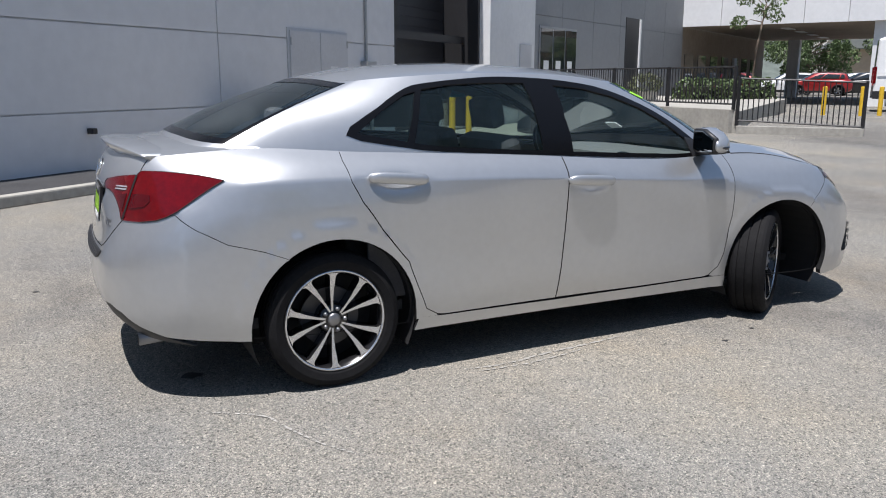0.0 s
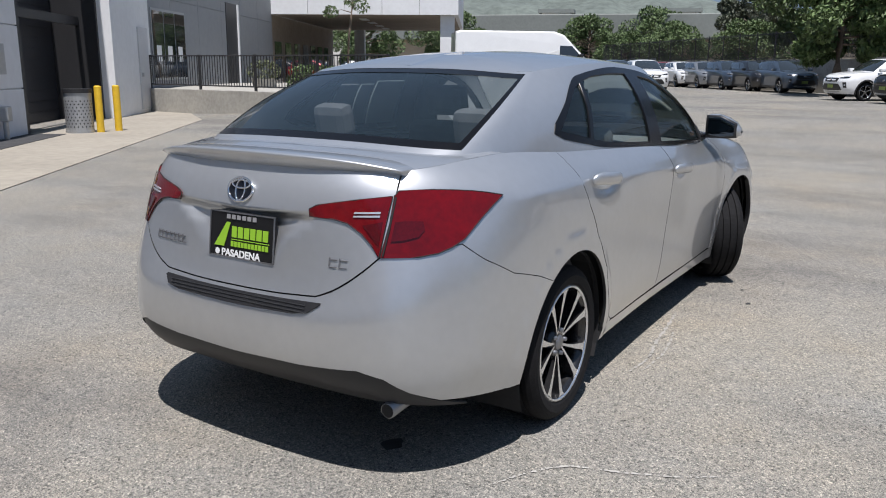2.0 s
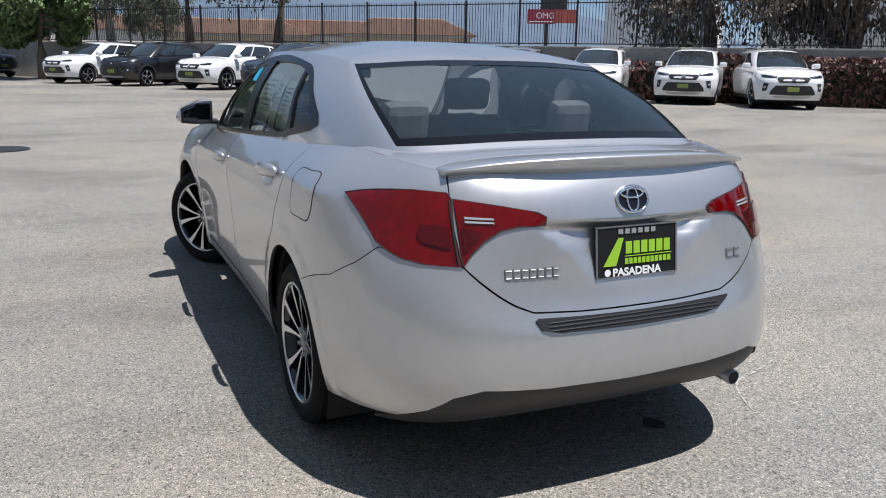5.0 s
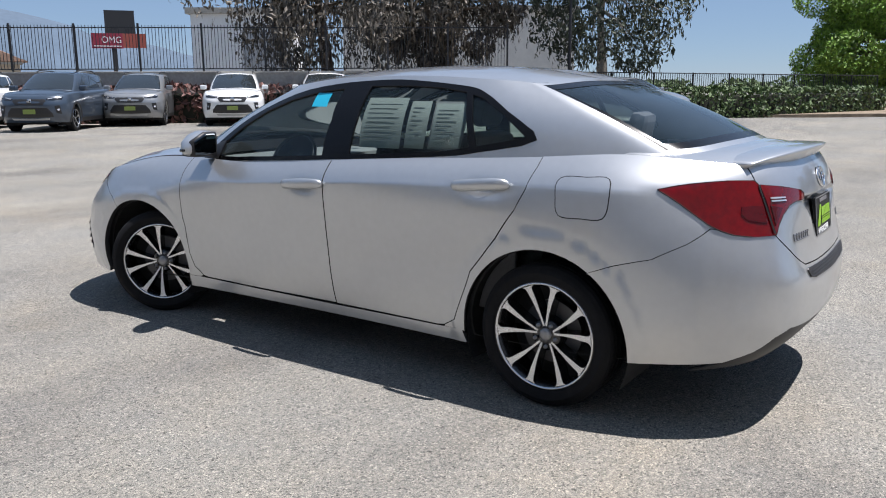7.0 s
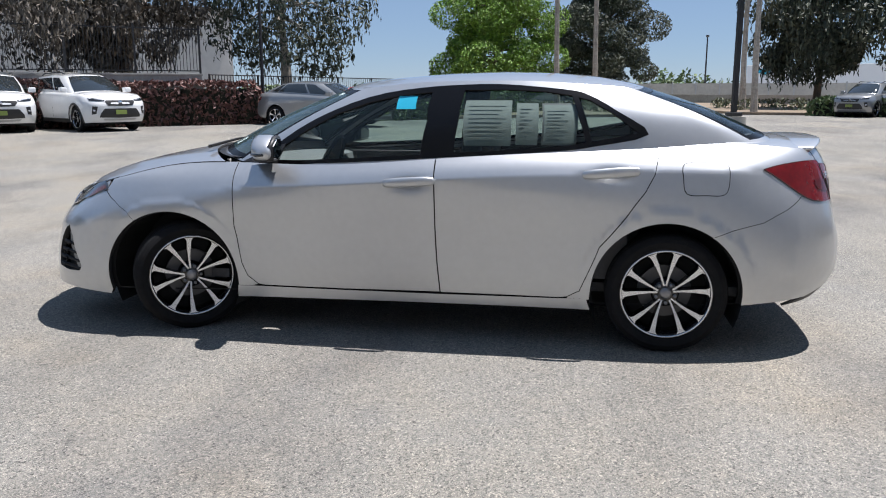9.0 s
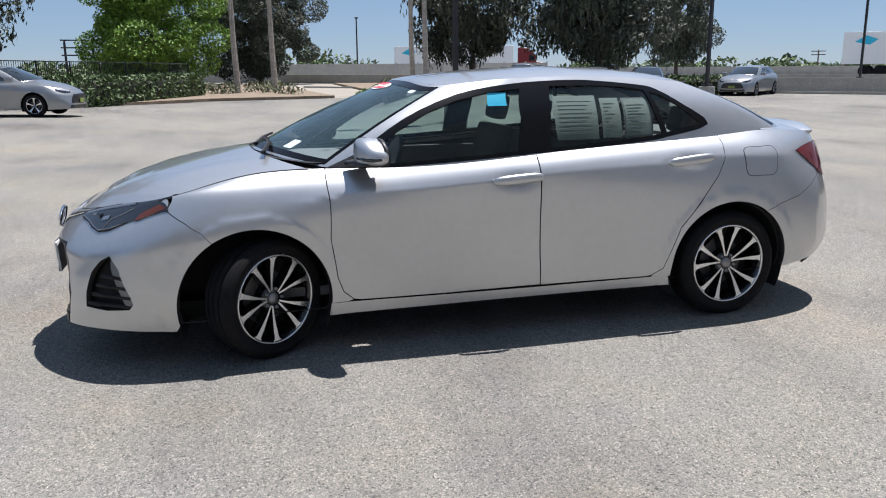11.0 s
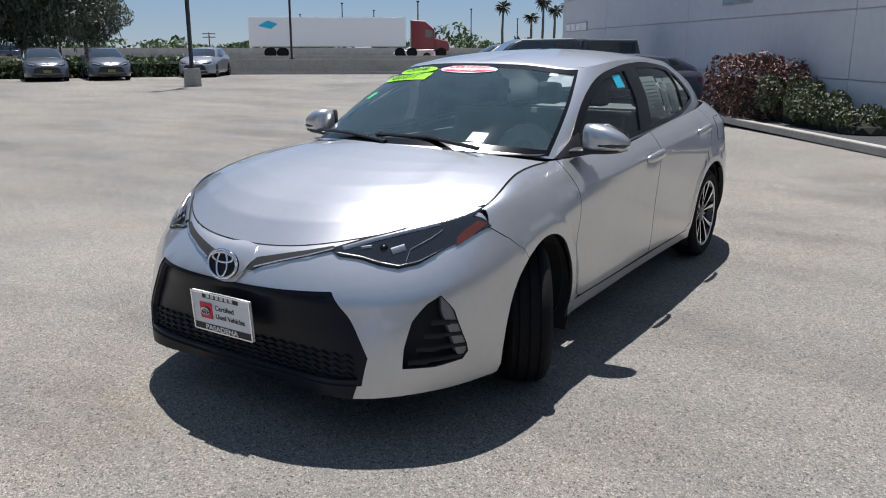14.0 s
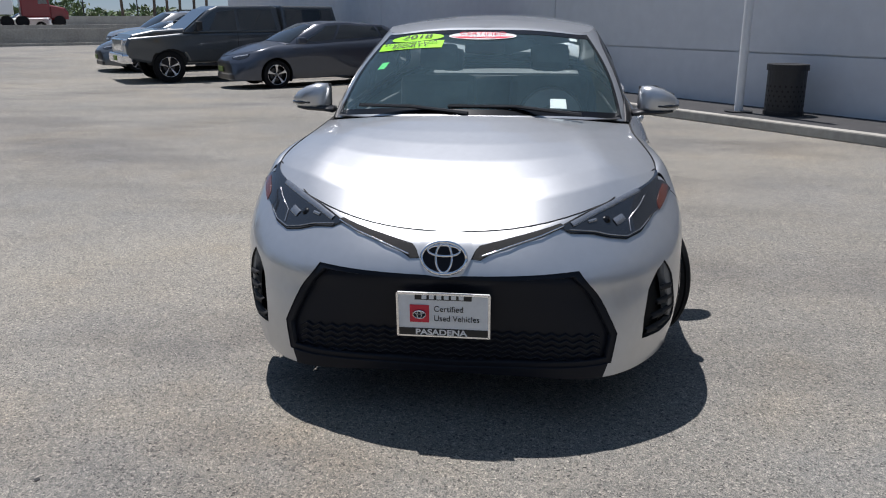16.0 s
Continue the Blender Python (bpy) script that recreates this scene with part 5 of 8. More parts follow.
# parked vehicles of the car park, simpler than the saloon but with the same kind of surfaces
SUV = [
    [(2.14, 0, 0.27), (2.13, 0.40, 0.27), (2.05, 0.68, 0.27), (1.86, 0.85, 0.26), (1.36, 0.89, 0.26), (0.6, 0.87, 0.26), (-0.3, 0.87, 0.26), (-1.33, 0.89, 0.27), (-1.86, 0.85, 0.29), (-2.08, 0.66, 0.33), (-2.14, 0.35, 0.34), (-2.15, 0, 0.34)],
    [(2.26, 0, 0.43), (2.25, 0.40, 0.43), (2.16, 0.70, 0.43), (1.93, 0.88, 0.43), (1.36, 0.915, 0.43), (0.6, 0.895, 0.43), (-0.3, 0.90, 0.43), (-1.33, 0.915, 0.43), (-1.93, 0.875, 0.44), (-2.20, 0.68, 0.45), (-2.26, 0.35, 0.46), (-2.27, 0, 0.46)],
    [(2.29, 0, 0.62), (2.28, 0.40, 0.62), (2.18, 0.71, 0.62), (1.95, 0.89, 0.63), (1.36, 0.93, 0.65), (0.6, 0.91, 0.65), (-0.3, 0.915, 0.65), (-1.33, 0.93, 0.65), (-1.97, 0.88, 0.66), (-2.24, 0.68, 0.66), (-2.29, 0.35, 0.66), (-2.30, 0, 0.66)],
    [(2.27, 0, 0.85), (2.25, 0.40, 0.85), (2.13, 0.71, 0.87), (1.90, 0.875, 0.89), (1.36, 0.92, 0.91), (0.6, 0.92, 0.92), (-0.3, 0.92, 0.94), (-1.33, 0.92, 0.95), (-1.94, 0.865, 0.95), (-2.19, 0.67, 0.93), (-2.25, 0.35, 0.92), (-2.26, 0, 0.92)],
    [(2.21, 0, 0.95), (2.18, 0.40, 0.96), (2.04, 0.69, 0.98), (1.83, 0.84, 1.00), (1.36, 0.885, 1.02), (0.6, 0.90, 1.03), (-0.3, 0.90, 1.06), (-1.33, 0.89, 1.08), (-1.90, 0.835, 1.08), (-2.13, 0.65, 1.06), (-2.19, 0.35, 1.04), (-2.20, 0, 1.04)],
    [(2.07, 0, 1.01), (2.04, 0.38, 1.02), (1.91, 0.64, 1.04), (1.73, 0.77, 1.06), (1.36, 0.79, 1.09), (0.6, 0.835, 1.10), (-0.3, 0.83, 1.13), (-1.33, 0.80, 1.15), (-1.82, 0.75, 1.16), (-2.04, 0.60, 1.16), (-2.10, 0.33, 1.16), (-2.11, 0, 1.16)],
]
SUV_FOOT = [(1.25, 0, 1.14), (1.16, 0.42, 1.13), (0.98, 0.73, 1.10), (0.72, 0.80, 1.085), (0.3, 0.82, 1.09), (-0.3, 0.82, 1.115), (-0.85, 0.81, 1.13), (-1.30, 0.785, 1.14), (-1.74, 0.73, 1.15), (-1.97, 0.60, 1.155), (-2.04, 0.33, 1.16), (-2.05, 0, 1.16)]


def parked_car(name, label, paint, kind="suv"):
    """One parked car at the origin, nose to +x; a lower body, glasshouse, lamps and wheels."""
    lower, ft, ev = LOWER, FOOT, EAVE
    fa, ra, wr = FA, RA, 0.315
    if kind == "suv":
        lower, ft = SUV, SUV_FOOT
        ev = [(0.42, 0, 1.625), (0.40, 0.32, 1.615), (0.28, 0.55, 1.59), (0.0, 0.61, 1.60), (-0.35, 0.625, 1.615), (-0.7, 0.63, 1.615), (-1.1, 0.62, 1.60), (-1.45, 0.61, 1.585), (-1.66, 0.59, 1.57), (-1.76, 0.55, 1.56), (-1.80, 0.3, 1.57), (-1.81, 0, 1.575)]
        fa, ra, wr = (1.36, 0.35, 0.42), (-1.33, 0.35, 0.42), 0.355
        roof_z = ([-1.81, -1.5, -1.0, -0.3, 0.2, 0.42], [1.575, 1.63, 1.665, 1.675, 1.65, 1.625])
    elif kind == "hatch":
        ft = [(x if x > -1.2 else -1.2 + (x + 1.2) * 1.25, y, z) for x, y, z in FOOT]
        ev = [(x if x > -0.3 else -0.3 + (x + 0.3) * 1.35, y, z + 0.02 + (0.0 if x > -0.6 else -0.03)) for x, y, z in EAVE]
        roof_z = ([-1.53, -1.2, -0.7, -0.1, 0.3, 0.45], [1.385, 1.43, 1.475, 1.485, 1.445, 1.425])
    else:
        roof_z = ([-1.21, -0.9, -0.44, 0.1, 0.45], [1.395, 1.448, 1.474, 1.446, 1.405])
    lo = Ring(lower, 2, (0, 0.2, 0.42, 0.70, 0.80, 1.0))
    up = Ring([ft, bulge(ft, ev, 0.03, 0.012), ev], 0, (0, 0.5, 1.0))
    t = thing(name, label, "car", "parked cars")
    bottom = [(0.0, 0.0)]
    for c in (fa, ra):
        a = lo.uv(arc(*c, -18, 198, 14), "xz", 1)
        bottom += [(a[0][0], 0.0)] + a[1:-1] + [(a[-1][0], 0.0)]
    bottom += [(lo.U / 2, 0.0)]
    loop = bottom + [(lo.U - u, v) for u, v in bottom[-2:0:-1]] + [(lo.U, 0.0), (lo.U, 1.0)] + [(u, 1.0) for u in np.linspace(lo.U, 0, 30)[1:]]
    sheet("body", lo, loop, paint, t, step=0.09, rim=0.05)
    edge = lambda u: lo(u, np.ones_like(u))
    half = lo.U / 2
    f0, fc, fd = lo(np.array([0.0]), np.array([1.0]))[0], ft[0], ft[-1]
    r0 = lo(np.array([half]), np.array([1.0]))[0]
    def spine_of(a, b, rise):
        return lambda s: np.c_[a[0] + (b[0] - a[0]) * s, 0 * s, a[2] + (b[2] - a[2]) * s ** 0.75 + rise * np.sin(math.pi * s)]
    sheet("bonnet", Patch(edge, 0.0, u_at(lo, 1.08), spine_of(f0, (fc[0], 0, fc[2] + 0.02), 0.02)), [(0.01, 0.01), (1, 0.01), (1, 0.99), (0.01, 0.99)], paint, t, vs=1.3, step=0.10, rim=0)
    sheet("tail_deck", Patch(edge, u_at(lo, -1.55), half, spine_of((fd[0] + 0.03, 0, fd[2]), r0, 0.01), power=3), [(0, 0), (0.99, 0), (0.99, 1), (0, 1)], paint, t, vs=1.1, step=0.10, rim=0)
    eave = lambda u: up(u, np.ones_like(u))
    xs = lambda s: ev[0][0] + (ev[-1][0] - ev[0][0]) * np.clip(s, 0, 1)
    sheet("roof", Patch(eave, 0.0, up.U / 2, lambda s: np.c_[xs(s), 0 * s, np.interp(xs(s), *roof_z)], power=2.2), [(0.004, 0), (0.996, 0), (0.996, 1), (0.004, 1)], paint, t, vs=1.0, step=0.10, rim=0)
    sheet("glasshouse", up, [(0, 0), (up.U, 0), (up.U, 1), (0, 1)], paint, t, vs=0.5, step=0.09, rim=0)
    T = up.T
    gl = M["tint"]
    ua_ = T[2] - 0.04
    sheet("windscreen", up, [(-ua_, 0.05), (ua_, 0.05), (ua_ + 0.02, 0.95), (-ua_ - 0.02, 0.95)], gl, t, vs=0.5, step=0.10, offset=0.006, rim=0)
    ur_ = T[9] - 0.03
    sheet("rear_window", up, [(ur_, 0.15), (up.U - ur_, 0.15), (up.U - ur_ - 0.04, 0.92), (ur_ + 0.04, 0.92)], gl, t, vs=0.5, step=0.10, offset=0.006, rim=0)
    for a, b in ((T[2] + 0.10, T[4] + 0.28), (T[4] + 0.36, T[7] - 0.02), (T[7] + 0.03, T[8] - 0.03)):
        side = [(a + (0.10 if a < T[3] else 0.0), 0.16), (b, 0.16), (b - (0.05 if b > T[6] else 0), 0.86), (a + (0.32 if a < T[3] else 0.02), 0.86)]
        for pl in (side, mirror_u(up, side)):
            sheet("side_window", up, pl, gl, t, vs=0.5, step=0.12, offset=0.006, rim=0)
    zt = lambda f: float(lo(np.array([0.3]), np.array([f]))[0, 2])
    for sgn in (1, -1):
        fy = lambda pts: [(sgn * (u - lo.U if u > lo.U * 0.75 else u), v) for u, v in lo.uv(pts, "yz", "f")]
        ry = lambda pts: [(lo.U / 2 + sgn * (u - lo.U / 2), v) for u, v in lo.uv(pts, "yz", "r")]
        z = zt(0.80)
        if kind == "suv":
            sheet("head_lamp", lo, fy([(0.80, 0.955), (0.62, 0.945), (0.43, 0.905), (0.45, 0.872), (0.62, 0.868), (0.79, 0.885)]), M["lamp_dark"], t, step=0.05, offset=0.006, rim=0.01)
            bar_on("lamp_strip", lo, fy([(0.78, 0.940), (0.62, 0.926), (0.47, 0.894)]), 0.022, 0.006, M["clear"], t, 0.007)
            sheet("fog_vent", lo, fy([(0.76, 0.73), (0.64, 0.72), (0.68, 0.52), (0.78, 0.50)]), M["black"], t, step=0.05, offset=0.005, rim=0.01)
            bar_on("fog_lamp", lo, fy([(0.745, 0.62), (0.70, 0.60)]), 0.05, 0.008, M["clear"], t, 0.008)
        else:
            sheet("head_lamp", lo, fy([(0.74, z + 0.085), (0.55, z + 0.045), (0.42, z + 0.005), (0.45, z - 0.03), (0.62, z - 0.045), (0.76, z + 0.02)]), M["lamp_dark"], t, step=0.08, offset=0.006, rim=0.01)
            bar_on("lamp_strip", lo, fy([(0.72, z + 0.06), (0.56, z + 0.03), (0.46, z + 0.0)]), 0.03, 0.006, M["clear"], t, 0.007)
        zr = float(lo(np.array([half]), np.array([0.80]))[0, 2])
        sheet("tail_lamp", lo, ry([(0.74, zr + 0.05), (0.55, zr + 0.06), (0.40, zr + 0.03), (0.42, zr - 0.04), (0.60, zr - 0.10), (0.75, zr - 0.06)]), M["red_lens"], t, step=0.08, offset=0.006, rim=0.01)
        mirr = part("door_mirror", box(0.72, 0.92, sgn * 0.97 - 0.10, sgn * 0.97 + 0.10, ft[3][2] + 0.03, ft[3][2] + 0.18, 0.04), paint, t)
        for k, c in enumerate((fa, ra)):
            if kind == "suv":
                band = lo.uv(arc(c[0], c[1], c[2] + 0.03, -12, 192, 12), "xz", 1)
                bar_on("arch_trim", lo, band if sgn > 0 else mirror_u(lo, band), 0.065, 0.008, M["black"], t, 0.002)
            wheel(t, Matrix.Translation((c[0], sgn * 0.79, wr)), sgn, spokes=5, r=wr, rr=wr * 0.70, detail=False)
            bm = bmesh.new()
            pts = arc(c[0], c[1], c[2], 205, -25, 14)
            ln = [[bm.verts.new((x, sgn * y, q)) for x, q in pts] for y in (0.86, 0.5)]
            for i in range(len(pts) - 1):
                bm.faces.new((ln[0][i], ln[0][i + 1], ln[1][i + 1], ln[1][i]))
            bm.faces.new(ln[1])
            part("wheel_well", bm, M["liner"], t)
    z = zt(0.42)
    fa_ = lambda pts: [((u - lo.U if u > lo.U * 0.75 else u), v) for u, v in lo.uv(pts, "yz", "f")]
    if kind == "suv":
        g = fa_([(0.01, 0.895), (0.40, 0.895), (0.44, 0.85), (0.36, 0.745), (0.01, 0.735)])
    else:
        g = fa_([(0.01, z + 0.13), (0.42, z + 0.12), (0.50, z + 0.02), (0.56, z - 0.13), (0.01, z - 0.15)])
    sheet("grille", lo, g + [(-u, v) for u, v in g[::-1]], M["black"], t, step=0.08, offset=0.006, rim=0.01)
    if kind == "suv":
        g = fa_([(0.01, 0.665), (0.46, 0.665), (0.58, 0.52), (0.60, 0.42), (0.01, 0.40)])
        skid = fa_([(0.01, 0.375), (0.50, 0.385), (0.46, 0.335), (0.01, 0.325)])
        sheet("skid_plate", lo, skid + [(-u, v) for u, v in skid[::-1]], M["galv_trim"], t, step=0.08, offset=0.008, rim=0.01)
        part("nose_badge", lathe([(0, 0.012), (0.055, 0.008), (0.065, -0.004)], 18, Matrix.Translation((2.275, 0, 0.83)) @ Matrix.Rotation(radians(-90), 4, "Z")), M["chrome"], t)
        sill = [(u, 0.0) for u in np.linspace(u_at(lo, 0.93, 0.0), u_at(lo, -0.90, 0.0), 12)] + [(u, 0.13) for u in np.linspace(u_at(lo, -0.90, 0.13), u_at(lo, 0.93, 0.13), 12)]
        for pl in (sill, mirror_u(lo, sill)):
            sheet("sill_cladding", lo, pl, M["black"], t, step=0.10, offset=0.006, rim=0.01)
        for sgn in (1, -1):
            for x0 in (0.05, -0.95):
                h_ = lo.uv([(x0 + 0.10, 0.985), (x0 - 0.10, 0.992)], "xz", 1)
                bar_on("door_handle", lo, h_ if sgn > 0 else mirror_u(lo, h_), 0.028, 0.03, paint, t, 0.002)
            for seam_x in ([(1.00, 1.02), (0.99, 0.70), (0.94, 0.42)], [(-0.10, 1.06), (-0.11, 0.70), (-0.12, 0.42)], [(-1.10, 1.08), (-1.02, 0.86), (-0.92, 0.70)]):
                h_ = lo.uv(seam_x, "xz", 1)
                bar_on("door_gap", lo, h_ if sgn > 0 else mirror_u(lo, h_), 0.010, 0.001, M["liner"], t, 0.001)
    else:
        g = fa_([(0.01, z - 0.19), (0.60, z - 0.18), (0.62, z - 0.27), (0.01, z - 0.29)])
    sheet("lower_grille", lo, g + [(-u, v) for u, v in g[::-1]], M["black"], t, step=0.08, offset=0.008, rim=0.01)
    part("plate", box(lo(np.array([0.0]), np.array([0.40]))[0, 0] + 0.01, lo(np.array([0.0]), np.array([0.40]))[0, 0] + 0.03, -0.16, 0.16, z - 0.12, z + 0.0, 0.004), M["lime_plate"], t)
    part("underbody", box(-2.0, 2.0, -0.6, 0.6, 0.22, 0.30), M["liner"], t)
    if kind == "suv":
        for sgn in (1, -1):
            part("roof_rail", tube([(0.1, sgn * 0.56, 1.65), (-0.1, sgn * 0.565, 1.70), (-1.2, sgn * 0.57, 1.69), (-1.45, sgn * 0.56, 1.63)], 0.018, 6), M["black"], t)
    return t


M["galv_trim"] = mat("silver_trim", (0.45, 0.46, 0.47), 0.35, 0.7, vary=0.05)
M["tint"] = mat("dark_car_glass", (0.02, 0.025, 0.028), 0.04, coat=1.0, spec=0.8)
M["lime_plate"] = mat("dealer_plate", (0.20, 0.26, 0.06), 0.5)
PAINT = {k: mat("car_paint_" + k, c, 0.3, mt, 1.0, vary=0.04, scale=3) for k, c, mt in (
    ("white", (0.78, 0.79, 0.79), 0.0), ("navy", (0.05, 0.07, 0.10), 0.3), ("black", (0.012, 0.012, 0.014), 0.2), ("grey", (0.12, 0.13, 0.14), 0.5),
    ("lightgrey", (0.30, 0.31, 0.32), 0.5), ("red", (0.30, 0.015, 0.015), 0.2), ("dusk", (0.05, 0.06, 0.085), 0.3))}
def ground_z(x, y):
    """The car park rises a little towards its far eastern side and dips by the pickup."""
    a = math.degrees(math.atan2(y, x))
    east = float(blend(a, -84, -70) * (1 - blend(a, 42, 56))) * (0.18 + 0.14 * float(blend(a, 8, 25)) * float(1 - blend(math.hypot(x, y), 19, 26))) * float(blend(math.hypot(x, y), 11, 19))
    return east - 0.2 * math.exp(-((x + 16) / 7) ** 2 - ((y + 8.5) / 7) ** 2)


def near(x, y, k=0.884):
    """Draws a place on the rise in towards the middle of the walk."""
    return (-3.5 + (x + 3.5) * k, 2.0 + (y - 2.0) * k)


ROW = 39.8                                    # heading of the row of parked cars
def stand(x, y, heading, z=0.0):
    return pose(x, y, z + ground_z(x, y), 0, 0, heading)
def along(x, y, heading, back):
    """The middle of a car whose nose stands at x, y."""
    return stand(x - back * math.cos(radians(heading)), y - back * math.sin(radians(heading)), heading)


suv = {c: parked_car("parked_suv", f"{w} sport utility car parked on asphalt", PAINT[c]) for c, w in (("white", "white"), ("navy", "dark blue"), ("lightgrey", "silver"), ("black", "black"), ("red", "dark red"))}
sedan = {c: parked_car("parked_saloon", f"{w} saloon car parked on asphalt", PAINT[c], "saloon") for c, w in (("grey", "dark grey"), ("lightgrey", "light grey"))}
prius = parked_car("parked_hatchback", "dark blue grey hatchback parked by the wall", PAINT["dusk"], "hatch")
used = {}
def park(src, m, label=""):
    """The first call moves the pattern car itself, later calls copy it."""
    if src.name in used:
        ob = copy_thing(src, m)
    else:
        used[src.name] = 1
        src.matrix_basis = m
        ob = src
    if label:
        ob["label"] = label
    return ob


FACE = 130
for c, x, y, hd in (("white", 36.6, 2.0, FACE), ("black", 33.6, -0.3, FACE), ("white", 29.6, -3.0, FACE), ("navy", 27.0, -5.1, FACE), ("white", 24.4, -7.2, FACE), ("navy", 22.0, -9.2, FACE),
                    ("lightgrey", 19.6, -11.3, FACE + 4), ("white", 17.0, -13.1, FACE + 6), ("white", 15.0, -15.1, FACE + 2), ("white", 12.4, -16.6, 148),
                    ("white", 42.5, 12.5, -150), ("navy", 44.5, 15.0, -150)):
    if x > 20:
        x, y = near(x, y)
    park(suv[c], along(x, y, hd, 2.0))
for k, c in enumerate(("navy", "black", "navy", "lightgrey", "white", "red", "white", "navy", "white", "lightgrey", "navy", "white")):
    park(suv[c], along(40.5 + 2.25 * k, 4.5 + 2.0 * k, 215, 2.2))
park(sedan["lightgrey"], stand(*near(9.3, -24.8), 168), "light grey saloon car parked beside a hedge")
park(sedan["grey"], along(-16.0, -31.4, 62, 2.2))
park(sedan["grey"], along(-18.3, -30.2, 62, 2.2))
park(suv["lightgrey"], along(-13.6, -36.5, 50, 2.2))
park(sedan["lightgrey"], along(-22.8, -29.9, 35, 2.2))
park(prius, stand(-14.43, -5.1, -52))
park(suv["lightgrey"], along(-20.3, -13.8, -52, 2.3), "silver sport utility car parked beside a pickup")
park(sedan["grey"], along(-17.9, -12.6, -52, 2.2))

# pickup, van and lorry, built from side outlines
def hull(outline, half_w, tuck=0.06, top_in=0.0, zmid=0.9, rnd=0.04, bm=None):
    """A body from a side outline: full width at zmid, drawn in towards its top and edges."""
    bm = bm or bmesh.new()
    zs = [z for _, z in outline]
    z1 = max(zs)
    def ring_of(y_scale, shrink):
        cx, cz = sum(x for x, _ in outline) / len(outline), sum(zs) / len(zs)
        r = []
        for x, z in outline:
            w = half_w - (top_in * max(0.0, z - zmid) / max(z1 - zmid, 0.01)) - tuck * max(0.0, zmid - z) ** 2
            xx, zz = x + (cx - x) / max(abs(cx - x), 1e-3) * shrink, z + (cz - z) / max(abs(cz - z), 1e-3) * shrink
            r.append(bm.verts.new((xx, w * y_scale if abs(y_scale) < 1 else math.copysign(w, y_scale), zz)))
        return r
    rings = []
    for sgn in (-1, 1):
        pair = []
        for inset_y, shrink in ((0.0, rnd), (rnd * 0.4, rnd * 0.4), (rnd, 0.0)):
            r = ring_of(sgn, shrink)
            for v in r:
                v.co.y -= sgn * inset_y
            pair.append(r)
        rings += pair if sgn < 0 else pair[::-1]
    n = len(outline)
    for a, b in zip(rings, rings[1:]):
        for i in range(n):
            bm.faces.new((a[i], a[(i + 1) % n], b[(i + 1) % n], b[i]))
    bm.faces.new(rings[0][::-1])
    bm.faces.new(rings[-1])
    bmesh.ops.recalc_face_normals(bm, faces=bm.faces)
    return bm


def arch_line(cx, r, z0):
    a = math.degrees(math.asin(max(-1, min(1, (z0 - 0.40) / r))))
    return [(cx + r * math.cos(radians(t)), 0.40 + r * math.sin(radians(t))) for t in np.linspace(a, 180 - a, 12)]


def pane(parent, pts, y, thick=0.01, name="side_window", material=None):
    return part(name, prism(pts, thick, Matrix.Translation((0, y - thick / 2, 0))), material or M["tint"], parent)


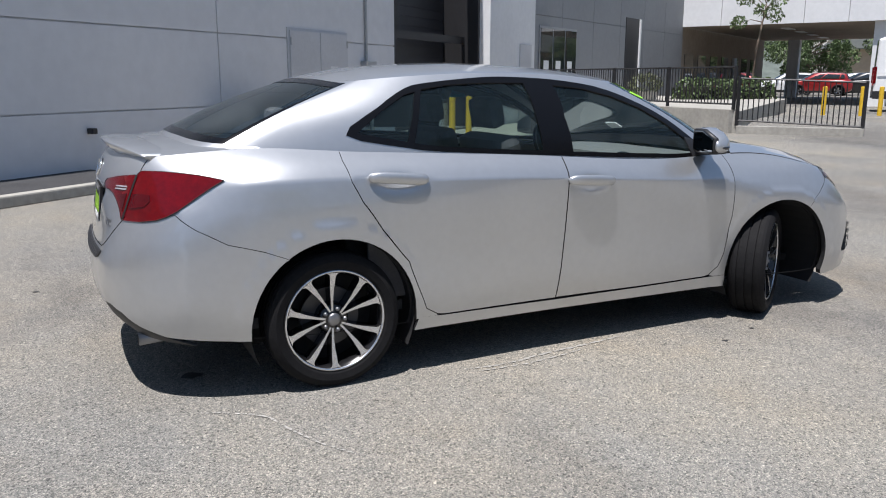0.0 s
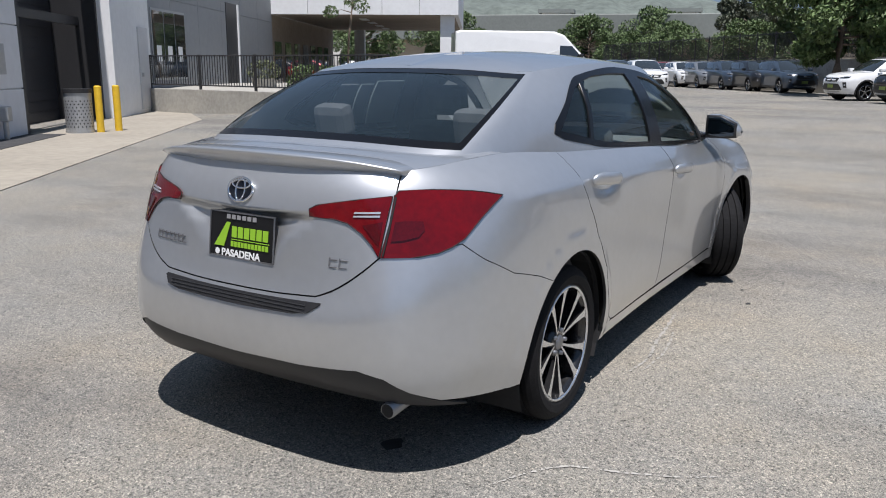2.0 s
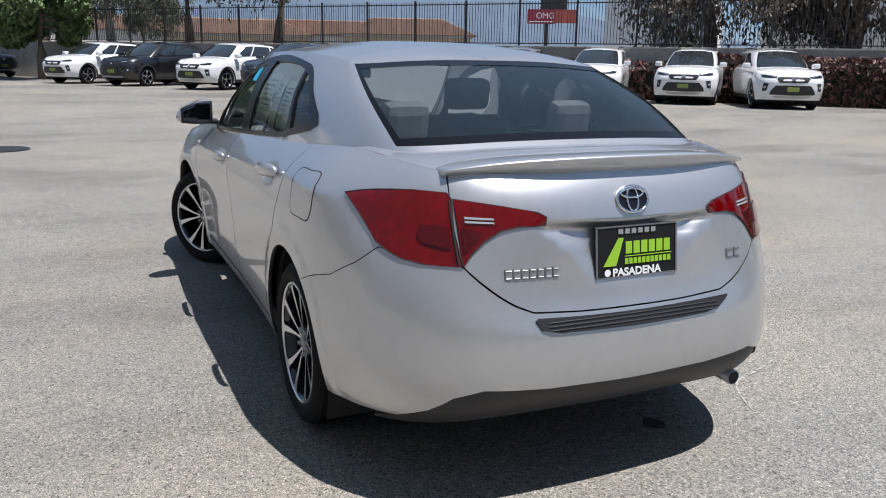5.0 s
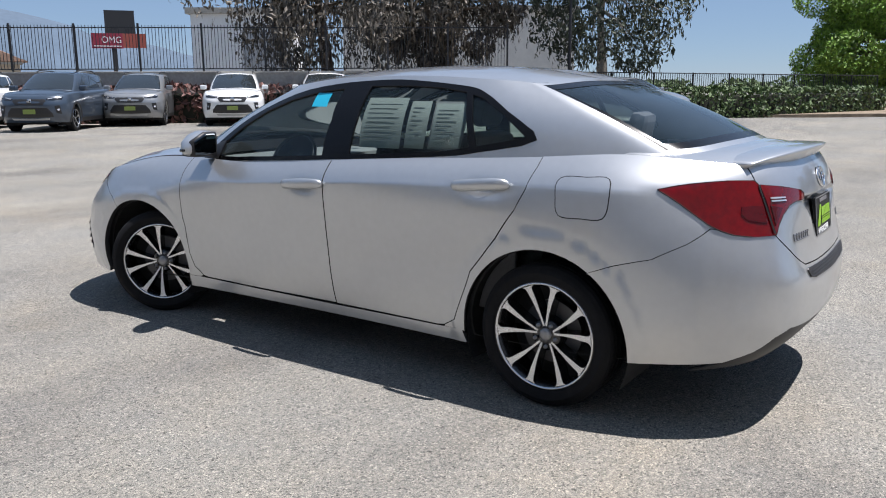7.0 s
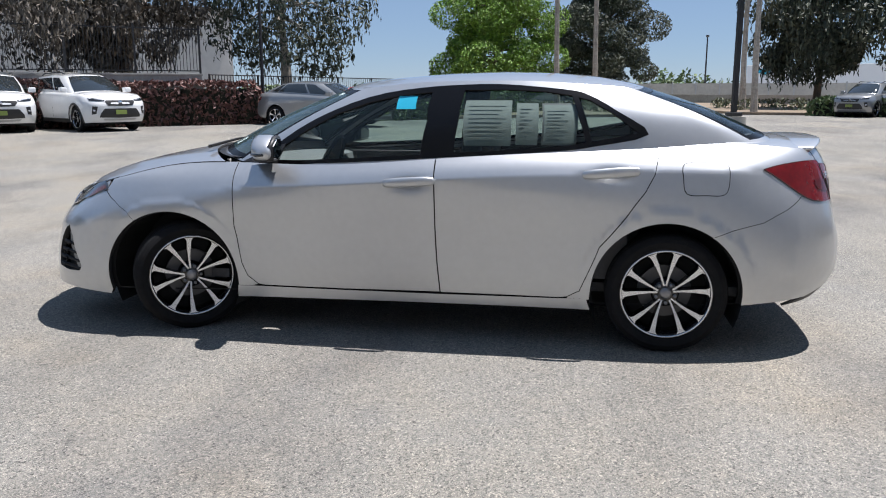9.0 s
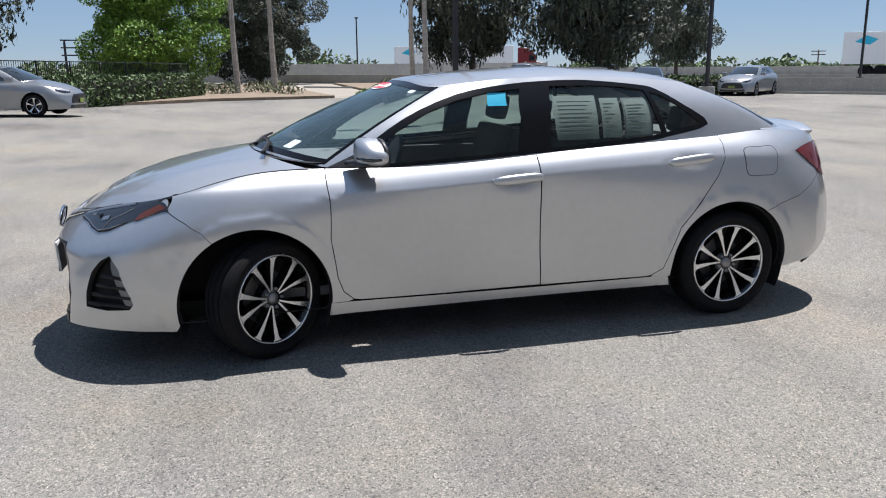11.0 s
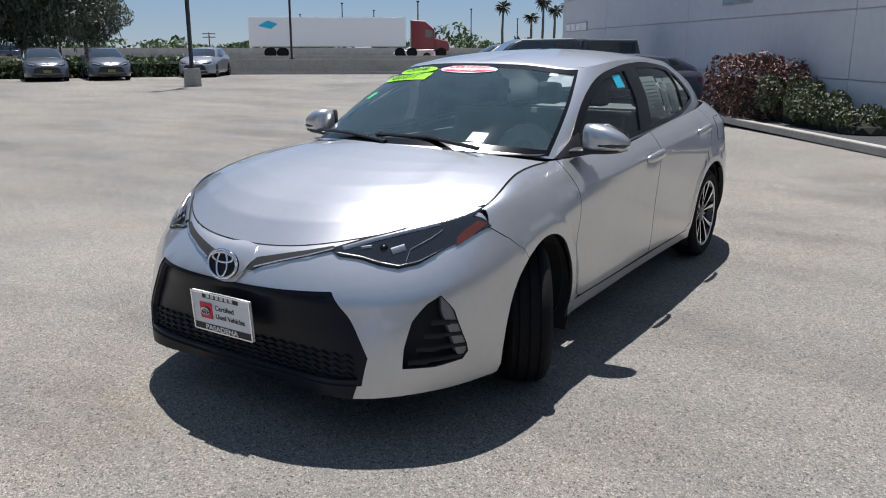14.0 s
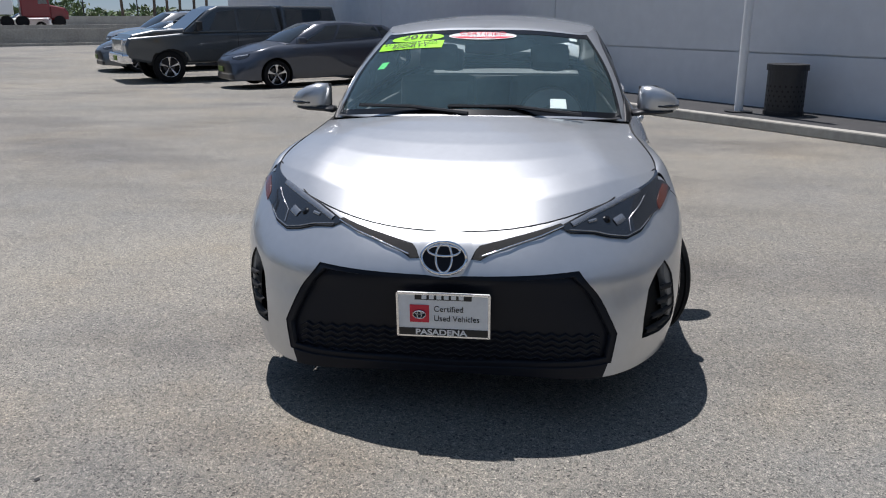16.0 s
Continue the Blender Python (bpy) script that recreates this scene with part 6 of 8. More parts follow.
def pickup(m):
    t = thing("pickup_truck", "dark grey crew cab pickup with a canopy, parked by the wall", "pickup", "parked cars", at=m)
    G = mat("pickup_paint", (0.07, 0.08, 0.09), 0.3, 0.3, 1.0, vary=0.06, scale=3)
    o = [(2.85, 0.62), (2.88, 0.95), (2.80, 1.12), (1.55, 1.22), (-2.90, 1.22), (-2.92, 0.62), (-1.85 - 0.52, 0.50)]
    low = o[:6] + [(-2.35, 0.55)] + arch_line(-1.85, 0.50, 0.50)[::-1][:0] + [p for p in arch_line(-1.85, 0.50, 0.50)][::-1] + [(1.30, 0.50)] + arch_line(1.85, 0.50, 0.50)[::-1]
    body = part("body", hull(low, 1.0, zmid=0.95, rnd=0.05), G, t, smooth=False)
    part("bonnet", hull([(2.78, 1.02), (2.70, 1.20), (2.2, 1.30), (1.42, 1.34), (1.40, 1.1)], 0.93, rnd=0.05), G, t)
    cab = [(1.50, 1.20), (0.72, 1.80), (0.50, 1.89), (-0.95, 1.91), (-1.10, 1.86), (-1.18, 1.20)]
    part("cab", hull(cab, 0.97, top_in=0.17, zmid=1.2, rnd=0.05), G, t)
    part("canopy", hull([(-1.22, 1.20), (-1.20, 1.90), (-2.70, 1.88), (-2.86, 1.22)], 0.97, top_in=0.12, zmid=1.2, rnd=0.05), G, t, "dark grey bed canopy")
    for sg in (1, -1):
        for pts in ([(1.18, 1.28), (0.66, 1.72), (0.08, 1.79), (0.06, 1.28)], [(-0.02, 1.28), (0.0, 1.79), (-0.92, 1.80), (-1.02, 1.28)], [(-1.32, 1.32), (-1.30, 1.80), (-2.62, 1.78), (-2.70, 1.32)]):
            bm = bmesh.new()
            vs = [bm.verts.new((x, sg * (0.982 - (0.17 if x > -1.2 else 0.12) * (z - 1.2) / 0.7), z)) for x, z in pts]
            bm.faces.new(vs)
            part("side_window", bm, M["tint"], t)
        part("head_lamp", box(2.62, 2.87, sg * 0.80 - 0.14, sg * 0.80 + 0.14, 0.90, 1.10, 0.04), M["clear"], t)
        part("door_mirror", box(1.02, 1.18, sg * 1.14 - 0.11, sg * 1.14 + 0.11, 1.28, 1.52, 0.04), M["black"], t)
        for hx in (0.18, -0.92):
            part("door_handle", box(hx, hx + 0.18, sg * 1.005 - 0.012, sg * 1.005 + 0.012, 1.10, 1.14, 0.008), G, t)
        for x in (0.06, -1.12):
            part("door_gap", box(x - 0.005, x + 0.005, sg * 0.998 - 0.006, sg * 0.998 + 0.006, 0.56, 1.22), M["liner"], t)
        part("running_board", box(-1.2, 1.2, sg * 0.95 - 0.08, sg * 0.95 + 0.08, 0.40, 0.46, 0.02), M["black"], t)
        for x in (1.85, -1.85):
            wheel(t, Matrix.Translation((x, sg * 0.86, 0.40)), sg, spokes=5, r=0.40, rr=0.25, detail=False)
            part("wheel_well", box(x - 0.45, x + 0.45, sg * 0.72 - 0.22, sg * 0.72 + 0.20, 0.45, 0.86), M["liner"], t)
    bm = bmesh.new()
    bm.faces.new([bm.verts.new(q) for q in ((1.46, -0.86, 1.26), (1.46, 0.86, 1.26), (0.74, 0.72, 1.82), (0.74, -0.72, 1.82))])
    part("windscreen", bm, M["tint"], t)
    part("grille", box(2.80, 2.90, -0.58, 0.58, 0.80, 1.10, 0.03), M["chrome"], t, "chrome grille")
    part("front_bumper", box(2.72, 2.98, -0.98, 0.98, 0.50, 0.74, 0.05), M["chrome"], t, "chrome bumper")
    part("plate", box(2.98, 3.0, -0.16, 0.16, 0.56, 0.68), M["lime_plate"], t)
    return t


def van(m):
    t = thing("cargo_van", "white high-roof cargo van with grey lower trim", "van", "parked cars", at=m)
    W = PAINT["white"]
    body = [(2.98, 0.62), (3.0, 0.95), (2.75, 1.18), (2.35, 1.32), (1.62, 2.10), (1.30, 2.46), (0.9, 2.60), (-2.80, 2.62), (-2.95, 2.55), (-3.0, 0.55)]
    low = body + [(-2.2, 0.45)] + arch_line(-1.75, 0.44, 0.45)[::-1] + arch_line(2.0, 0.44, 0.45)[::-1]
    part("body", hull(low, 1.0, top_in=0.16, zmid=1.2, rnd=0.06), W, t)
    for sg in (1, -1):
        for pts in ([(2.16, 1.38), (1.60, 2.02), (1.12, 2.04), (1.10, 1.42)],):
            bm = bmesh.new()
            bm.faces.new([bm.verts.new((x, sg * (1.006 - 0.16 * (z - 1.2) / 1.42), z)) for x, z in pts])
            part("side_window", bm, M["tint"], t)
        part("side_trim", box(-1.28, 1.52, sg * 0.985 - 0.03, sg * 0.985 + 0.03, 0.42, 0.74, 0.015), M["valance"], t, "grey side trim")
        part("side_trim", box(-3.0, -2.22, sg * 0.985 - 0.03, sg * 0.985 + 0.03, 0.46, 0.74, 0.015), M["valance"], t, "grey side trim")
        part("rub_strip", box(-2.9, 1.0, sg * 0.99 - 0.015, sg * 0.99 + 0.015, 1.36, 1.39), M["white"], t)
        part("door_mirror", box(1.86, 2.0, sg * 1.12 - 0.10, sg * 1.12 + 0.10, 1.40, 1.72, 0.04), M["black"], t)
        for hx in (0.98, 0.55):
            part("door_handle", box(hx, hx + 0.16, sg * 0.99 - 0.02, sg * 0.99 + 0.02, 1.22, 1.27, 0.01), M["black"], t)
        part("tail_lamp", box(-3.02, -2.93, sg * 0.90 - 0.06, sg * 0.90 + 0.06, 1.0, 1.6, 0.02), M["red_lens"], t)
        part("head_lamp", box(2.60, 2.92, sg * 0.86 - 0.12, sg * 0.86 + 0.12, 0.98, 1.24, 0.05), M["clear"], t)
        for x in (2.0, -1.75):
            wheel(t, Matrix.Translation((x, sg * 0.86, 0.35)), sg, spokes=5, r=0.35, rr=0.21, detail=False)
            part("wheel_well", box(x - 0.40, x + 0.40, sg * 0.72 - 0.22, sg * 0.72 + 0.22, 0.42, 0.80), M["liner"], t)
    part("front_bumper", box(2.75, 3.06, -0.95, 0.95, 0.42, 0.74, 0.05), M["valance"], t, "grey plastic bumper")
    bm = bmesh.new()
    bm.faces.new([bm.verts.new(q) for q in ((2.37, -0.86, 1.34), (2.37, 0.86, 1.34), (1.64, 0.80, 2.12), (1.64, -0.80, 2.12))])
    part("windscreen", bm, M["tint"], t)
    return t


def lorry(m):
    t = thing("semi_truck", "red tractor unit pulling a white box trailer", "truck", at=m)
    R = mat("lorry_red", (0.16, 0.006, 0.010), 0.4, coat=0.5)
    part("trailer", box(-15.6, 0.6, -1.28, 1.28, 1.15, 4.1, 0.04), M["white"], t, "white box trailer")
    for k in range(14):
        part("trailer_rib", box(-15.2 + k * 1.15, -15.17 + k * 1.15, -1.295, 1.295, 1.2, 4.05), M["white"], t)
    part("side_logo", prism([(-14.6, 3.2), (-13.6, 3.75), (-12.6, 3.4), (-13.3, 2.9)], 2.64, Matrix.Translation((0, -1.32, 0))), M["sky_blue"], t)
    part("sleeper", hull([(1.2, 0.9), (1.2, 3.85), (2.6, 3.75), (3.6, 2.9), (3.7, 2.0), (3.7, 0.9)], 1.2, rnd=0.12), R, t, "red sleeper cab")
    part("bonnet", hull([(3.6, 0.7), (3.6, 2.05), (5.0, 1.75), (5.25, 1.3), (5.25, 0.7)], 1.05, rnd=0.14), R, t)
    for sg in (1, -1):
        bm = bmesh.new()
        bm.faces.new([bm.verts.new((x, sg * 1.21, z)) for x, z in ((2.7, 2.1), (3.5, 2.1), (3.4, 2.7), (2.7, 2.9))])
        part("side_window", bm, M["tint"], t)
        for x in (-13.6, -12.3, 0.0, 1.3, 4.4):
            part("wheel", lathe([(0, 0.12), (0.3, 0.14), (0.5, 0.12), (0.52, -0.12), (0, -0.12)], 18, Matrix.Translation((x, sg * 1.1, 0.52))), M["rubber"], t)
    return t


pickup(stand(-16.6, -8.2, -52))
van(stand(28.2, 14.0, -52) @ Matrix.Diagonal((1.10, 1.0, 1.04, 1)))

# ground
def asphalt():
    m = bpy.data.materials.new("asphalt")
    m.use_nodes = True
    nt = m.node_tree
    b = nt.nodes["Principled BSDF"]
    b.inputs["Roughness"].default_value = 0.85
    b.inputs["Specular IOR Level"].default_value = 0.3
    tc = nt.nodes.new("ShaderNodeTexCoord")
    def noise_tex(scale, detail=5, rough=0.6, stretch=None):
        n = nt.nodes.new("ShaderNodeTexNoise")
        n.inputs["Scale"].default_value, n.inputs["Detail"].default_value, n.inputs["Roughness"].default_value = scale, detail, rough
        if stretch:
            mp = nt.nodes.new("ShaderNodeMapping")
            mp.inputs["Scale"].default_value = stretch
            mp.inputs["Rotation"].default_value = (0, 0, radians(38))
            nt.links.new(tc.outputs["Object"], mp.inputs["Vector"])
            nt.links.new(mp.outputs[0], n.inputs["Vector"])
        else:
            nt.links.new(tc.outputs["Object"], n.inputs["Vector"])
        return n
    def ramp(src, stops):
        r = nt.nodes.new("ShaderNodeValToRGB")
        r.color_ramp.elements[0].position, r.color_ramp.elements[0].color = stops[0][0], (*stops[0][1], 1)
        r.color_ramp.elements[1].position, r.color_ramp.elements[1].color = stops[-1][0], (*stops[-1][1], 1)
        for p, c in stops[1:-1]:
            e = r.color_ramp.elements.new(p)
            e.color = (*c, 1)
        nt.links.new(src, r.inputs[0])
        return r.outputs[0]
    def mult(a, c):
        x = nt.nodes.new("ShaderNodeMix")
        x.data_type, x.blend_type = "RGBA", "MULTIPLY"
        x.inputs["Factor"].default_value = 1
        nt.links.new(a, x.inputs["A"])
        nt.links.new(c, x.inputs["B"])
        return x.outputs["Result"]
    base = ramp(noise_tex(0.22, 6).outputs["Fac"], [(0.30, (0.221, 0.216, 0.204)), (0.52, (0.264, 0.256, 0.240)), (0.72, (0.310, 0.293, 0.261))])
    stain = ramp(noise_tex(1.1, 6, 0.65, (1, 0.35, 1)).outputs["Fac"], [(0.28, (0.74, 0.74, 0.75)), (0.48, (0.98, 0.98, 0.98)), (0.8, (1.08, 1.06, 1.02))])
    worn = ramp(noise_tex(0.30, 8, 0.62, (1, 0.6, 1)).outputs["Fac"], [(0.36, (0.68, 0.68, 0.71)), (0.46, (0.94, 0.94, 0.95)), (0.60, (1.0, 1.0, 1.0)), (0.72, (1.06, 1.03, 0.98))])
    vor = nt.nodes.new("ShaderNodeTexVoronoi")
    vor.inputs["Scale"].default_value = 125
    nt.links.new(tc.outputs["Object"], vor.inputs["Vector"])
    chip = ramp(vor.outputs["Color"], [(0.0, (0.18, 0.18, 0.18)), (0.30, (0.82, 0.85, 0.85)), (0.7, (1.1, 1.09, 1.06)), (1.0, (1.85, 1.81, 1.72))])
    fine = ramp(noise_tex(200, 3, 0.75).outputs["Fac"], [(0.35, (0.30, 0.30, 0.30)), (0.54, (1, 1, 1)), (0.72, (1.7, 1.67, 1.6))])
    patch = ramp(noise_tex(0.55, 7, 0.7).outputs["Fac"], [(0.38, (1, 1, 1)), (0.55, (1.03, 1.0, 0.955)), (0.72, (1.09, 1.0, 0.88))])
    nt.links.new(mult(mult(mult(mult(base, worn), stain), patch), mult(chip, fine)), b.inputs["Base Color"])
    bp = nt.nodes.new("ShaderNodeBump")
    bp.inputs["Strength"].default_value, bp.inputs["Distance"].default_value = 0.5, 0.004
    nt.links.new(vor.outputs["Distance"], bp.inputs["Height"])
    nt.links.new(bp.outputs[0], b.inputs["Normal"])
    return m


bm = bmesh.new()
line = [5 * math.sinh(5.9 * k / 70) for k in range(-70, 71)]
lot = [[bm.verts.new((x, y, ground_z(x, y))) for x in line] for y in line]
for a, b in zip(lot, lot[1:]):
    for k in range(140):
        bm.faces.new((a[k], a[k + 1], b[k + 1], b[k]))
tagged(part("ground", bm, asphalt()), "old light grey asphalt of a car park", "ground", kind="structure")
M["concrete"] = mat("concrete", (0.36, 0.345, 0.31), 0.85, vary=0.18, scale=1.2, bump=0.2, bump_scale=40)
M["apron"] = mat("apron_concrete", (0.30, 0.272, 0.225), 0.88, vary=0.15, scale=0.7, bump=0.2, bump_scale=60)
M["strip"] = mat("dark_ground_strip", (0.045, 0.045, 0.047), 0.9, vary=0.25, scale=3, bump=0.3, bump_scale=80)
M["panel"] = mat("wall_panel", (0.67, 0.68, 0.70), 0.7, vary=0.05, scale=0.5, bump=0.04, bump_scale=25)
M["panel_light"] = mat("light_wall_panel", (0.74, 0.75, 0.76), 0.7, vary=0.05, scale=0.6)
M["facade"] = mat("metal_panel", (0.25, 0.262, 0.275), 0.6, 0.0, vary=0.06, scale=0.5)
M["door_white"] = mat("painted_door", (0.55, 0.56, 0.58), 0.55, vary=0.05, scale=2)
M["dark_gate"] = mat("dark_shutter", (0.018, 0.02, 0.026), 0.45, vary=0.2, scale=2)
M["yellow"] = mat("yellow_paint", (0.72, 0.46, 0.03), 0.5, vary=0.12, scale=6)
M["iron"] = mat("black_iron", (0.02, 0.02, 0.022), 0.5, vary=0.1, scale=10)
M["galv"] = mat("galvanised_steel", (0.42, 0.43, 0.44), 0.45, 0.6, vary=0.1, scale=10)
M["bark"] = mat("bark", (0.16, 0.12, 0.09), 0.9, vary=0.35, scale=6, bump=0.6, bump_scale=20)
M["pale_bark"] = mat("pale_bark", (0.38, 0.34, 0.29), 0.9, vary=0.35, scale=4, bump=0.5, bump_scale=20)
def leaf(name, color, spread=0.5):
    m = mat(name, color, 0.6)
    nt = m.node_tree
    g = nt.nodes.new("ShaderNodeNewGeometry")
    r = nt.nodes.new("ShaderNodeValToRGB")
    r.color_ramp.elements[0].color = (*[c * (1 - spread) for c in color], 1)
    r.color_ramp.elements[1].color = (*[c * (1 + spread) for c in color], 1)
    nt.links.new(g.outputs["Random Per Island"], r.inputs[0])
    nt.links.new(r.outputs[0], nt.nodes["Principled BSDF"].inputs["Base Color"])
    nt.nodes["Principled BSDF"].inputs["Subsurface Weight"].default_value = 0.0
    return m
M["leaf_dark"] = leaf("eucalyptus_leaf", (0.065, 0.078, 0.05))
M["leaf_brown"] = leaf("brownish_leaf", (0.115, 0.10, 0.08), 0.7)
M["leaf_lime"] = leaf("bright_leaf", (0.14, 0.25, 0.03), 0.6)
M["leaf_green"] = leaf("green_leaf", (0.085, 0.13, 0.045))
M["leaf_red"] = leaf("reddish_leaf", (0.13, 0.06, 0.05))
M["leaf_sage"] = leaf("sage_leaf", (0.10, 0.115, 0.055))

# the building: a panelled wall along one line; s runs along it, w stands out from it, z up
WALL_DIR = 38.3
WD, WN = Vector((math.cos(radians(WALL_DIR)), math.sin(radians(WALL_DIR)), 0)), Vector((math.sin(radians(WALL_DIR)), -math.cos(radians(WALL_DIR)), 0))
WO = Vector((-0.84, 8.96, 0))
WALL = Matrix.Translation(WO) @ pose(0, 0, 0, 0, 0, WALL_DIR) @ Matrix.Diagonal((1, 1, 1, 1))
def wall_box(s0, s1, w0, w1, z0, z1, bevel=0.0):
    """A box in the wall's own axes; w is counted outwards."""
    return box(s0, s1, -w1, -w0, z0, z1, bevel, WALL)
def setting(name, bm, material, label="", parent=None):
    ob = part(name, bm, material, parent)
    if parent is None:
        tagged(ob, label or name.replace("_", " "), name.split("_")[0], kind="structure")
    return ob


GATE0, GATE1, PIL1, WALL_END, FACADE_END = 7.5, 12.6, 16.5, -35.0, 43.3
wall = setting("wall_west", wall_box(WALL_END, GATE0, -0.35, -0.02, 0, 8.5), M["panel"], "grey painted panel wall with recessed joints")
levels_z = [0.0, 0.92, 2.12, 3.32, 4.52, 5.72, 6.92, 8.5]
cols_s = [WALL_END, -28.6, -21.1, -13.6, -6.1, 1.4, GATE0]
for a, b in zip(cols_s, cols_s[1:]):
    for z0, z1 in zip(levels_z, levels_z[1:]):
        part("panel", wall_box(a + 0.012, b - 0.012, -0.02, 0.02, z0 + (0.012 if z0 else 0), z1 - 0.012), M["panel"], wall)
setting("wall_end", wall_box(WALL_END, WALL_END + 0.4, -14, -0.35, 0, 8.5), M["panel"], "grey painted end wall")
setting("wall_over_gate", wall_box(GATE0, GATE1, -0.35, 0.0, 4.6, 8.5), M["panel"], "grey panel wall above the gate")
gate = setting("door_1", wall_box(GATE0, GATE1, -1.2, -1.1, 0, 4.6), M["dark_gate"], "black roll-up service gate")
for k in range(18):
    part("slat", wall_box(GATE0 + 0.1, GATE1 - 0.1, -1.1, -1.085, 0.02 + 0.25 * k, 0.25 + 0.25 * k), M["dark_gate"], gate)
part("crossbar", wall_box(GATE0, GATE1, -0.5, -0.4, 2.35, 2.55), M["iron"], gate)
for s in (GATE0, GATE1 - 0.12):
    part("jamb", wall_box(s, s + 0.12, -1.1, 0.02, 0, 4.6), M["iron"], gate)
setting("wall_pier", wall_box(GATE1, PIL1, -0.35, 0.35, 0, 8.5), M["panel_light"], "light grey wall pier beside the gate")
pier_door = setting("door_2", wall_box(PIL1 - 1.45, PIL1 - 0.40, 0.35, 0.39, 0.12, 2.45), M["door_white"], "light grey steel service door in the pier")
part("door_handle", wall_box(PIL1 - 1.35, PIL1 - 1.30, 0.39, 0.45, 1.05, 1.16), M["galv"], pier_door)
dd = setting("door_3", wall_box(3.30, 5.40, 0.02, 0.045, 0.13, 2.32), M["door_white"], "grey double steel service door")
for s0, s1 in ((3.35, 4.34), (4.36, 5.35)):
    leaf_ob = part("door_leaf", wall_box(s0, s1, 0.045, 0.075, 0.16, 2.27, 0.004), M["door_white"], dd)
    part("door_handle", wall_box(s1 - 0.14 if s0 < 4 else s0 + 0.07, s1 - 0.07 if s0 < 4 else s0 + 0.14, 0.075, 0.13, 1.05, 1.10), M["galv"], leaf_ob)
    for z in (0.4, 1.2, 2.0):
        part("hinge", wall_box(s0 if s0 < 4 else s1 - 0.03, s0 + 0.03 if s0 < 4 else s1, 0.075, 0.09, z, z + 0.14), M["galv"], leaf_ob)
part("door_notice", wall_box(4.70, 4.97, 0.075, 0.079, 1.35, 1.62), M["white"], dd, "small pale notice")
eb = part("electrical_box", wall_box(5.95, 6.35, 0.02, 0.20, 1.20, 1.75, 0.01), M["galv"])
tagged(eb, "grey steel electrical box on the wall", "electrical box")
part("conduit", wall_box(6.12, 6.17, 0.03, 0.08, 1.75, 4.0), M["galv"], eb)
fb = part("fire_standpipe", wall_box(6.15, 6.35, 0.02, 0.22, 0.35, 0.62, 0.02), M["galv"])
tagged(fb, "grey standpipe fitting on the wall", "pipe")
part("pipe", cyl(0.05, 0.05, 0.35, WALL @ Matrix.Translation((6.25, -0.12, 0.0))), M["galv"], fb)
tap = part("wall_tap", wall_box(-1.40, -1.32, 0.02, 0.14, 0.62, 0.70, 0.01), M["iron"])
tagged(tap, "small dark wall tap", "tap")

# metal-clad facade beyond the pier, set at a slight angle, with windows and a recessed doorway
FACADE = WALL @ Matrix.Translation((PIL1, 0, 0)) @ pose(0, 0, 0, 0, 0, -8.3)
def fac_box(a0, a1, w0, w1, z0, z1, bevel=0.0):
    return box(a0, a1, -w1, -w0, z0, z1, bevel, FACADE)
FAC = 16.6
fac = setting("wall_facade", fac_box(0, FAC, -0.4, 0.0, 0, 8.5), M["facade"], "grey metal panel facade")
for k in range(6):
    a = FAC * k / 6
    for z0, z1 in ((0.0, 0.9), (0.9, 3.5), (3.5, 6.0), (6.0, 8.5)):
        part("panel", fac_box(a + 0.01, a + FAC / 6 - 0.01, 0.0, 0.03, z0 + 0.01, z1 - 0.01), M["facade"], fac)
win = setting("window_1", fac_box(0.95, 3.95, 0.03, 0.07, 0.9, 3.15), M["galv"], "steel-framed shop window")
for k in range(3):
    part("pane", fac_box(1.03 + 0.98 * k, 1.93 + 0.98 * k, 0.07, 0.085, 0.98, 3.07), M["tint"], win)
    part("notice", fac_box(1.25 + 0.95 * k, 1.65 + 0.95 * k, 0.086, 0.088, 1.5, 2.0), M["white"], win)
dr = setting("door_4", fac_box(8.9, 10.4, 0.03, 0.06, 0.3, 3.9), M["dark_gate"], "tall dark doorway in the facade")
part("door_frame", fac_box(10.42, 10.55, 0.03, 0.12, 0.3, 3.9), M["panel_light"], dr)
small = setting("window_2", wall_box(-34.3, -31.0, 0.02, 0.05, 2.08, 2.42), M["galv"], "narrow high window strip")
for k in range(4):
    part("pane", wall_box(-34.22 + 0.81 * k, -33.5 + 0.81 * k, 0.05, 0.06, 2.12, 2.38), M["clear"], small)
hw = setting("window_3", wall_box(-19.0, -17.5, 0.02, 0.05, 2.42, 3.4), M["galv"], "small high window")
part("pane", wall_box(-18.95, -17.55, 0.05, 0.06, 2.47, 3.35), M["tint"], hw)

# kerb, dark strip at the wall's foot and concrete apron
kerb = setting("kerb", wall_box(-45, -1.4, 1.20, 1.36, 0, 0.13, 0.02), M["concrete"], "worn concrete kerb")
setting("pavement", wall_box(-45, -1.4, -0.02, 1.20, 0, 0.125), M["strip"], "dark strip along the wall")
setting("pavement_apron", wall_box(-1.4, 16.4, 0.0, 2.6, 0.0, 0.012), M["apron"], "tan concrete apron before the gate")
setting("pavement_apron_foot", wall_box(-1.4, 7.5, 0.02, 0.75, 0.012, 0.02), M["strip"], "dark strip along the wall")

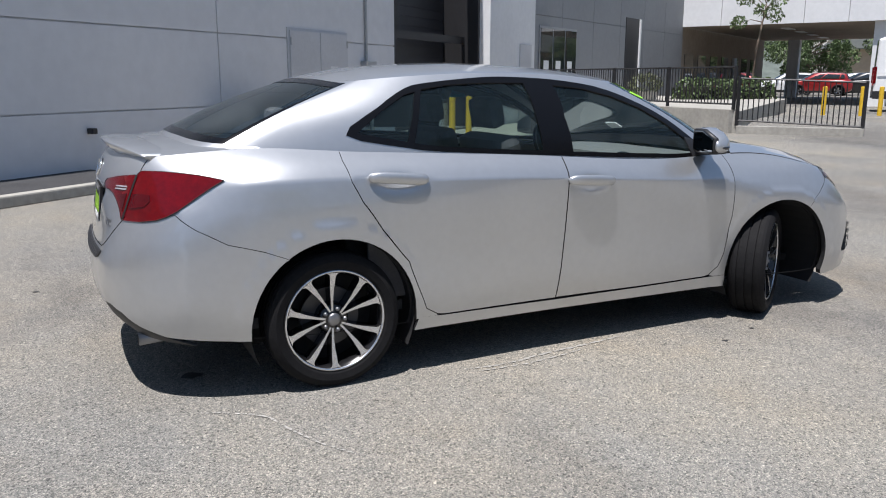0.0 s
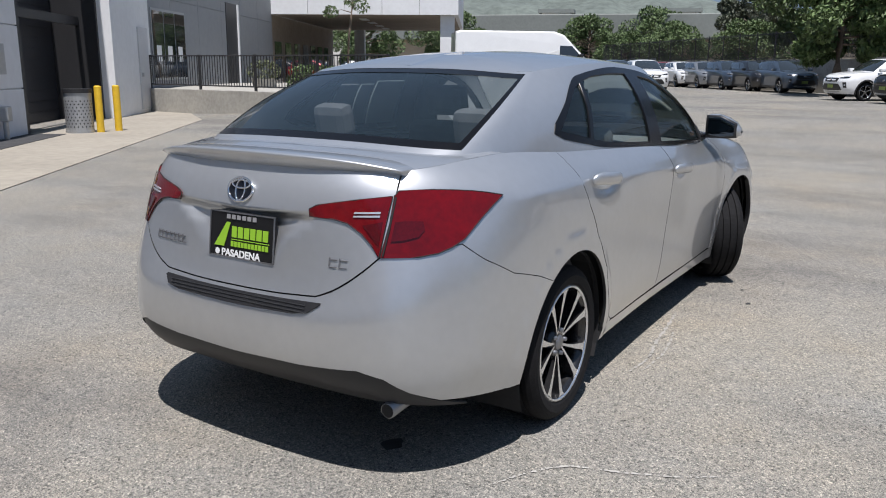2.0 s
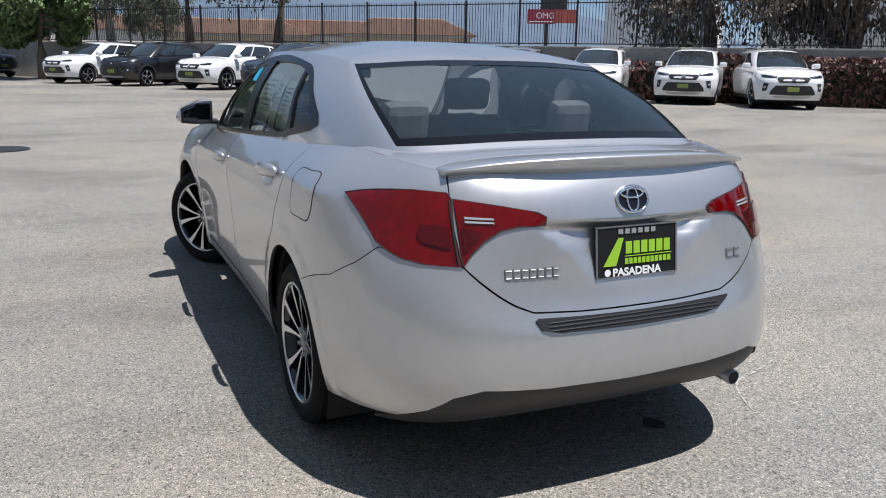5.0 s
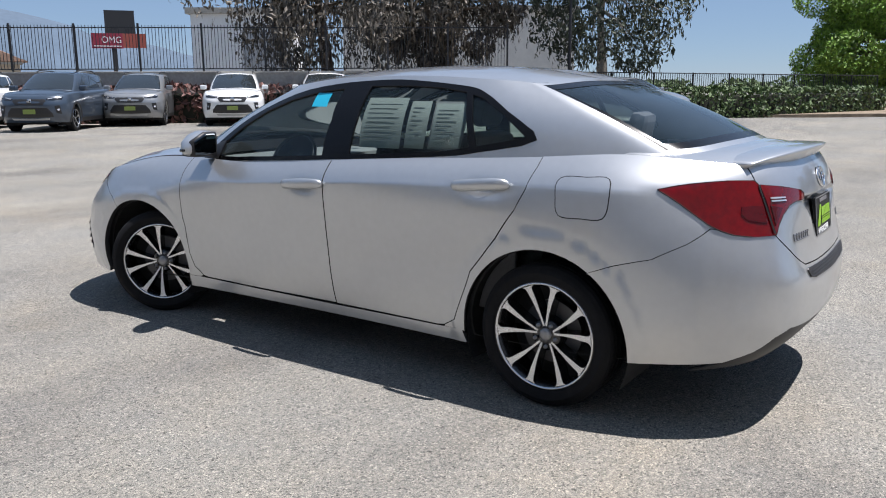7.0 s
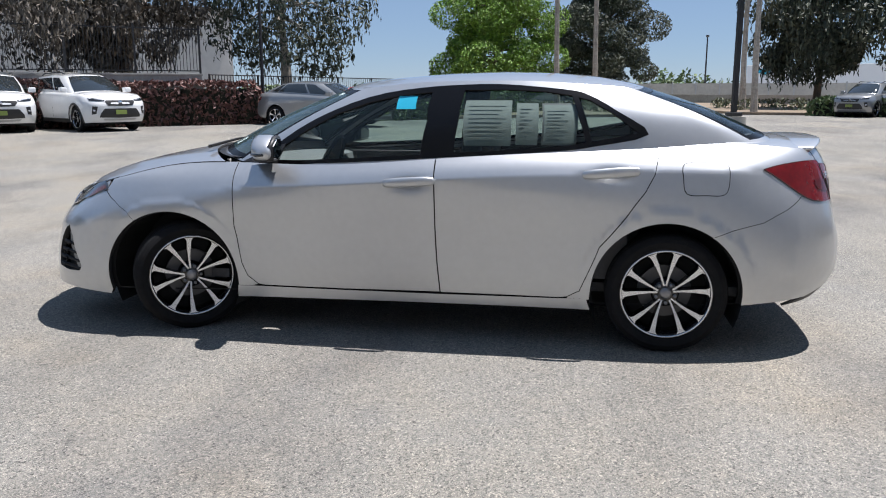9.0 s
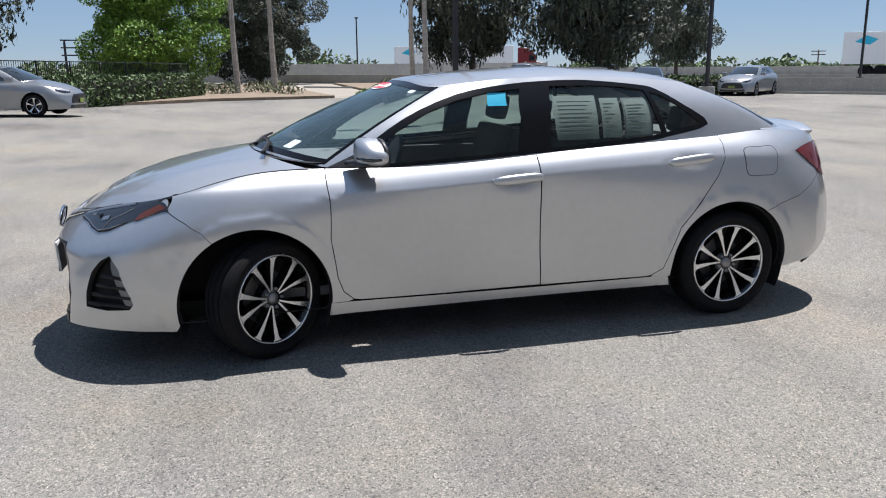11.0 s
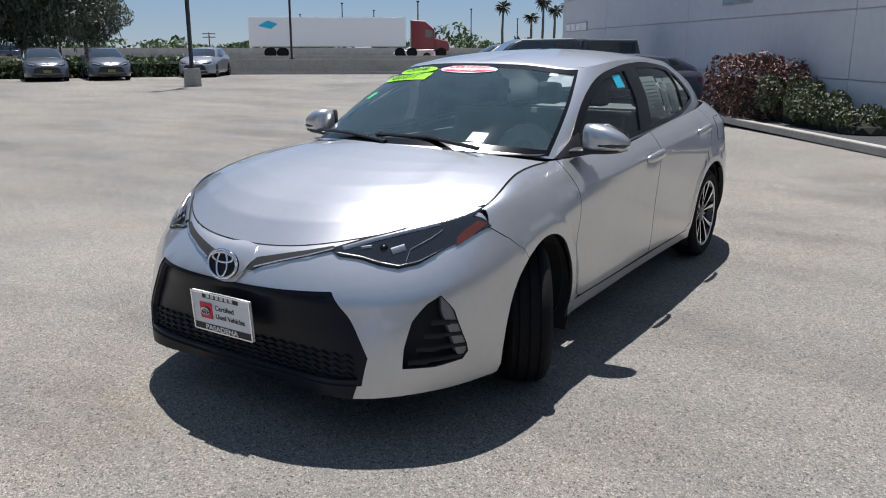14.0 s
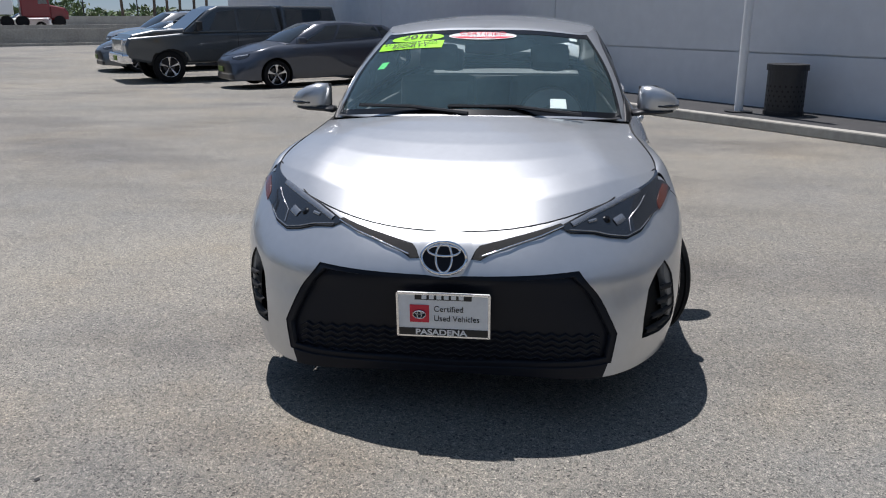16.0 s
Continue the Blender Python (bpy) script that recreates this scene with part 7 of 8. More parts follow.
# bollards, bins, pole
def bollard(m):
    t = thing("bollard", "yellow painted steel bollard", "bollard", "yellow bollards", at=m)
    part("post", cyl(0.075, 0.075, 0.94, seg=16), M["yellow"], t, smooth=False)
    bm = bmesh.new()
    bmesh.ops.create_uvsphere(bm, u_segments=16, v_segments=6, radius=0.075, matrix=Matrix.Translation((0, 0, 0.94)) @ Matrix.Diagonal((1, 1, 0.35, 1)))
    part("cap", bm, M["yellow"], t, smooth=True)
    return t


b0 = bollard(stand(1.0, 9.25, 0))
for x, y in ((1.62, 9.78), (6.25, 12.95), (6.72, 13.0), (21.2, 14.7), (21.9, 13.8), (22.7, 13.7)):
    copy_thing(b0, stand(x, y, 0))


def litter_bin(m, r, h, material, label, lid=True):
    """A round bin of perforated sheet."""
    t = thing("litter_bin", label, "bin", "litter bins", at=m)
    part("drum", cyl(r, r, h - 0.12, Matrix.Translation((0, 0, 0.06)), 28), material, t, smooth=False)
    part("foot_ring", cyl(r + 0.012, r + 0.012, 0.06, None, 28), material, t)
    part("rim", cyl(r + 0.02, r + 0.02, 0.08, Matrix.Translation((0, 0, h - 0.08)), 28), M["iron"] if lid else material, t)
    bm = bmesh.new()
    n = 22
    for j in range(int((h - 0.3) / 0.065)):
        for k in range(n):
            a = 2 * math.pi * (k + 0.5 * (j % 2)) / n
            q = Matrix.Rotation(a, 4, "Z") @ Matrix.Translation((r + 0.002, 0, 0.14 + 0.065 * j))
            bm.faces.new([bm.verts.new(q @ Vector((0, y, z))) for y, z in ((-0.016, 0), (0, -0.02), (0.016, 0), (0, 0.02))])
    ob = part("perforation", bm, M["liner"], t)
    ob["kind"] = "stuff"
    return t


litter_bin(stand(0.52, 9.32, 0), 0.27, 0.98, M["galv"], "grey perforated steel litter bin on the apron")
litter_bin(stand(1.12, 9.72, 0), 0.29, 0.86, M["black"], "black litter bin behind yellow bollards")
litter_bin(stand(5.95, 13.20, 0), 0.27, 0.90, M["galv"], "grey perforated steel litter bin by the gate")
litter_bin(stand(-6.68, 3.66, 0, 0.125), 0.255, 0.69, M["black"], "black perforated litter bin beside the wall")
pole = thing("steel_pole", "white painted steel pole at the wall", "pole", at=stand(-6.95, 3.12, 0, 0.125))
part("shaft", cyl(0.06, 0.06, 4.6, seg=16), M["panel_light"], pole, smooth=False)
part("base_plate", cyl(0.19, 0.19, 0.02, seg=20), M["iron"], pole)

# raised terrace with an iron railing, and the ramp rail
def railing(pts, h, name="railing", label="black iron railing", gap=0.13, base=0.0, group=""):
    """Posts, two rails and upright bars along a line."""
    t = thing(name, label, "railing", group)
    for (x0, y0, z0), (x1, y1, z1) in zip(pts, pts[1:]):
        a, b = Vector((x0, y0, z0)), Vector((x1, y1, z1))
        L = (b - a).length
        for z in (h, 0.12):
            part("rail", tube([a + Vector((0, 0, z)), b + Vector((0, 0, z))], 0.022, 6), M["iron"], t)
        n = max(1, round(L / 2.4))
        for k in range(n + 1):
            p = a.lerp(b, k / n)
            part("post", box(p.x - 0.03, p.x + 0.03, p.y - 0.03, p.y + 0.03, p.z, p.z + h + 0.03), M["iron"], t)
        bm = bmesh.new()
        for k in range(1, int(L / gap)):
            p = a.lerp(b, k * gap / L)
            add_box(bm, p.x - 0.009, p.x + 0.009, p.y - 0.009, p.y + 0.009, p.z + 0.12, p.z + h)
        part("bar_infill", bm, M["iron"], t)["kind"] = "stuff"
    return t


ter = bmesh.new()
def terrace_wall(a, b, h, w=0.25):
    a, b = Vector(a), Vector(b)
    m = Matrix.Translation(a) @ (b - a).to_track_quat("X", "Z").to_matrix().to_4x4()
    add_box(ter, 0, (b - a).length, -w / 2, w / 2, 0, h, 0.01, m)
terrace_wall((12.1, 18.7, 0), (11.7, 9.5, 0), 0.70)
terrace_wall((11.7, 9.5, 0), (22.6, 17.6, 0), 0.66)
setting("terrace_wall", ter, M["concrete"], "low concrete terrace wall")
bm = bmesh.new()
bm.faces.new([bm.verts.new(q) for q in ((12.1, 18.7, 0.65), (11.7, 9.5, 0.65), (22.6, 17.6, 0.65), (26.5, 22.0, 0.65), (20.0, 24.3, 0.65))])
setting("terrace", bm, M["concrete"], "raised concrete terrace")
railing([(12.1, 18.7, 0.70), (11.7, 9.5, 0.70)], 0.95, label="black iron railing on a low concrete wall", gap=0.11)
railing([(11.75, 9.42, 0.34), (13.4, 7.45, 0.25)], 1.06, label="black iron railing along a ramp", gap=0.11)
ramp_edge = bmesh.new()
add_box(ramp_edge, 0, 2.6, -0.12, 0.12, 0.0, 0.34, 0.01, Matrix.Translation((11.75, 9.42, 0)) @ pose(0, 0, 0, 0, 0, -50))
setting("kerb_ramp", ramp_edge, M["concrete"], "low concrete kerb under the railing")

# canopy building behind the terrace
can = thing("canopy_building", "white panel canopy on columns over a showroom front", "building")
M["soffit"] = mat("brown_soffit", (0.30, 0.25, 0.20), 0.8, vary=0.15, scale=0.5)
C0 = FAC + 0.02
for k in range(5):
    part("fascia_panel", fac_box(C0 - 0.15, C0, 0.04 + 1.86 * k, 1.88 + 1.86 * k, 3.9, 6.6), M["panel_light"], can)
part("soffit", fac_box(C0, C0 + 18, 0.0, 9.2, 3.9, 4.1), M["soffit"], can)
part("fascia_side", fac_box(C0, C0 + 18, 9.2, 9.4, 3.9, 6.6), M["panel_light"], can)
part("roof", fac_box(C0, C0 + 18, 0.0, 9.2, 6.4, 6.6), M["panel_light"], can)
for s, w in ((C0 + 0.2, 8.6), (C0 + 17, 8.6), (C0 + 17, 1.8)):
    part("column", fac_box(s, s + 0.7, w - 0.1, w + 0.6, 0, 3.9), M["panel_light"], can)
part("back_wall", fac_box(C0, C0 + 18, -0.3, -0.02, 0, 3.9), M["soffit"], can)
for k in range(7):
    part("shop_pane", fac_box(C0 + 0.6 + 2.3 * k, C0 + 2.0 + 2.3 * k, -0.02, 0.01, 0.4, 2.6), M["tint"], can)
for k in range(4):
    part("ceiling_light", fac_box(C0 + 3 + 3.5 * k, C0 + 4.6 + 3.5 * k, 4.0, 4.4, 3.86, 3.89), M["white"], can)

# light poles on concrete drums
def lot_light(m, h=9.0, label="dark parking light pole on a concrete drum"):
    t = thing("parking_light", label, "light pole", "parking lights", at=m)
    part("drum", cyl(0.33, 0.31, 0.68, seg=24), M["concrete"], t, "round concrete base")
    part("shaft", box(-0.058, 0.058, -0.058, 0.058, 0.68, h), M["iron"], t)
    part("base_cover", box(-0.16, 0.16, -0.16, 0.16, 0.68, 0.78, 0.02), M["iron"], t)
    part("arm", box(-0.9, 0.9, -0.04, 0.04, h - 0.15, h - 0.05), M["iron"], t)
    for sg in (-1, 1):
        part("lamp_head", box(sg * 0.9 - 0.3, sg * 0.9 + 0.3, -0.18, 0.18, h - 0.18, h, 0.03), M["iron"], t)
    return t


l0 = lot_light(stand(-4.75, -16.6, 20))
copy_thing(l0, stand(-16.8, -23.0, 20))
copy_thing(l0, stand(-34.0, -34.0, 30))


def street_pole(m, h, head=True, r=0.07):
    t = thing("lamp_post", "slim dark steel lamp post", "lamp post", "lamp posts", at=m)
    part("shaft", cyl(r, r * 0.7, h, seg=10), M["iron"], t)
    if head:
        part("lamp_head", box(-0.35, 0.35, -0.12, 0.12, h - 0.02, h + 0.10, 0.03), M["iron"], t)
    return t


s0 = street_pole(stand(*near(12.6, -27.0), 30), 5.0)
def far_stand(deg, dist, heading=0.0):
    """A place far off, by bearing from the front of the car park."""
    return stand(3.2 + dist * math.cos(radians(deg)), 3.8 + dist * math.sin(radians(deg)), heading)


for deg, dist, h in ((-136.6, 160, 7.3), (-137.4, 165, 6.5), (-139.4, 150, 8.9), (-141.6, 160, 8.1), (-142.0, 165, 6.1), (-144.4, 120, 7.7), (-148.3, 160, 8.4), (-151.5, 160, 6.6), (-100.4, 110, 7.9), (-121.0, 95, 8.5), (-84.0, 120, 8.5)):
    o = copy_thing(s0, far_stand(deg, dist, deg))
    o.scale = (1.7, 1.7, h / 5.0)
    o["label"] = "distant grey lamp post beside the freeway"


def utility_pole(m, h):
    t = thing("utility_pole", "distant wooden utility pole with crossarms", "utility pole", "utility poles", at=m)
    part("shaft", cyl(0.16, 0.11, h, seg=8), M["bark"], t)
    for z in (h - 0.25, h - 0.9):
        part("crossarm", box(-1.3, 1.3, -0.08, 0.08, z - 0.08, z + 0.08), M["bark"], t)
    return t


for deg, h in ((-133.7, 4.9), (-135.3, 4.0), (-130.6, 4.2), (-137.0, 3.6)):
    utility_pole(far_stand(deg, 170, deg + 70), h)

# retaining wall with a tall fence, behind the row of parked cars
RWD = Vector((math.cos(radians(ROW)), math.sin(radians(ROW)), 0))
rw0 = Vector((14.2, -24.6, 0))
RW = Matrix.Translation((*near(rw0.x, rw0.y), 0.16)) @ pose(0, 0, 0, 0, 0, ROW) @ Matrix.Scale(0.884, 4)
rwall = setting("wall_retaining", box(0, 85, 0, 0.3, 0, 1.9, 0, RW), M["concrete"], "stained concrete retaining wall")
part("coping", box(-0.03, 85, -0.04, 0.34, 1.9, 1.98, 0.01, RW), M["concrete"], rwall)
setting("bank", box(0.0, 85, -14, -0.004, 0, 1.85, 0, RW), mat("dry_soil", (0.20, 0.16, 0.11), 0.95, vary=0.3, scale=0.8), "dry soil bank behind the wall")
fence = thing("tall_fence", "tall black iron fence on the retaining wall", "fence")
for z in (2.06, 3.62):
    part("rail", box(0, 85, 0.10, 0.14, z, z + 0.04, 0, RW), M["iron"], fence)
for k in range(36):
    part("post", box(k * 2.4 - 0.035, k * 2.4 + 0.035, 0.085, 0.155, 1.98, 3.80, 0, RW), M["iron"], fence)
bm = bmesh.new()
for k in range(680):
    if k % 20:
        add_box(bm, k * 0.125 - 0.009, k * 0.125 + 0.009, 0.11, 0.13, 2.06, 3.74, 0, RW)
part("bar_infill", bm, M["iron"], fence)["kind"] = "stuff"
low_f = railing([(*near(14.0, -25.0), 0.14), (*near(4.0, -50.0), 0.05)], 1.74, name="iron_fence", label="black iron fence beside the planting", gap=0.14)


# plants
def leaf_cloud(bm, centre, radii, n, size, rng, droop=0.0):
    """Scatters small bent leaf blades in an uneven lump."""
    for _ in range(n):
        d = Vector((rng.gauss(0, 1), rng.gauss(0, 1), rng.gauss(0, 1))).normalized()
        r = 0.55 + 0.45 * rng.random() ** 0.5
        p = Vector(centre) + Vector((d.x * radii[0], d.y * radii[1], d.z * radii[2])) * r
        q = Euler((rng.uniform(-1.2, 1.2), rng.uniform(-1.2, 1.2) + droop, rng.uniform(0, 6.3))).to_matrix()
        s = size * rng.uniform(0.6, 1.4)
        bm.faces.new([bm.verts.new(p + q @ Vector(v)) for v in ((-s, 0, 0), (0, -s * 0.45, 0.12 * s), (s, 0, 0), (0, s * 0.45, 0.12 * s))])


def strands(bm, centre, r, n, size, rng):
    """Hanging sprays of narrow leaves."""
    for _ in range(n):
        d = Vector((rng.gauss(0, 1), rng.gauss(0, 1), rng.gauss(0, 0.7)))
        p = Vector(centre) + d.normalized() * r * rng.random() ** 0.45
        sway = Vector((rng.uniform(-0.5, 0.5), rng.uniform(-0.5, 0.5), -1)).normalized()
        for k in range(rng.randint(3, 8)):
            q = Euler((rng.uniform(-0.6, 0.6), rng.uniform(0.9, 2.2), rng.uniform(0, 6.3))).to_matrix()
            s = size * rng.uniform(0.5, 0.9)
            c = p + sway * (0.13 * k) + Vector((rng.uniform(-0.08, 0.08), rng.uniform(-0.08, 0.08), 0))
            bm.faces.new([bm.verts.new(c + q @ Vector(v)) for v in ((-s, 0, 0), (0, -s * 0.26, 0.05 * s), (s, 0, 0), (0, s * 0.26, 0.05 * s))])


def tree(m, h, spread, leafm, barkm, seed, lumps=26, per=300, size=0.21, trunk_r=0.22, low=0.35, label="tree with a spreading crown", flat=0.75, weep=0.0):
    rng = random.Random(seed)
    t = thing("tree", label, "tree", at=m)
    bm = bmesh.new()
    top = Vector((rng.uniform(-0.4, 0.4), rng.uniform(-0.4, 0.4), h * 0.75))
    mid = Vector((rng.uniform(-0.3, 0.3), rng.uniform(-0.3, 0.3), h * 0.38))
    tube([(0, 0, -0.1), (mid.x * 0.4, mid.y * 0.4, h * 0.18), mid, top], [trunk_r * 1.25, trunk_r, trunk_r * 0.75, trunk_r * 0.25], 10, bm)
    crown = bmesh.new()
    for k in range(lumps):
        a = 2 * math.pi * (k * 0.618 + rng.random() * 0.2)
        zf = low + (1 - low) * (k + 0.5) / lumps
        rad = spread * math.sin(math.pi * (0.18 + 0.78 * (zf - low) / (1 - low))) ** 0.7 * rng.uniform(0.35, 1.0)
        c = Vector((rad * math.cos(a), rad * math.sin(a), h * zf * rng.uniform(0.92, 1.04)))
        root = mid.lerp(top, min(1, max(0, (zf - 0.3) / 0.6)))
        tube([root, root.lerp(c, 0.5) + Vector((0, 0, 0.15 * rad)), c], [trunk_r * 0.35, trunk_r * 0.2, trunk_r * 0.06], 5, bm)
        lr = spread * rng.uniform(0.20, 0.38)
        if weep:
            strands(crown, c, lr * 1.1, int(per * 0.16 * rng.uniform(0.5, 1.4)), size * 0.8, rng)
            leaf_cloud(crown, c, (lr * 1.15, lr * 1.15, lr * (flat + 0.2)), int(per * 1.15 * rng.uniform(0.6, 1.3)), size * 0.55, rng, 0.6)
        else:
            leaf_cloud(crown, c, (lr, lr, lr * flat), int(per * 1.7 * rng.uniform(0.7, 1.3)), size * 0.72, rng)
    part("trunk", bm, barkm, t, smooth=True)
    part("crown", crown, leafm, t)["kind"] = "stuff"
    return t


def hedge(name, pts, width, h, leafm, seed, label, size=0.06, density=260, ragged=0.10, blades=False):
    """Leaves over the faces of a long uneven block; a near-black block inside paints the shade between them."""
    rng = random.Random(seed)
    t = thing(name, label, "hedge")
    shade_core, lv = bmesh.new(), bmesh.new()
    for a, b in zip(pts, pts[1:]):
        a, b = Vector((*a, 0)), Vector((*b, 0))
        L = (b - a).length
        m = Matrix.Translation(a) @ (b - a).to_track_quat("X", "Z").to_matrix().to_4x4()
        add_box(shade_core, 0.45, L - 0.45, -width / 2 + 0.16, width / 2 - 0.12, 0, h - 0.2, 0.05, m)
        for _ in range(int(density * L * (2 * h + width))):
            face = rng.random() * (2 * h + width)
            x = rng.uniform(0, L)
            wob = ragged * (noise.noise(Vector((a.x + x * 0.9, a.y, face * 1.3))) + rng.uniform(-0.3, 0.5))
            if face < h:
                p = Vector((x, -width / 2 - wob, face))
            elif face < h + width:
                p = Vector((x, face - h - width / 2, h + wob * 1.3))
            else:
                p = Vector((x, width / 2 + wob, face - h - width))
            end = min(1.0, max(0.0, min(x, L - x) / 0.6)) ** 0.5
            p.y, p.z = p.y * (0.25 + 0.75 * end), p.z * (0.35 + 0.65 * end)
            q = Euler((rng.uniform(-1.3, 1.3), rng.uniform(-1.3, 1.3), rng.uniform(0, 6.3))).to_matrix()
            s = size * rng.uniform(0.6, 1.5)
            if blades:
                q = Euler((rng.uniform(-0.5, 0.5), rng.uniform(-1.9, -1.1), rng.uniform(0, 6.3))).to_matrix()
                vs = ((-s * 1.6, 0, 0), (0, -s * 0.25, 0), (s * 1.6, 0, 0), (0, s * 0.25, 0))
            else:
                vs = ((-s, 0, 0), (0, -s * 0.5, 0.15 * s), (s, 0, 0), (0, s * 0.5, 0.15 * s))
            lv.faces.new([lv.verts.new(m @ (p + q @ Vector(v))) for v in vs])
    part("shade_core", shade_core, M["leaf_shade"], t)
    part("leaves", lv, leafm, t)["kind"] = "stuff"
    return t


M["leaf_mid"] = leaf("olive_leaf", (0.10, 0.15, 0.05))
# near-black fill that imitates the shade inside hedges and shrubs
M["leaf_shade"] = mat("hedge_inner_shade", (0.018, 0.02, 0.012), 0.95)
hedge("red_hedge", [near(19.6, -19.5), near(12.0, -25.9)], 1.2, 1.60, M["leaf_red"], 1, "clipped reddish hedge before the retaining wall", density=150, size=0.09)
hedge("red_hedge", [near(42.0, -0.4), near(19.6, -19.3)], 0.9, 1.35, M["leaf_red"], 2, "low reddish hedge behind the parked cars", density=60, size=0.12)
hedge("green_hedge", [near(9.6, -29.5), near(3.6, -46.5)], 1.5, 1.15, M["leaf_green"], 3, "clipped green hedge along the car park", density=90, size=0.10)
hedge("green_hedge", [(18.2, 18.6), (22.6, 18.2)], 1.2, 1.30, M["leaf_green"], 4, "low clipped green hedge behind the railing", density=120, size=0.08)
def wall_pt(s, w):
    p = WALL @ Vector((s, -w, 0))
    return (p.x, p.y)
hedge("wall_shrubs", [wall_pt(-17.3, 0.62), wall_pt(-14.3, 0.62)], 1.1, 1.12, M["leaf_red"], 5, "reddish shrubs along the wall", density=420, size=0.045, ragged=0.22)
rng = random.Random(6)
mound = thing("wall_shrubs", "bushy green rosemary shrub along the wall", "shrub")
bm = bmesh.new()
for k in range(46):
    f = rng.random()
    x, y = wall_pt(-15.1 + 3.2 * f, rng.uniform(0.12, 1.15 - 0.45 * f))
    top_z = (1.02 - 0.72 * f ** 1.3) * rng.uniform(0.55, 1.0)
    leaf_cloud(bm, (x, y, 0.12 + top_z * 0.62), (0.24, 0.24, top_z * 0.45), 330, 0.042, rng, 0.9)
part("leaves", bm, M["leaf_sage"], mound)["kind"] = "stuff"
# dark lumps added inside the mound as painted shade behind the leaves
bm = bmesh.new()
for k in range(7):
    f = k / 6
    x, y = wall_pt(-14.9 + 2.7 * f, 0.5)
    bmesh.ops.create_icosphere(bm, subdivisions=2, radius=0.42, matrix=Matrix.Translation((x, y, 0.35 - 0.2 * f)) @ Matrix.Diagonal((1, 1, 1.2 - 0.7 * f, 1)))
part("shade_core", bm, M["leaf_shade"], mound)
planter = thing("planter_pot", "round shrub in a pale planter by the railing", "planter", at=stand(16.8, 18.6, 0, 0.33))
part("pot", cyl(0.35, 0.45, 0.5, seg=20), M["concrete"], planter)
bm = bmesh.new()
leaf_cloud(bm, (0, 0, 0.75), (0.6, 0.6, 0.4), 500, 0.07, random.Random(9))
part("shrub", bm, M["leaf_sage"], planter)["kind"] = "stuff"

# trees
def far(ang, dist):
    return (dist * math.cos(radians(ang)), dist * math.sin(radians(ang)))
T = []
for i, (x, y, h, sp, lf, bk, kw) in enumerate((
    (22.5, -23.0, 9.5, 4.8, "leaf_brown", "bark", dict(weep=0.5, low=0.14, lumps=44)),
    (43.0, 2.8, 6.4, 2.6, "leaf_mid", "bark", dict(low=0.30)),
    (18.6, -26.6, 9.0, 3.3, "leaf_brown", "bark", dict(weep=0.5, low=0.14, lumps=34)),
    (13.5, -32.5, 12.5, 4.6, "leaf_dark", "pale_bark", dict(weep=0.6, low=0.22, lumps=34)),
    (41.0, -9.0, 9.0, 3.6, "leaf_dark", "bark", dict(low=0.5, weep=0.4)),
    (46.0, -5.0, 9.5, 3.8, "leaf_dark", "bark", dict(low=0.5, weep=0.4)),
    (52.0, -1.0, 10.0, 4.0, "leaf_dark", "pale_bark", dict(low=0.45)),
    (58.0, 6.0, 9.0, 4.5, "leaf_green", "bark", dict(low=0.2)),
    (6.6, -66.0, 10.0, 5.5, "leaf_lime", "bark", dict(low=0.12, lumps=52, per=760, size=0.18)),
    (-2.5, -76.0, 12.0, 5.8, "leaf_dark", "bark", dict(low=0.10, lumps=48, per=760, size=0.19)),
    (-15.8, -50.5, 10.5, 4.0, "leaf_dark", "bark", dict(low=0.26, lumps=40, per=420, size=0.30, weep=0.4)),
    (-23.0, -45.0, 10.0, 4.6, "leaf_dark", "bark", dict(low=0.26, lumps=44, per=420, size=0.30, weep=0.4)),
    (25.3, 21.7, 6.2, 1.3, "leaf_mid", "bark", dict(trunk_r=0.07, low=0.60, lumps=12, per=60, size=0.12)))):
    z = 1.5 if i < 8 and i not in (1, 3) else 0.0
    if i < 8:
        (x, y), h, sp = near(x, y), h * 0.9, sp * 0.9
    T.append(tree(stand(x, y, 40 * i, z), h - z, sp, M[lf], M[bk], 20 + i, label={"leaf_lime": "large leafy bright green tree in a planting bed", "leaf_green": "broad green tree behind the car park", "leaf_mid": "young green tree with a slim trunk"}.get(lf, "dark drooping evergreen tree with a pale trunk"), **kw))
for i, (x, y, sc, src) in enumerate(((62, 12, 0.7, 7), (70, 20, 0.75, 7), (77, 27, 0.7, 7), (64, -4, 1.0, 5), (70, 3, 1.1, 6), (84, 34, 1.0, 7), (60, 48, 0.9, 7), (70, 44, 1.0, 7), (95, 30, 1.2, 7), (-47, -75, 0.9, 10), (80, 15, 1.2, 6))):
    o = copy_thing(T[src], stand(x, y, 50 * i, 0))
    o.scale = (sc, sc, sc)
for i, (x, y) in enumerate(((0.45, -43.3), (-1.8, -45.4), (-10.2, -41.2), (-10.4, -45.5))):
    t = thing("palm_tree", "tall bare palm trunk in the planting bed", "palm", at=stand(x, y, 0))
    part("trunk", tube([(0, 0, 0), (0.1, 0, 3), (0.15, 0.1, 7), (0.1, 0.2, 14)], [0.20, 0.16, 0.15, 0.14], 10), M["pale_bark"], t)


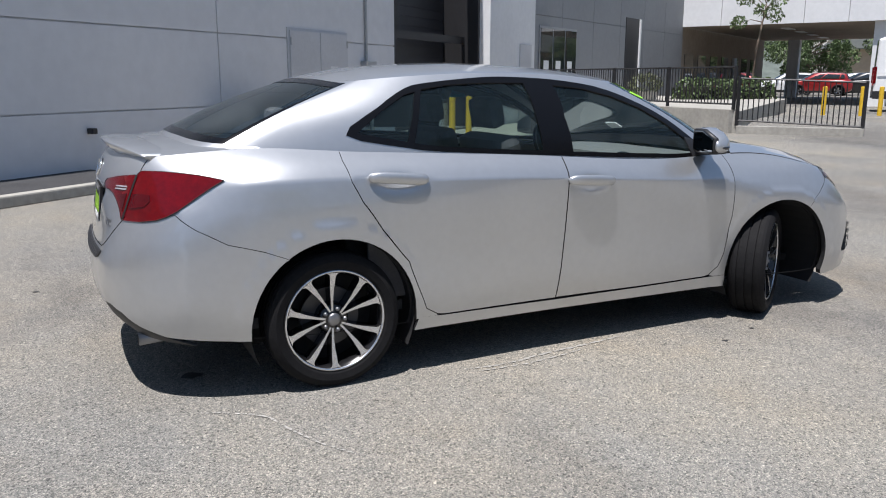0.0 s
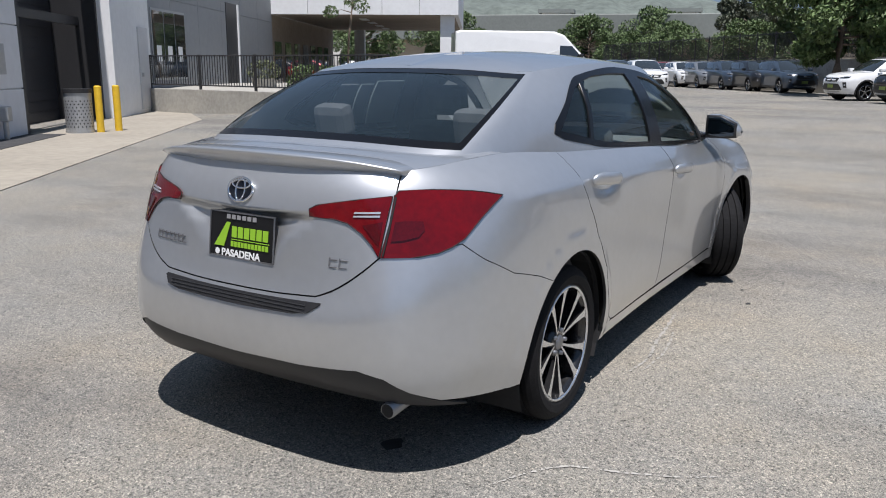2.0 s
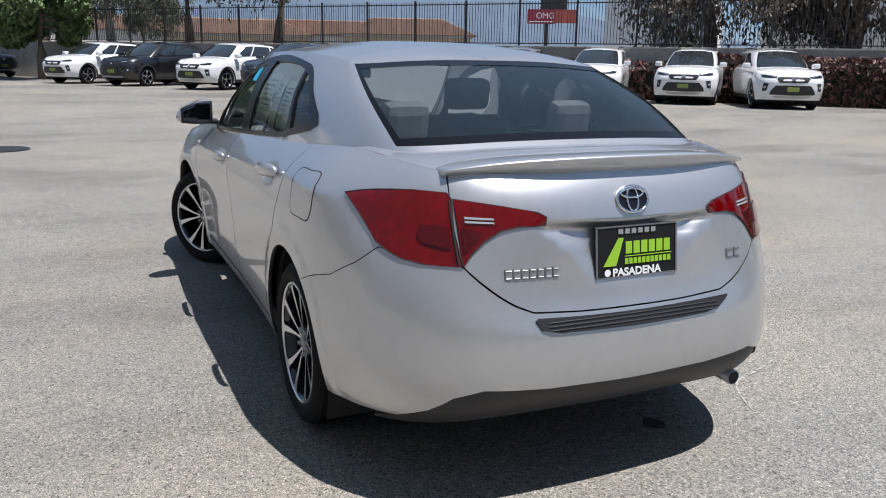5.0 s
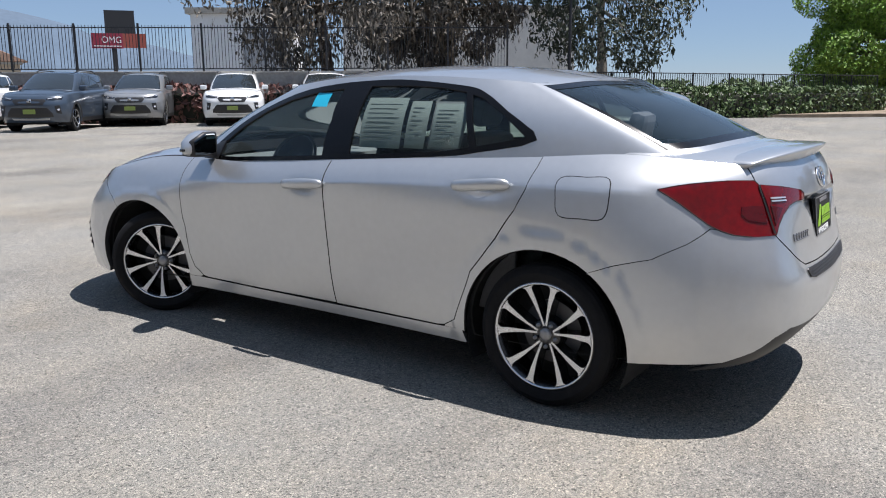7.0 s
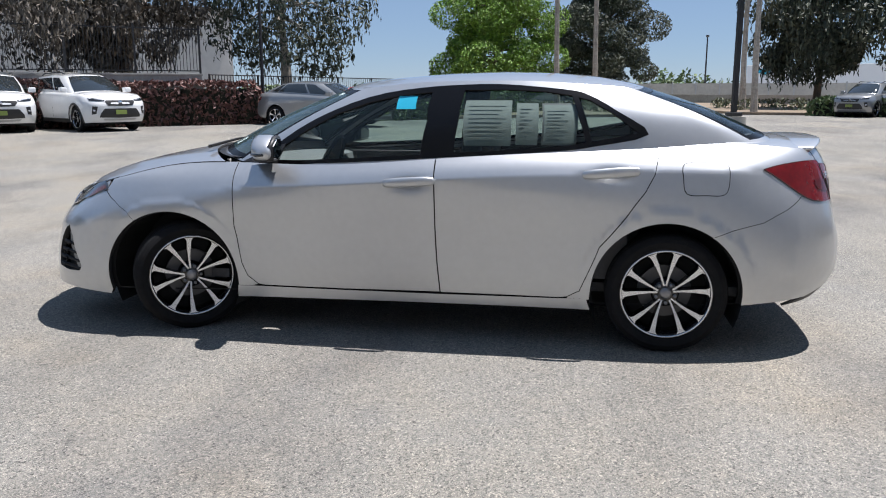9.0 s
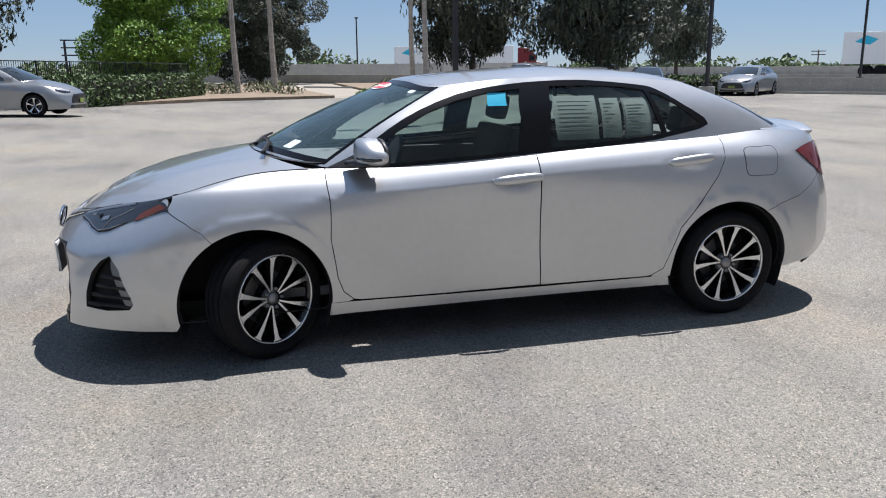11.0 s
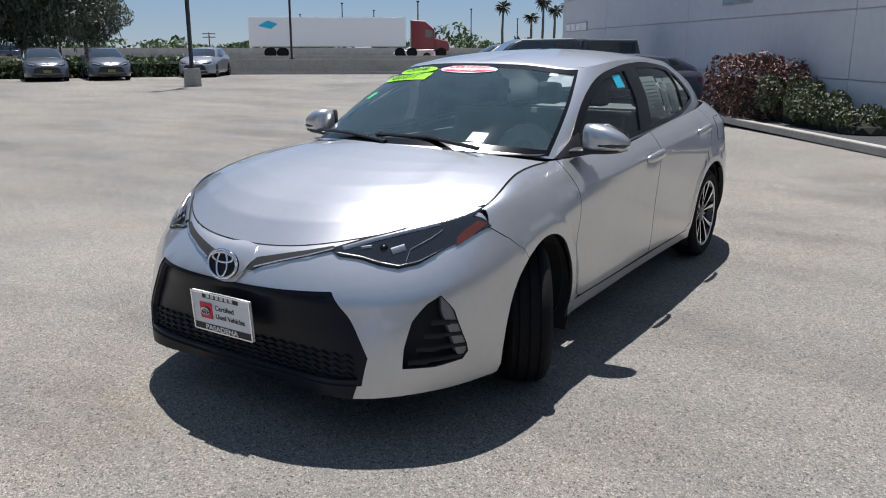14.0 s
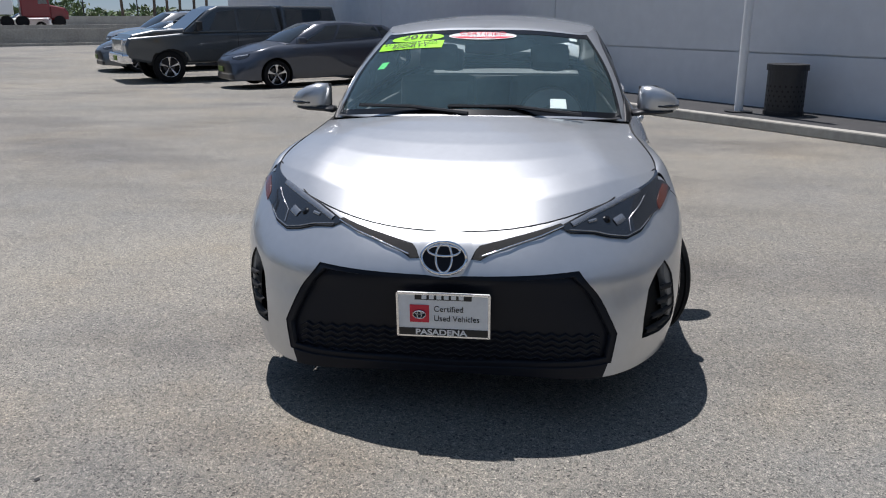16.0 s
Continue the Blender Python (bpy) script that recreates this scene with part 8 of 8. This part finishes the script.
def palm(m, h, seed):
    rng = random.Random(seed)
    t = thing("palm_tree", "tall slim fan palm in the distance", "palm", "far palms", at=m)
    part("trunk", tube([(0, 0, 0), (0.2, 0, h * 0.5), (0.1, 0.1, h)], [0.28, 0.22, 0.18], 8), M["bark"], t)
    bm = bmesh.new()
    for k in range(34):
        a, e = 2 * math.pi * k * 0.618, rng.uniform(-0.9, 1.0)
        d = Vector((math.cos(a) * math.cos(e), math.sin(a) * math.cos(e), math.sin(e)))
        side = Vector((-math.sin(a), math.cos(a), 0)) * 0.28
        c = Vector((0.1, 0.1, h))
        bm.faces.new([bm.verts.new(q) for q in (c, c + d * 0.9 - side, c + d * 1.7 - Vector((0, 0, 0.35)), c + d * 0.9 + side)])
    part("fronds", bm, M["leaf_dark"], t)["kind"] = "stuff"
    return t


p0 = palm(far_stand(-150.4, 140), 8.0, 3)
for deg, h in ((-152.3, 6.3), (-153.1, 8.8), (-153.9, 7.4), (-154.8, 8.0), (-155.6, 8.3)):
    o = copy_thing(p0, far_stand(deg, 140, deg * 9))
    o.scale = (1, 1, h / 8.0)

# planting bed by the exit, kerbs, low shrubs
def bed(pts, label):
    bm = bmesh.new()
    lo_, hi_ = [bm.verts.new((x, y, 0)) for x, y in pts], [bm.verts.new((x, y, 0.14)) for x, y in pts]
    bm.faces.new(hi_)
    for k in range(len(pts)):
        bm.faces.new((lo_[k], lo_[(k + 1) % len(pts)], hi_[(k + 1) % len(pts)], hi_[k]))
    bmesh.ops.recalc_face_normals(bm, faces=bm.faces)
    setting("planting_bed", bm, M["soil"], label)
M["soil"] = mat("mulch", (0.22, 0.17, 0.12), 0.95, vary=0.35, scale=1.5, bump=0.5, bump_scale=12)
bed([(9.6, -25.5), (5.2, -31.5), (2.0, -34.6), (-4.1, -36.2), (-3.6, -52), (-2.5, -70), (14, -70), (15, -34)], "mulched planting bed with a kerb")
bed([(-7.6, -45.6), (-9.4, -40.4), (-12.6, -39.6), (-15.5, -43.5), (-24, -47), (-30, -62), (-9, -72)], "mulched planting bed with a kerb")
bm = bmesh.new()
bm.faces.new([bm.verts.new((x, y, 0.006)) for x, y in ((-4.1, -36.2), (-9.4, -40.4), (-7.6, -46), (-9, -75), (-2.5, -75), (-3.6, -52))])
setting("road_exit", bm, M["apron"], "pale concrete exit drive")
rng = random.Random(4)
bm = bmesh.new()
for _ in range(90):
    x, y = (rng.uniform(-2.5, 9), rng.uniform(-56, -38)) if rng.random() < 0.6 else (rng.uniform(-20, -9.5), rng.uniform(-58, -44))
    leaf_cloud(bm, (x, y, 0.4), (0.5, 0.5, 0.35), 60, 0.10, rng)
lowshrubs = part("low_shrubs", bm, M["leaf_sage"])
tagged(lowshrubs, "scattered low shrubs in the planting beds", "shrubs", kind="stuff")

# southern edge: low wall, shrubs, freeway with barrier
FW = pose(-30.5, -29.0, 0, 0, 0, 128)
def fw_box(a0, a1, b0, b1, z0, z1):
    return box(a0, a1, b0, b1, z0, z1, 0, FW)
setting("wall_low", fw_box(-8, 11, 0, 0.25, 0, 0.80), M["concrete"], "low stained concrete wall at the car park's edge")
setting("wall_low_far", fw_box(17, 60, 0, 0.25, 0, 0.80), M["concrete"], "low stained concrete wall at the car park's edge")
setting("kerb_south", fw_box(-40, 60, -1.2, -1.05, 0, 0.13), M["concrete"], "concrete kerb")
setting("road", fw_box(-200, 220, 14, 75, 0, 0.03), mat("pale_road", (0.34, 0.33, 0.31), 0.85, vary=0.1, scale=0.3), "pale concrete freeway")
setting("barrier", fw_box(-200, 220, 12.5, 12.9, 0, 0.85), M["concrete"], "concrete freeway barrier")
setting("barrier_far", fw_box(-200, 220, 76, 76.4, 0, 1.3), M["concrete"], "concrete freeway barrier")
M["beige"] = mat("beige_panel", (0.42, 0.40, 0.36), 0.85, vary=0.12, scale=0.4)
pf = setting("wall_panel_fence", box(-24, 14, -0.08, 0.08, 0, 1.95, 0, pose(-12, -89, 0, 0, 0, -12)), M["beige"], "pale panel fence beyond the exit drive")
for k in range(16):
    part("fence_post", box(-24 + 2.5 * k - 0.07, -24 + 2.5 * k + 0.07, 0.08, 0.2, 0, 2.1, 0, pose(-12, -89, 0, 0, 0, -12)), M["galv"], pf)
hb = hedge("low_hedge", [(-12.5, -39.5), (-24.5, -31.5)], 1.4, 0.85, M["leaf_green"], 8, "low green shrubs behind the parked cars", density=70, size=0.12)
rig = lorry(FW @ pose(6.3, 41.2, 0.35, 0, 0, 0))
copy_thing(rig, stand(-36.9, -100.8, 159, 0.2))
park(suv["white"], FW @ pose(8, 44, 0.03, 0, 0, 180))
park(suv["white"], FW @ pose(52, 30, 0.03, 0, 0, 180))
park(suv["navy"], FW @ pose(-30, 30, 0.03, 0, 0, 180))

for c, x, y in (("white", 50, 41), ("red", 49, 37.5), ("white", 56, 40), ("black", 52, 36), ("white", 62, 45), ("lightgrey", 60, 36), ("white", 53, 32), ("navy", 58, 30), ("white", 66, 38)):
    park(suv[c], stand(x, y, 128))

# far buildings and hills
def block(name, label, m, w, d, h, material, windows=0, wm=None):
    t = thing(name, label, "building", at=m)
    part("wall", box(-w / 2, w / 2, -d / 2, d / 2, 0, h), material, t)
    part("roof", box(-w / 2 - 0.3, w / 2 + 0.3, -d / 2 - 0.3, d / 2 + 0.3, h, h + 0.4), M["concrete"], t)
    for k in range(windows):
        x = -w / 2 + w * (k + 0.5) / windows
        part("window", box(x - w / windows * 0.3, x + w / windows * 0.3, -d / 2 - 0.05, -d / 2, h * 0.25, h * 0.75), wm or M["tint"], t)
    return t


M["tan"] = mat("tan_stucco", (0.45, 0.36, 0.26), 0.9, vary=0.08, scale=0.3)
M["pale"] = mat("pale_stucco", (0.62, 0.60, 0.56), 0.9, vary=0.08, scale=0.3)
M["terracotta"] = mat("roof_tile", (0.30, 0.19, 0.14), 0.9, vary=0.2, scale=1)
M["mall_roof"] = mat("grey_green_roof", (0.20, 0.215, 0.20), 0.7, vary=0.1, scale=0.4)
mall = block("store_building", "tan shopping centre with a sloped grey roof", stand(100, 36, 110), 64, 14, 4.6, M["tan"], 9)
part("sloped_roof", hull([(-33, 4.6), (33, 4.6), (29, 7.6), (-29, 7.6)], 8.0, rnd=0.1), M["mall_roof"], mall)
for tx in (-8, 9):
    part("tower", box(tx - 2.0, tx + 2.0, -8.2, -5.5, 0, 8.6), M["pale"], mall)
    part("tower_cap", box(tx - 2.5, tx + 2.5, -8.7, -5.0, 8.6, 9.1), M["mall_roof"], mall)
block("store_building", "tan shopping centre with a flat roof", stand(96, 62, 130), 30, 12, 7.5, M["pale"], 5)
block("white_warehouse", "large white warehouse behind the fence", stand(34, -50, 40), 17, 10, 6.5, M["pale"], 0)
w2 = block("grey_warehouse", "pale grey warehouse with a roller door", stand(44.5, -38.5, 40), 7, 8, 6.2, M["panel_light"], 0)
part("roller_door", box(-3, 0, 4.0, 4.08, 0, 5.0), M["galv"], w2)
for i, (a, d, w, h) in enumerate(((-4, 150, 26, 7), (-10, 135, 22, 6), (-16, 140, 30, 6.5), (-22, 120, 18, 6), (2, 160, 30, 8))):
    x, y = far(a, d)
    b = block("town_house", "low tan house with a tiled roof", stand(x, y, a + 90), w, 12, h * 0.7, M["tan"] if i % 2 else M["pale"], 3)
    part("tile_roof", hull([(-w / 2 - 1, h * 0.7 + 0.3), (w / 2 + 1, h * 0.7 + 0.3), (w / 2 - 4, h * 0.7 + 2.6), (-w / 2 + 4, h * 0.7 + 2.6)], 6.5, rnd=0.1), M["terracotta"], b)
sign = thing("roadside_sign", "red billboard on a post above the roofs", "sign", at=stand(76.7, -48, 57.5 + 90 + 90) @ Matrix.Diagonal((0.75, 0.75, 0.82, 1)))
part("post", box(-0.3, 0.3, -0.25, 0.25, 0, 6.5), M["iron"], sign)
part("board", box(-2.9, 1.25, -0.3, 0.3, 6.5, 8.4), mat("sign_crimson", (0.26, 0.025, 0.05), 0.5), sign)
part("text_bar", box(-2.6, 1.0, -0.33, -0.29, 6.72, 6.84), M["white"], sign)
words("OMG", 1.15, M["white"], sign, pose(-1.6, -0.32, 7.2, 90))
part("board", box(1.25, 4.4, -0.3, 0.3, 6.6, 8.4), mat("sign_brown", (0.30, 0.07, 0.05), 0.6), sign)
part("top_board", box(-1.0, 3.0, -0.3, 0.3, 8.4, 11.3), M["iron"], sign)
bb = thing("billboard_frame", "bare steel billboard frame by the freeway", "billboard", at=stand(18, -118, 10))
for x in (-3.5, 0, 3.5):
    part("post", box(x - 0.15, x + 0.15, -0.15, 0.15, 0, 5.5), M["iron"], bb)
for z in (3.4, 4.4, 5.4):
    part("beam", box(-4, 4, -0.1, 0.1, z, z + 0.18), M["iron"], bb)
# distance haze is put into the mountains' colour as a flat blue
M["hill"] = mat("haze_tinted_hill", (0.085, 0.12, 0.165), 1.0, vary=0.12, scale=0.012)
# dry green, greyed towards blue for haze on the nearer slopes
M["foothill"] = mat("haze_tinted_green_hill", (0.115, 0.135, 0.12), 1.0, vary=0.35, scale=0.03)
def hills(name, material, label, a0, a1, radii, height):
    """A ridge seen from the car park; height gives the crest's height by bearing."""
    bm = bmesh.new()
    n = 100
    ridge = []
    for k in range(n + 1):
        deg = a0 + (a1 - a0) * k / n
        h = height(deg) * (1 + 0.16 * noise.noise(Vector((deg * 0.21, radii[0] * 0.01, 0))) + 0.06 * noise.noise(Vector((deg * 0.9, 3, 0))))
        c, q = math.cos(radians(deg)), math.sin(radians(deg))
        ridge.append([bm.verts.new((r * c, r * q, max(0.0, h) * f + 5 * noise.noise(Vector((deg * 0.6, f * 4, 7))) * (0 < f < 1))) for r, f in zip(radii, (0, 0.3, 0.62, 0.85, 1.0))])
    for a, b in zip(ridge, ridge[1:]):
        for i in range(4):
            bm.faces.new((a[i], b[i], b[i + 1], a[i + 1]))
    setting(name, bm, material, label)
hills("backdrop_hills", M["hill"], "mountains on the horizon with blue haze painted into their colour", -58, 80, (900, 980, 1080, 1180, 1300), lambda d: float(np.interp(d, [-58, -46, -38, -31, -25, -18, 0, 60, 80], [6, 34, 46, 85, 125, 160, 175, 180, 120])))
hills("backdrop_foothills", M["foothill"], "dry green foothills with haze painted in, behind the shops", -2, 75, (330, 360, 400, 440, 490), lambda d: float(np.interp(d, [-2, 6, 14, 25, 60, 75], [0, 16, 38, 46, 44, 20])))
rng = random.Random(31)
bm = bmesh.new()
for k in range(150):
    deg = -172 + 112 * rng.random()
    r = rng.uniform(215, 300)
    tall = rng.uniform(1.5, 3.2) * (2.2 if -150 < deg < -145 or -100 < deg < -84 else 1.0)
    leaf_cloud(bm, (r * math.cos(radians(deg)), r * math.sin(radians(deg)), tall * 0.5), (rng.uniform(3, 7), rng.uniform(3, 7), tall * 0.75), 90, 0.9, rng)
tagged(part("far_trees", bm, M["leaf_green"]), "distant line of low trees beyond the freeway", "trees", kind="stuff")
cover = part("manhole_cover", cyl(0.40, 0.40, 0.014, stand(9.0, 2.6, 0), 32), M["iron"])
tagged(cover, "round iron manhole cover set in the asphalt", "manhole cover")

# pale scuff arcs on the asphalt
M["scuff"] = mat("pale_scuff", (0.40, 0.385, 0.355), 0.9, vary=0.3, scale=14)
M["worn_ring"] = mat("faint_scuff", (0.325, 0.312, 0.285), 0.9, vary=0.25, scale=40)
M["oil"] = mat("dark_spot", (0.03, 0.03, 0.031), 0.8, vary=0.2, scale=20)
rng = random.Random(12)
def scuff(points, width, broken, material="scuff"):
    """A thin uneven scratch mark, here and there interrupted."""
    line_pts = smooth_loop(points, closed=False, n=24)
    bm, last = bmesh.new(), None
    for k, (x, y) in enumerate(line_pts):
        ahead = line_pts[min(k + 1, len(line_pts) - 1)]
        behind = line_pts[max(k - 1, 0)]
        d = Vector((ahead[0] - behind[0], ahead[1] - behind[1], 0)).normalized()
        side = Vector((-d.y, d.x, 0)) * width * rng.uniform(0.15, 1.0) * math.sin(math.pi * (k + 1) / (len(line_pts) + 1)) ** 0.4
        c = Vector((x, y, 0.003)) + Vector((-d.y, d.x, 0)) * rng.uniform(-0.3, 0.3) * width
        cur = (bm.verts.new(c - side), bm.verts.new(c + side))
        if last and rng.random() > broken:
            bm.faces.new((last[0], cur[0], cur[1], last[1]))
        last = cur
    setting("ground_scuff", bm, M[material], "pale scuff mark on the asphalt")
scuff([(-1.99, -0.88), (-1.85, -0.95), (-1.73, -1.05), (-1.67, -1.22), (-1.60, -1.39), (-1.51, -1.53)], 0.009, 0.3)
scuff([(-0.73, -0.92), (-0.50, -0.94), (-0.26, -0.90), (0.12, -0.86), (0.34, -0.83)], 0.014, 0.2, "worn_ring")
scuff([(-0.01, -0.92), (-0.37, -0.98), (-0.69, -0.97)], 0.010, 0.25, "worn_ring")
for x, y, r in ((-1.93, -0.42, 0.05), (0.75, -1.15, 0.02), (1.05, -1.05, 0.015), (2.9, -1.3, 0.012), (3.2, -0.8, 0.010), (2.6, 2.2, 0.014), (-0.2, 2.9, 0.016), (-2.6, 1.6, 0.02)):
    bm = bmesh.new()
    bm.faces.new([bm.verts.new((x + r * rng.uniform(0.6, 1.2) * math.cos(a), y + r * rng.uniform(0.5, 1.0) * math.sin(a), 0.003)) for a in np.linspace(0, 2 * math.pi, 12)[:-1]])
    setting("ground_spot", bm, M["oil"], "small dark spot on the asphalt")

# flat white strip laid on the asphalt in place of a distant kerb
strip_white = mat("kerb_strip_white", (0.55, 0.55, 0.53), 0.8, vary=0.25, scale=3)
def kerb_strip(a, b, w=0.12):
    a, b = Vector((*a, 0.004)), Vector((*b, 0.004))
    n = (b - a).cross(Vector((0, 0, 1))).normalized() * w / 2
    bm = bmesh.new()
    bm.faces.new([bm.verts.new(q) for q in (a - n, b - n, b + n, a + n)])
    setting("road_line", bm, strip_white, "flat white strip standing for a far kerb")
kerb_strip((31, 19.5), (44.0, 4.3), 0.16)
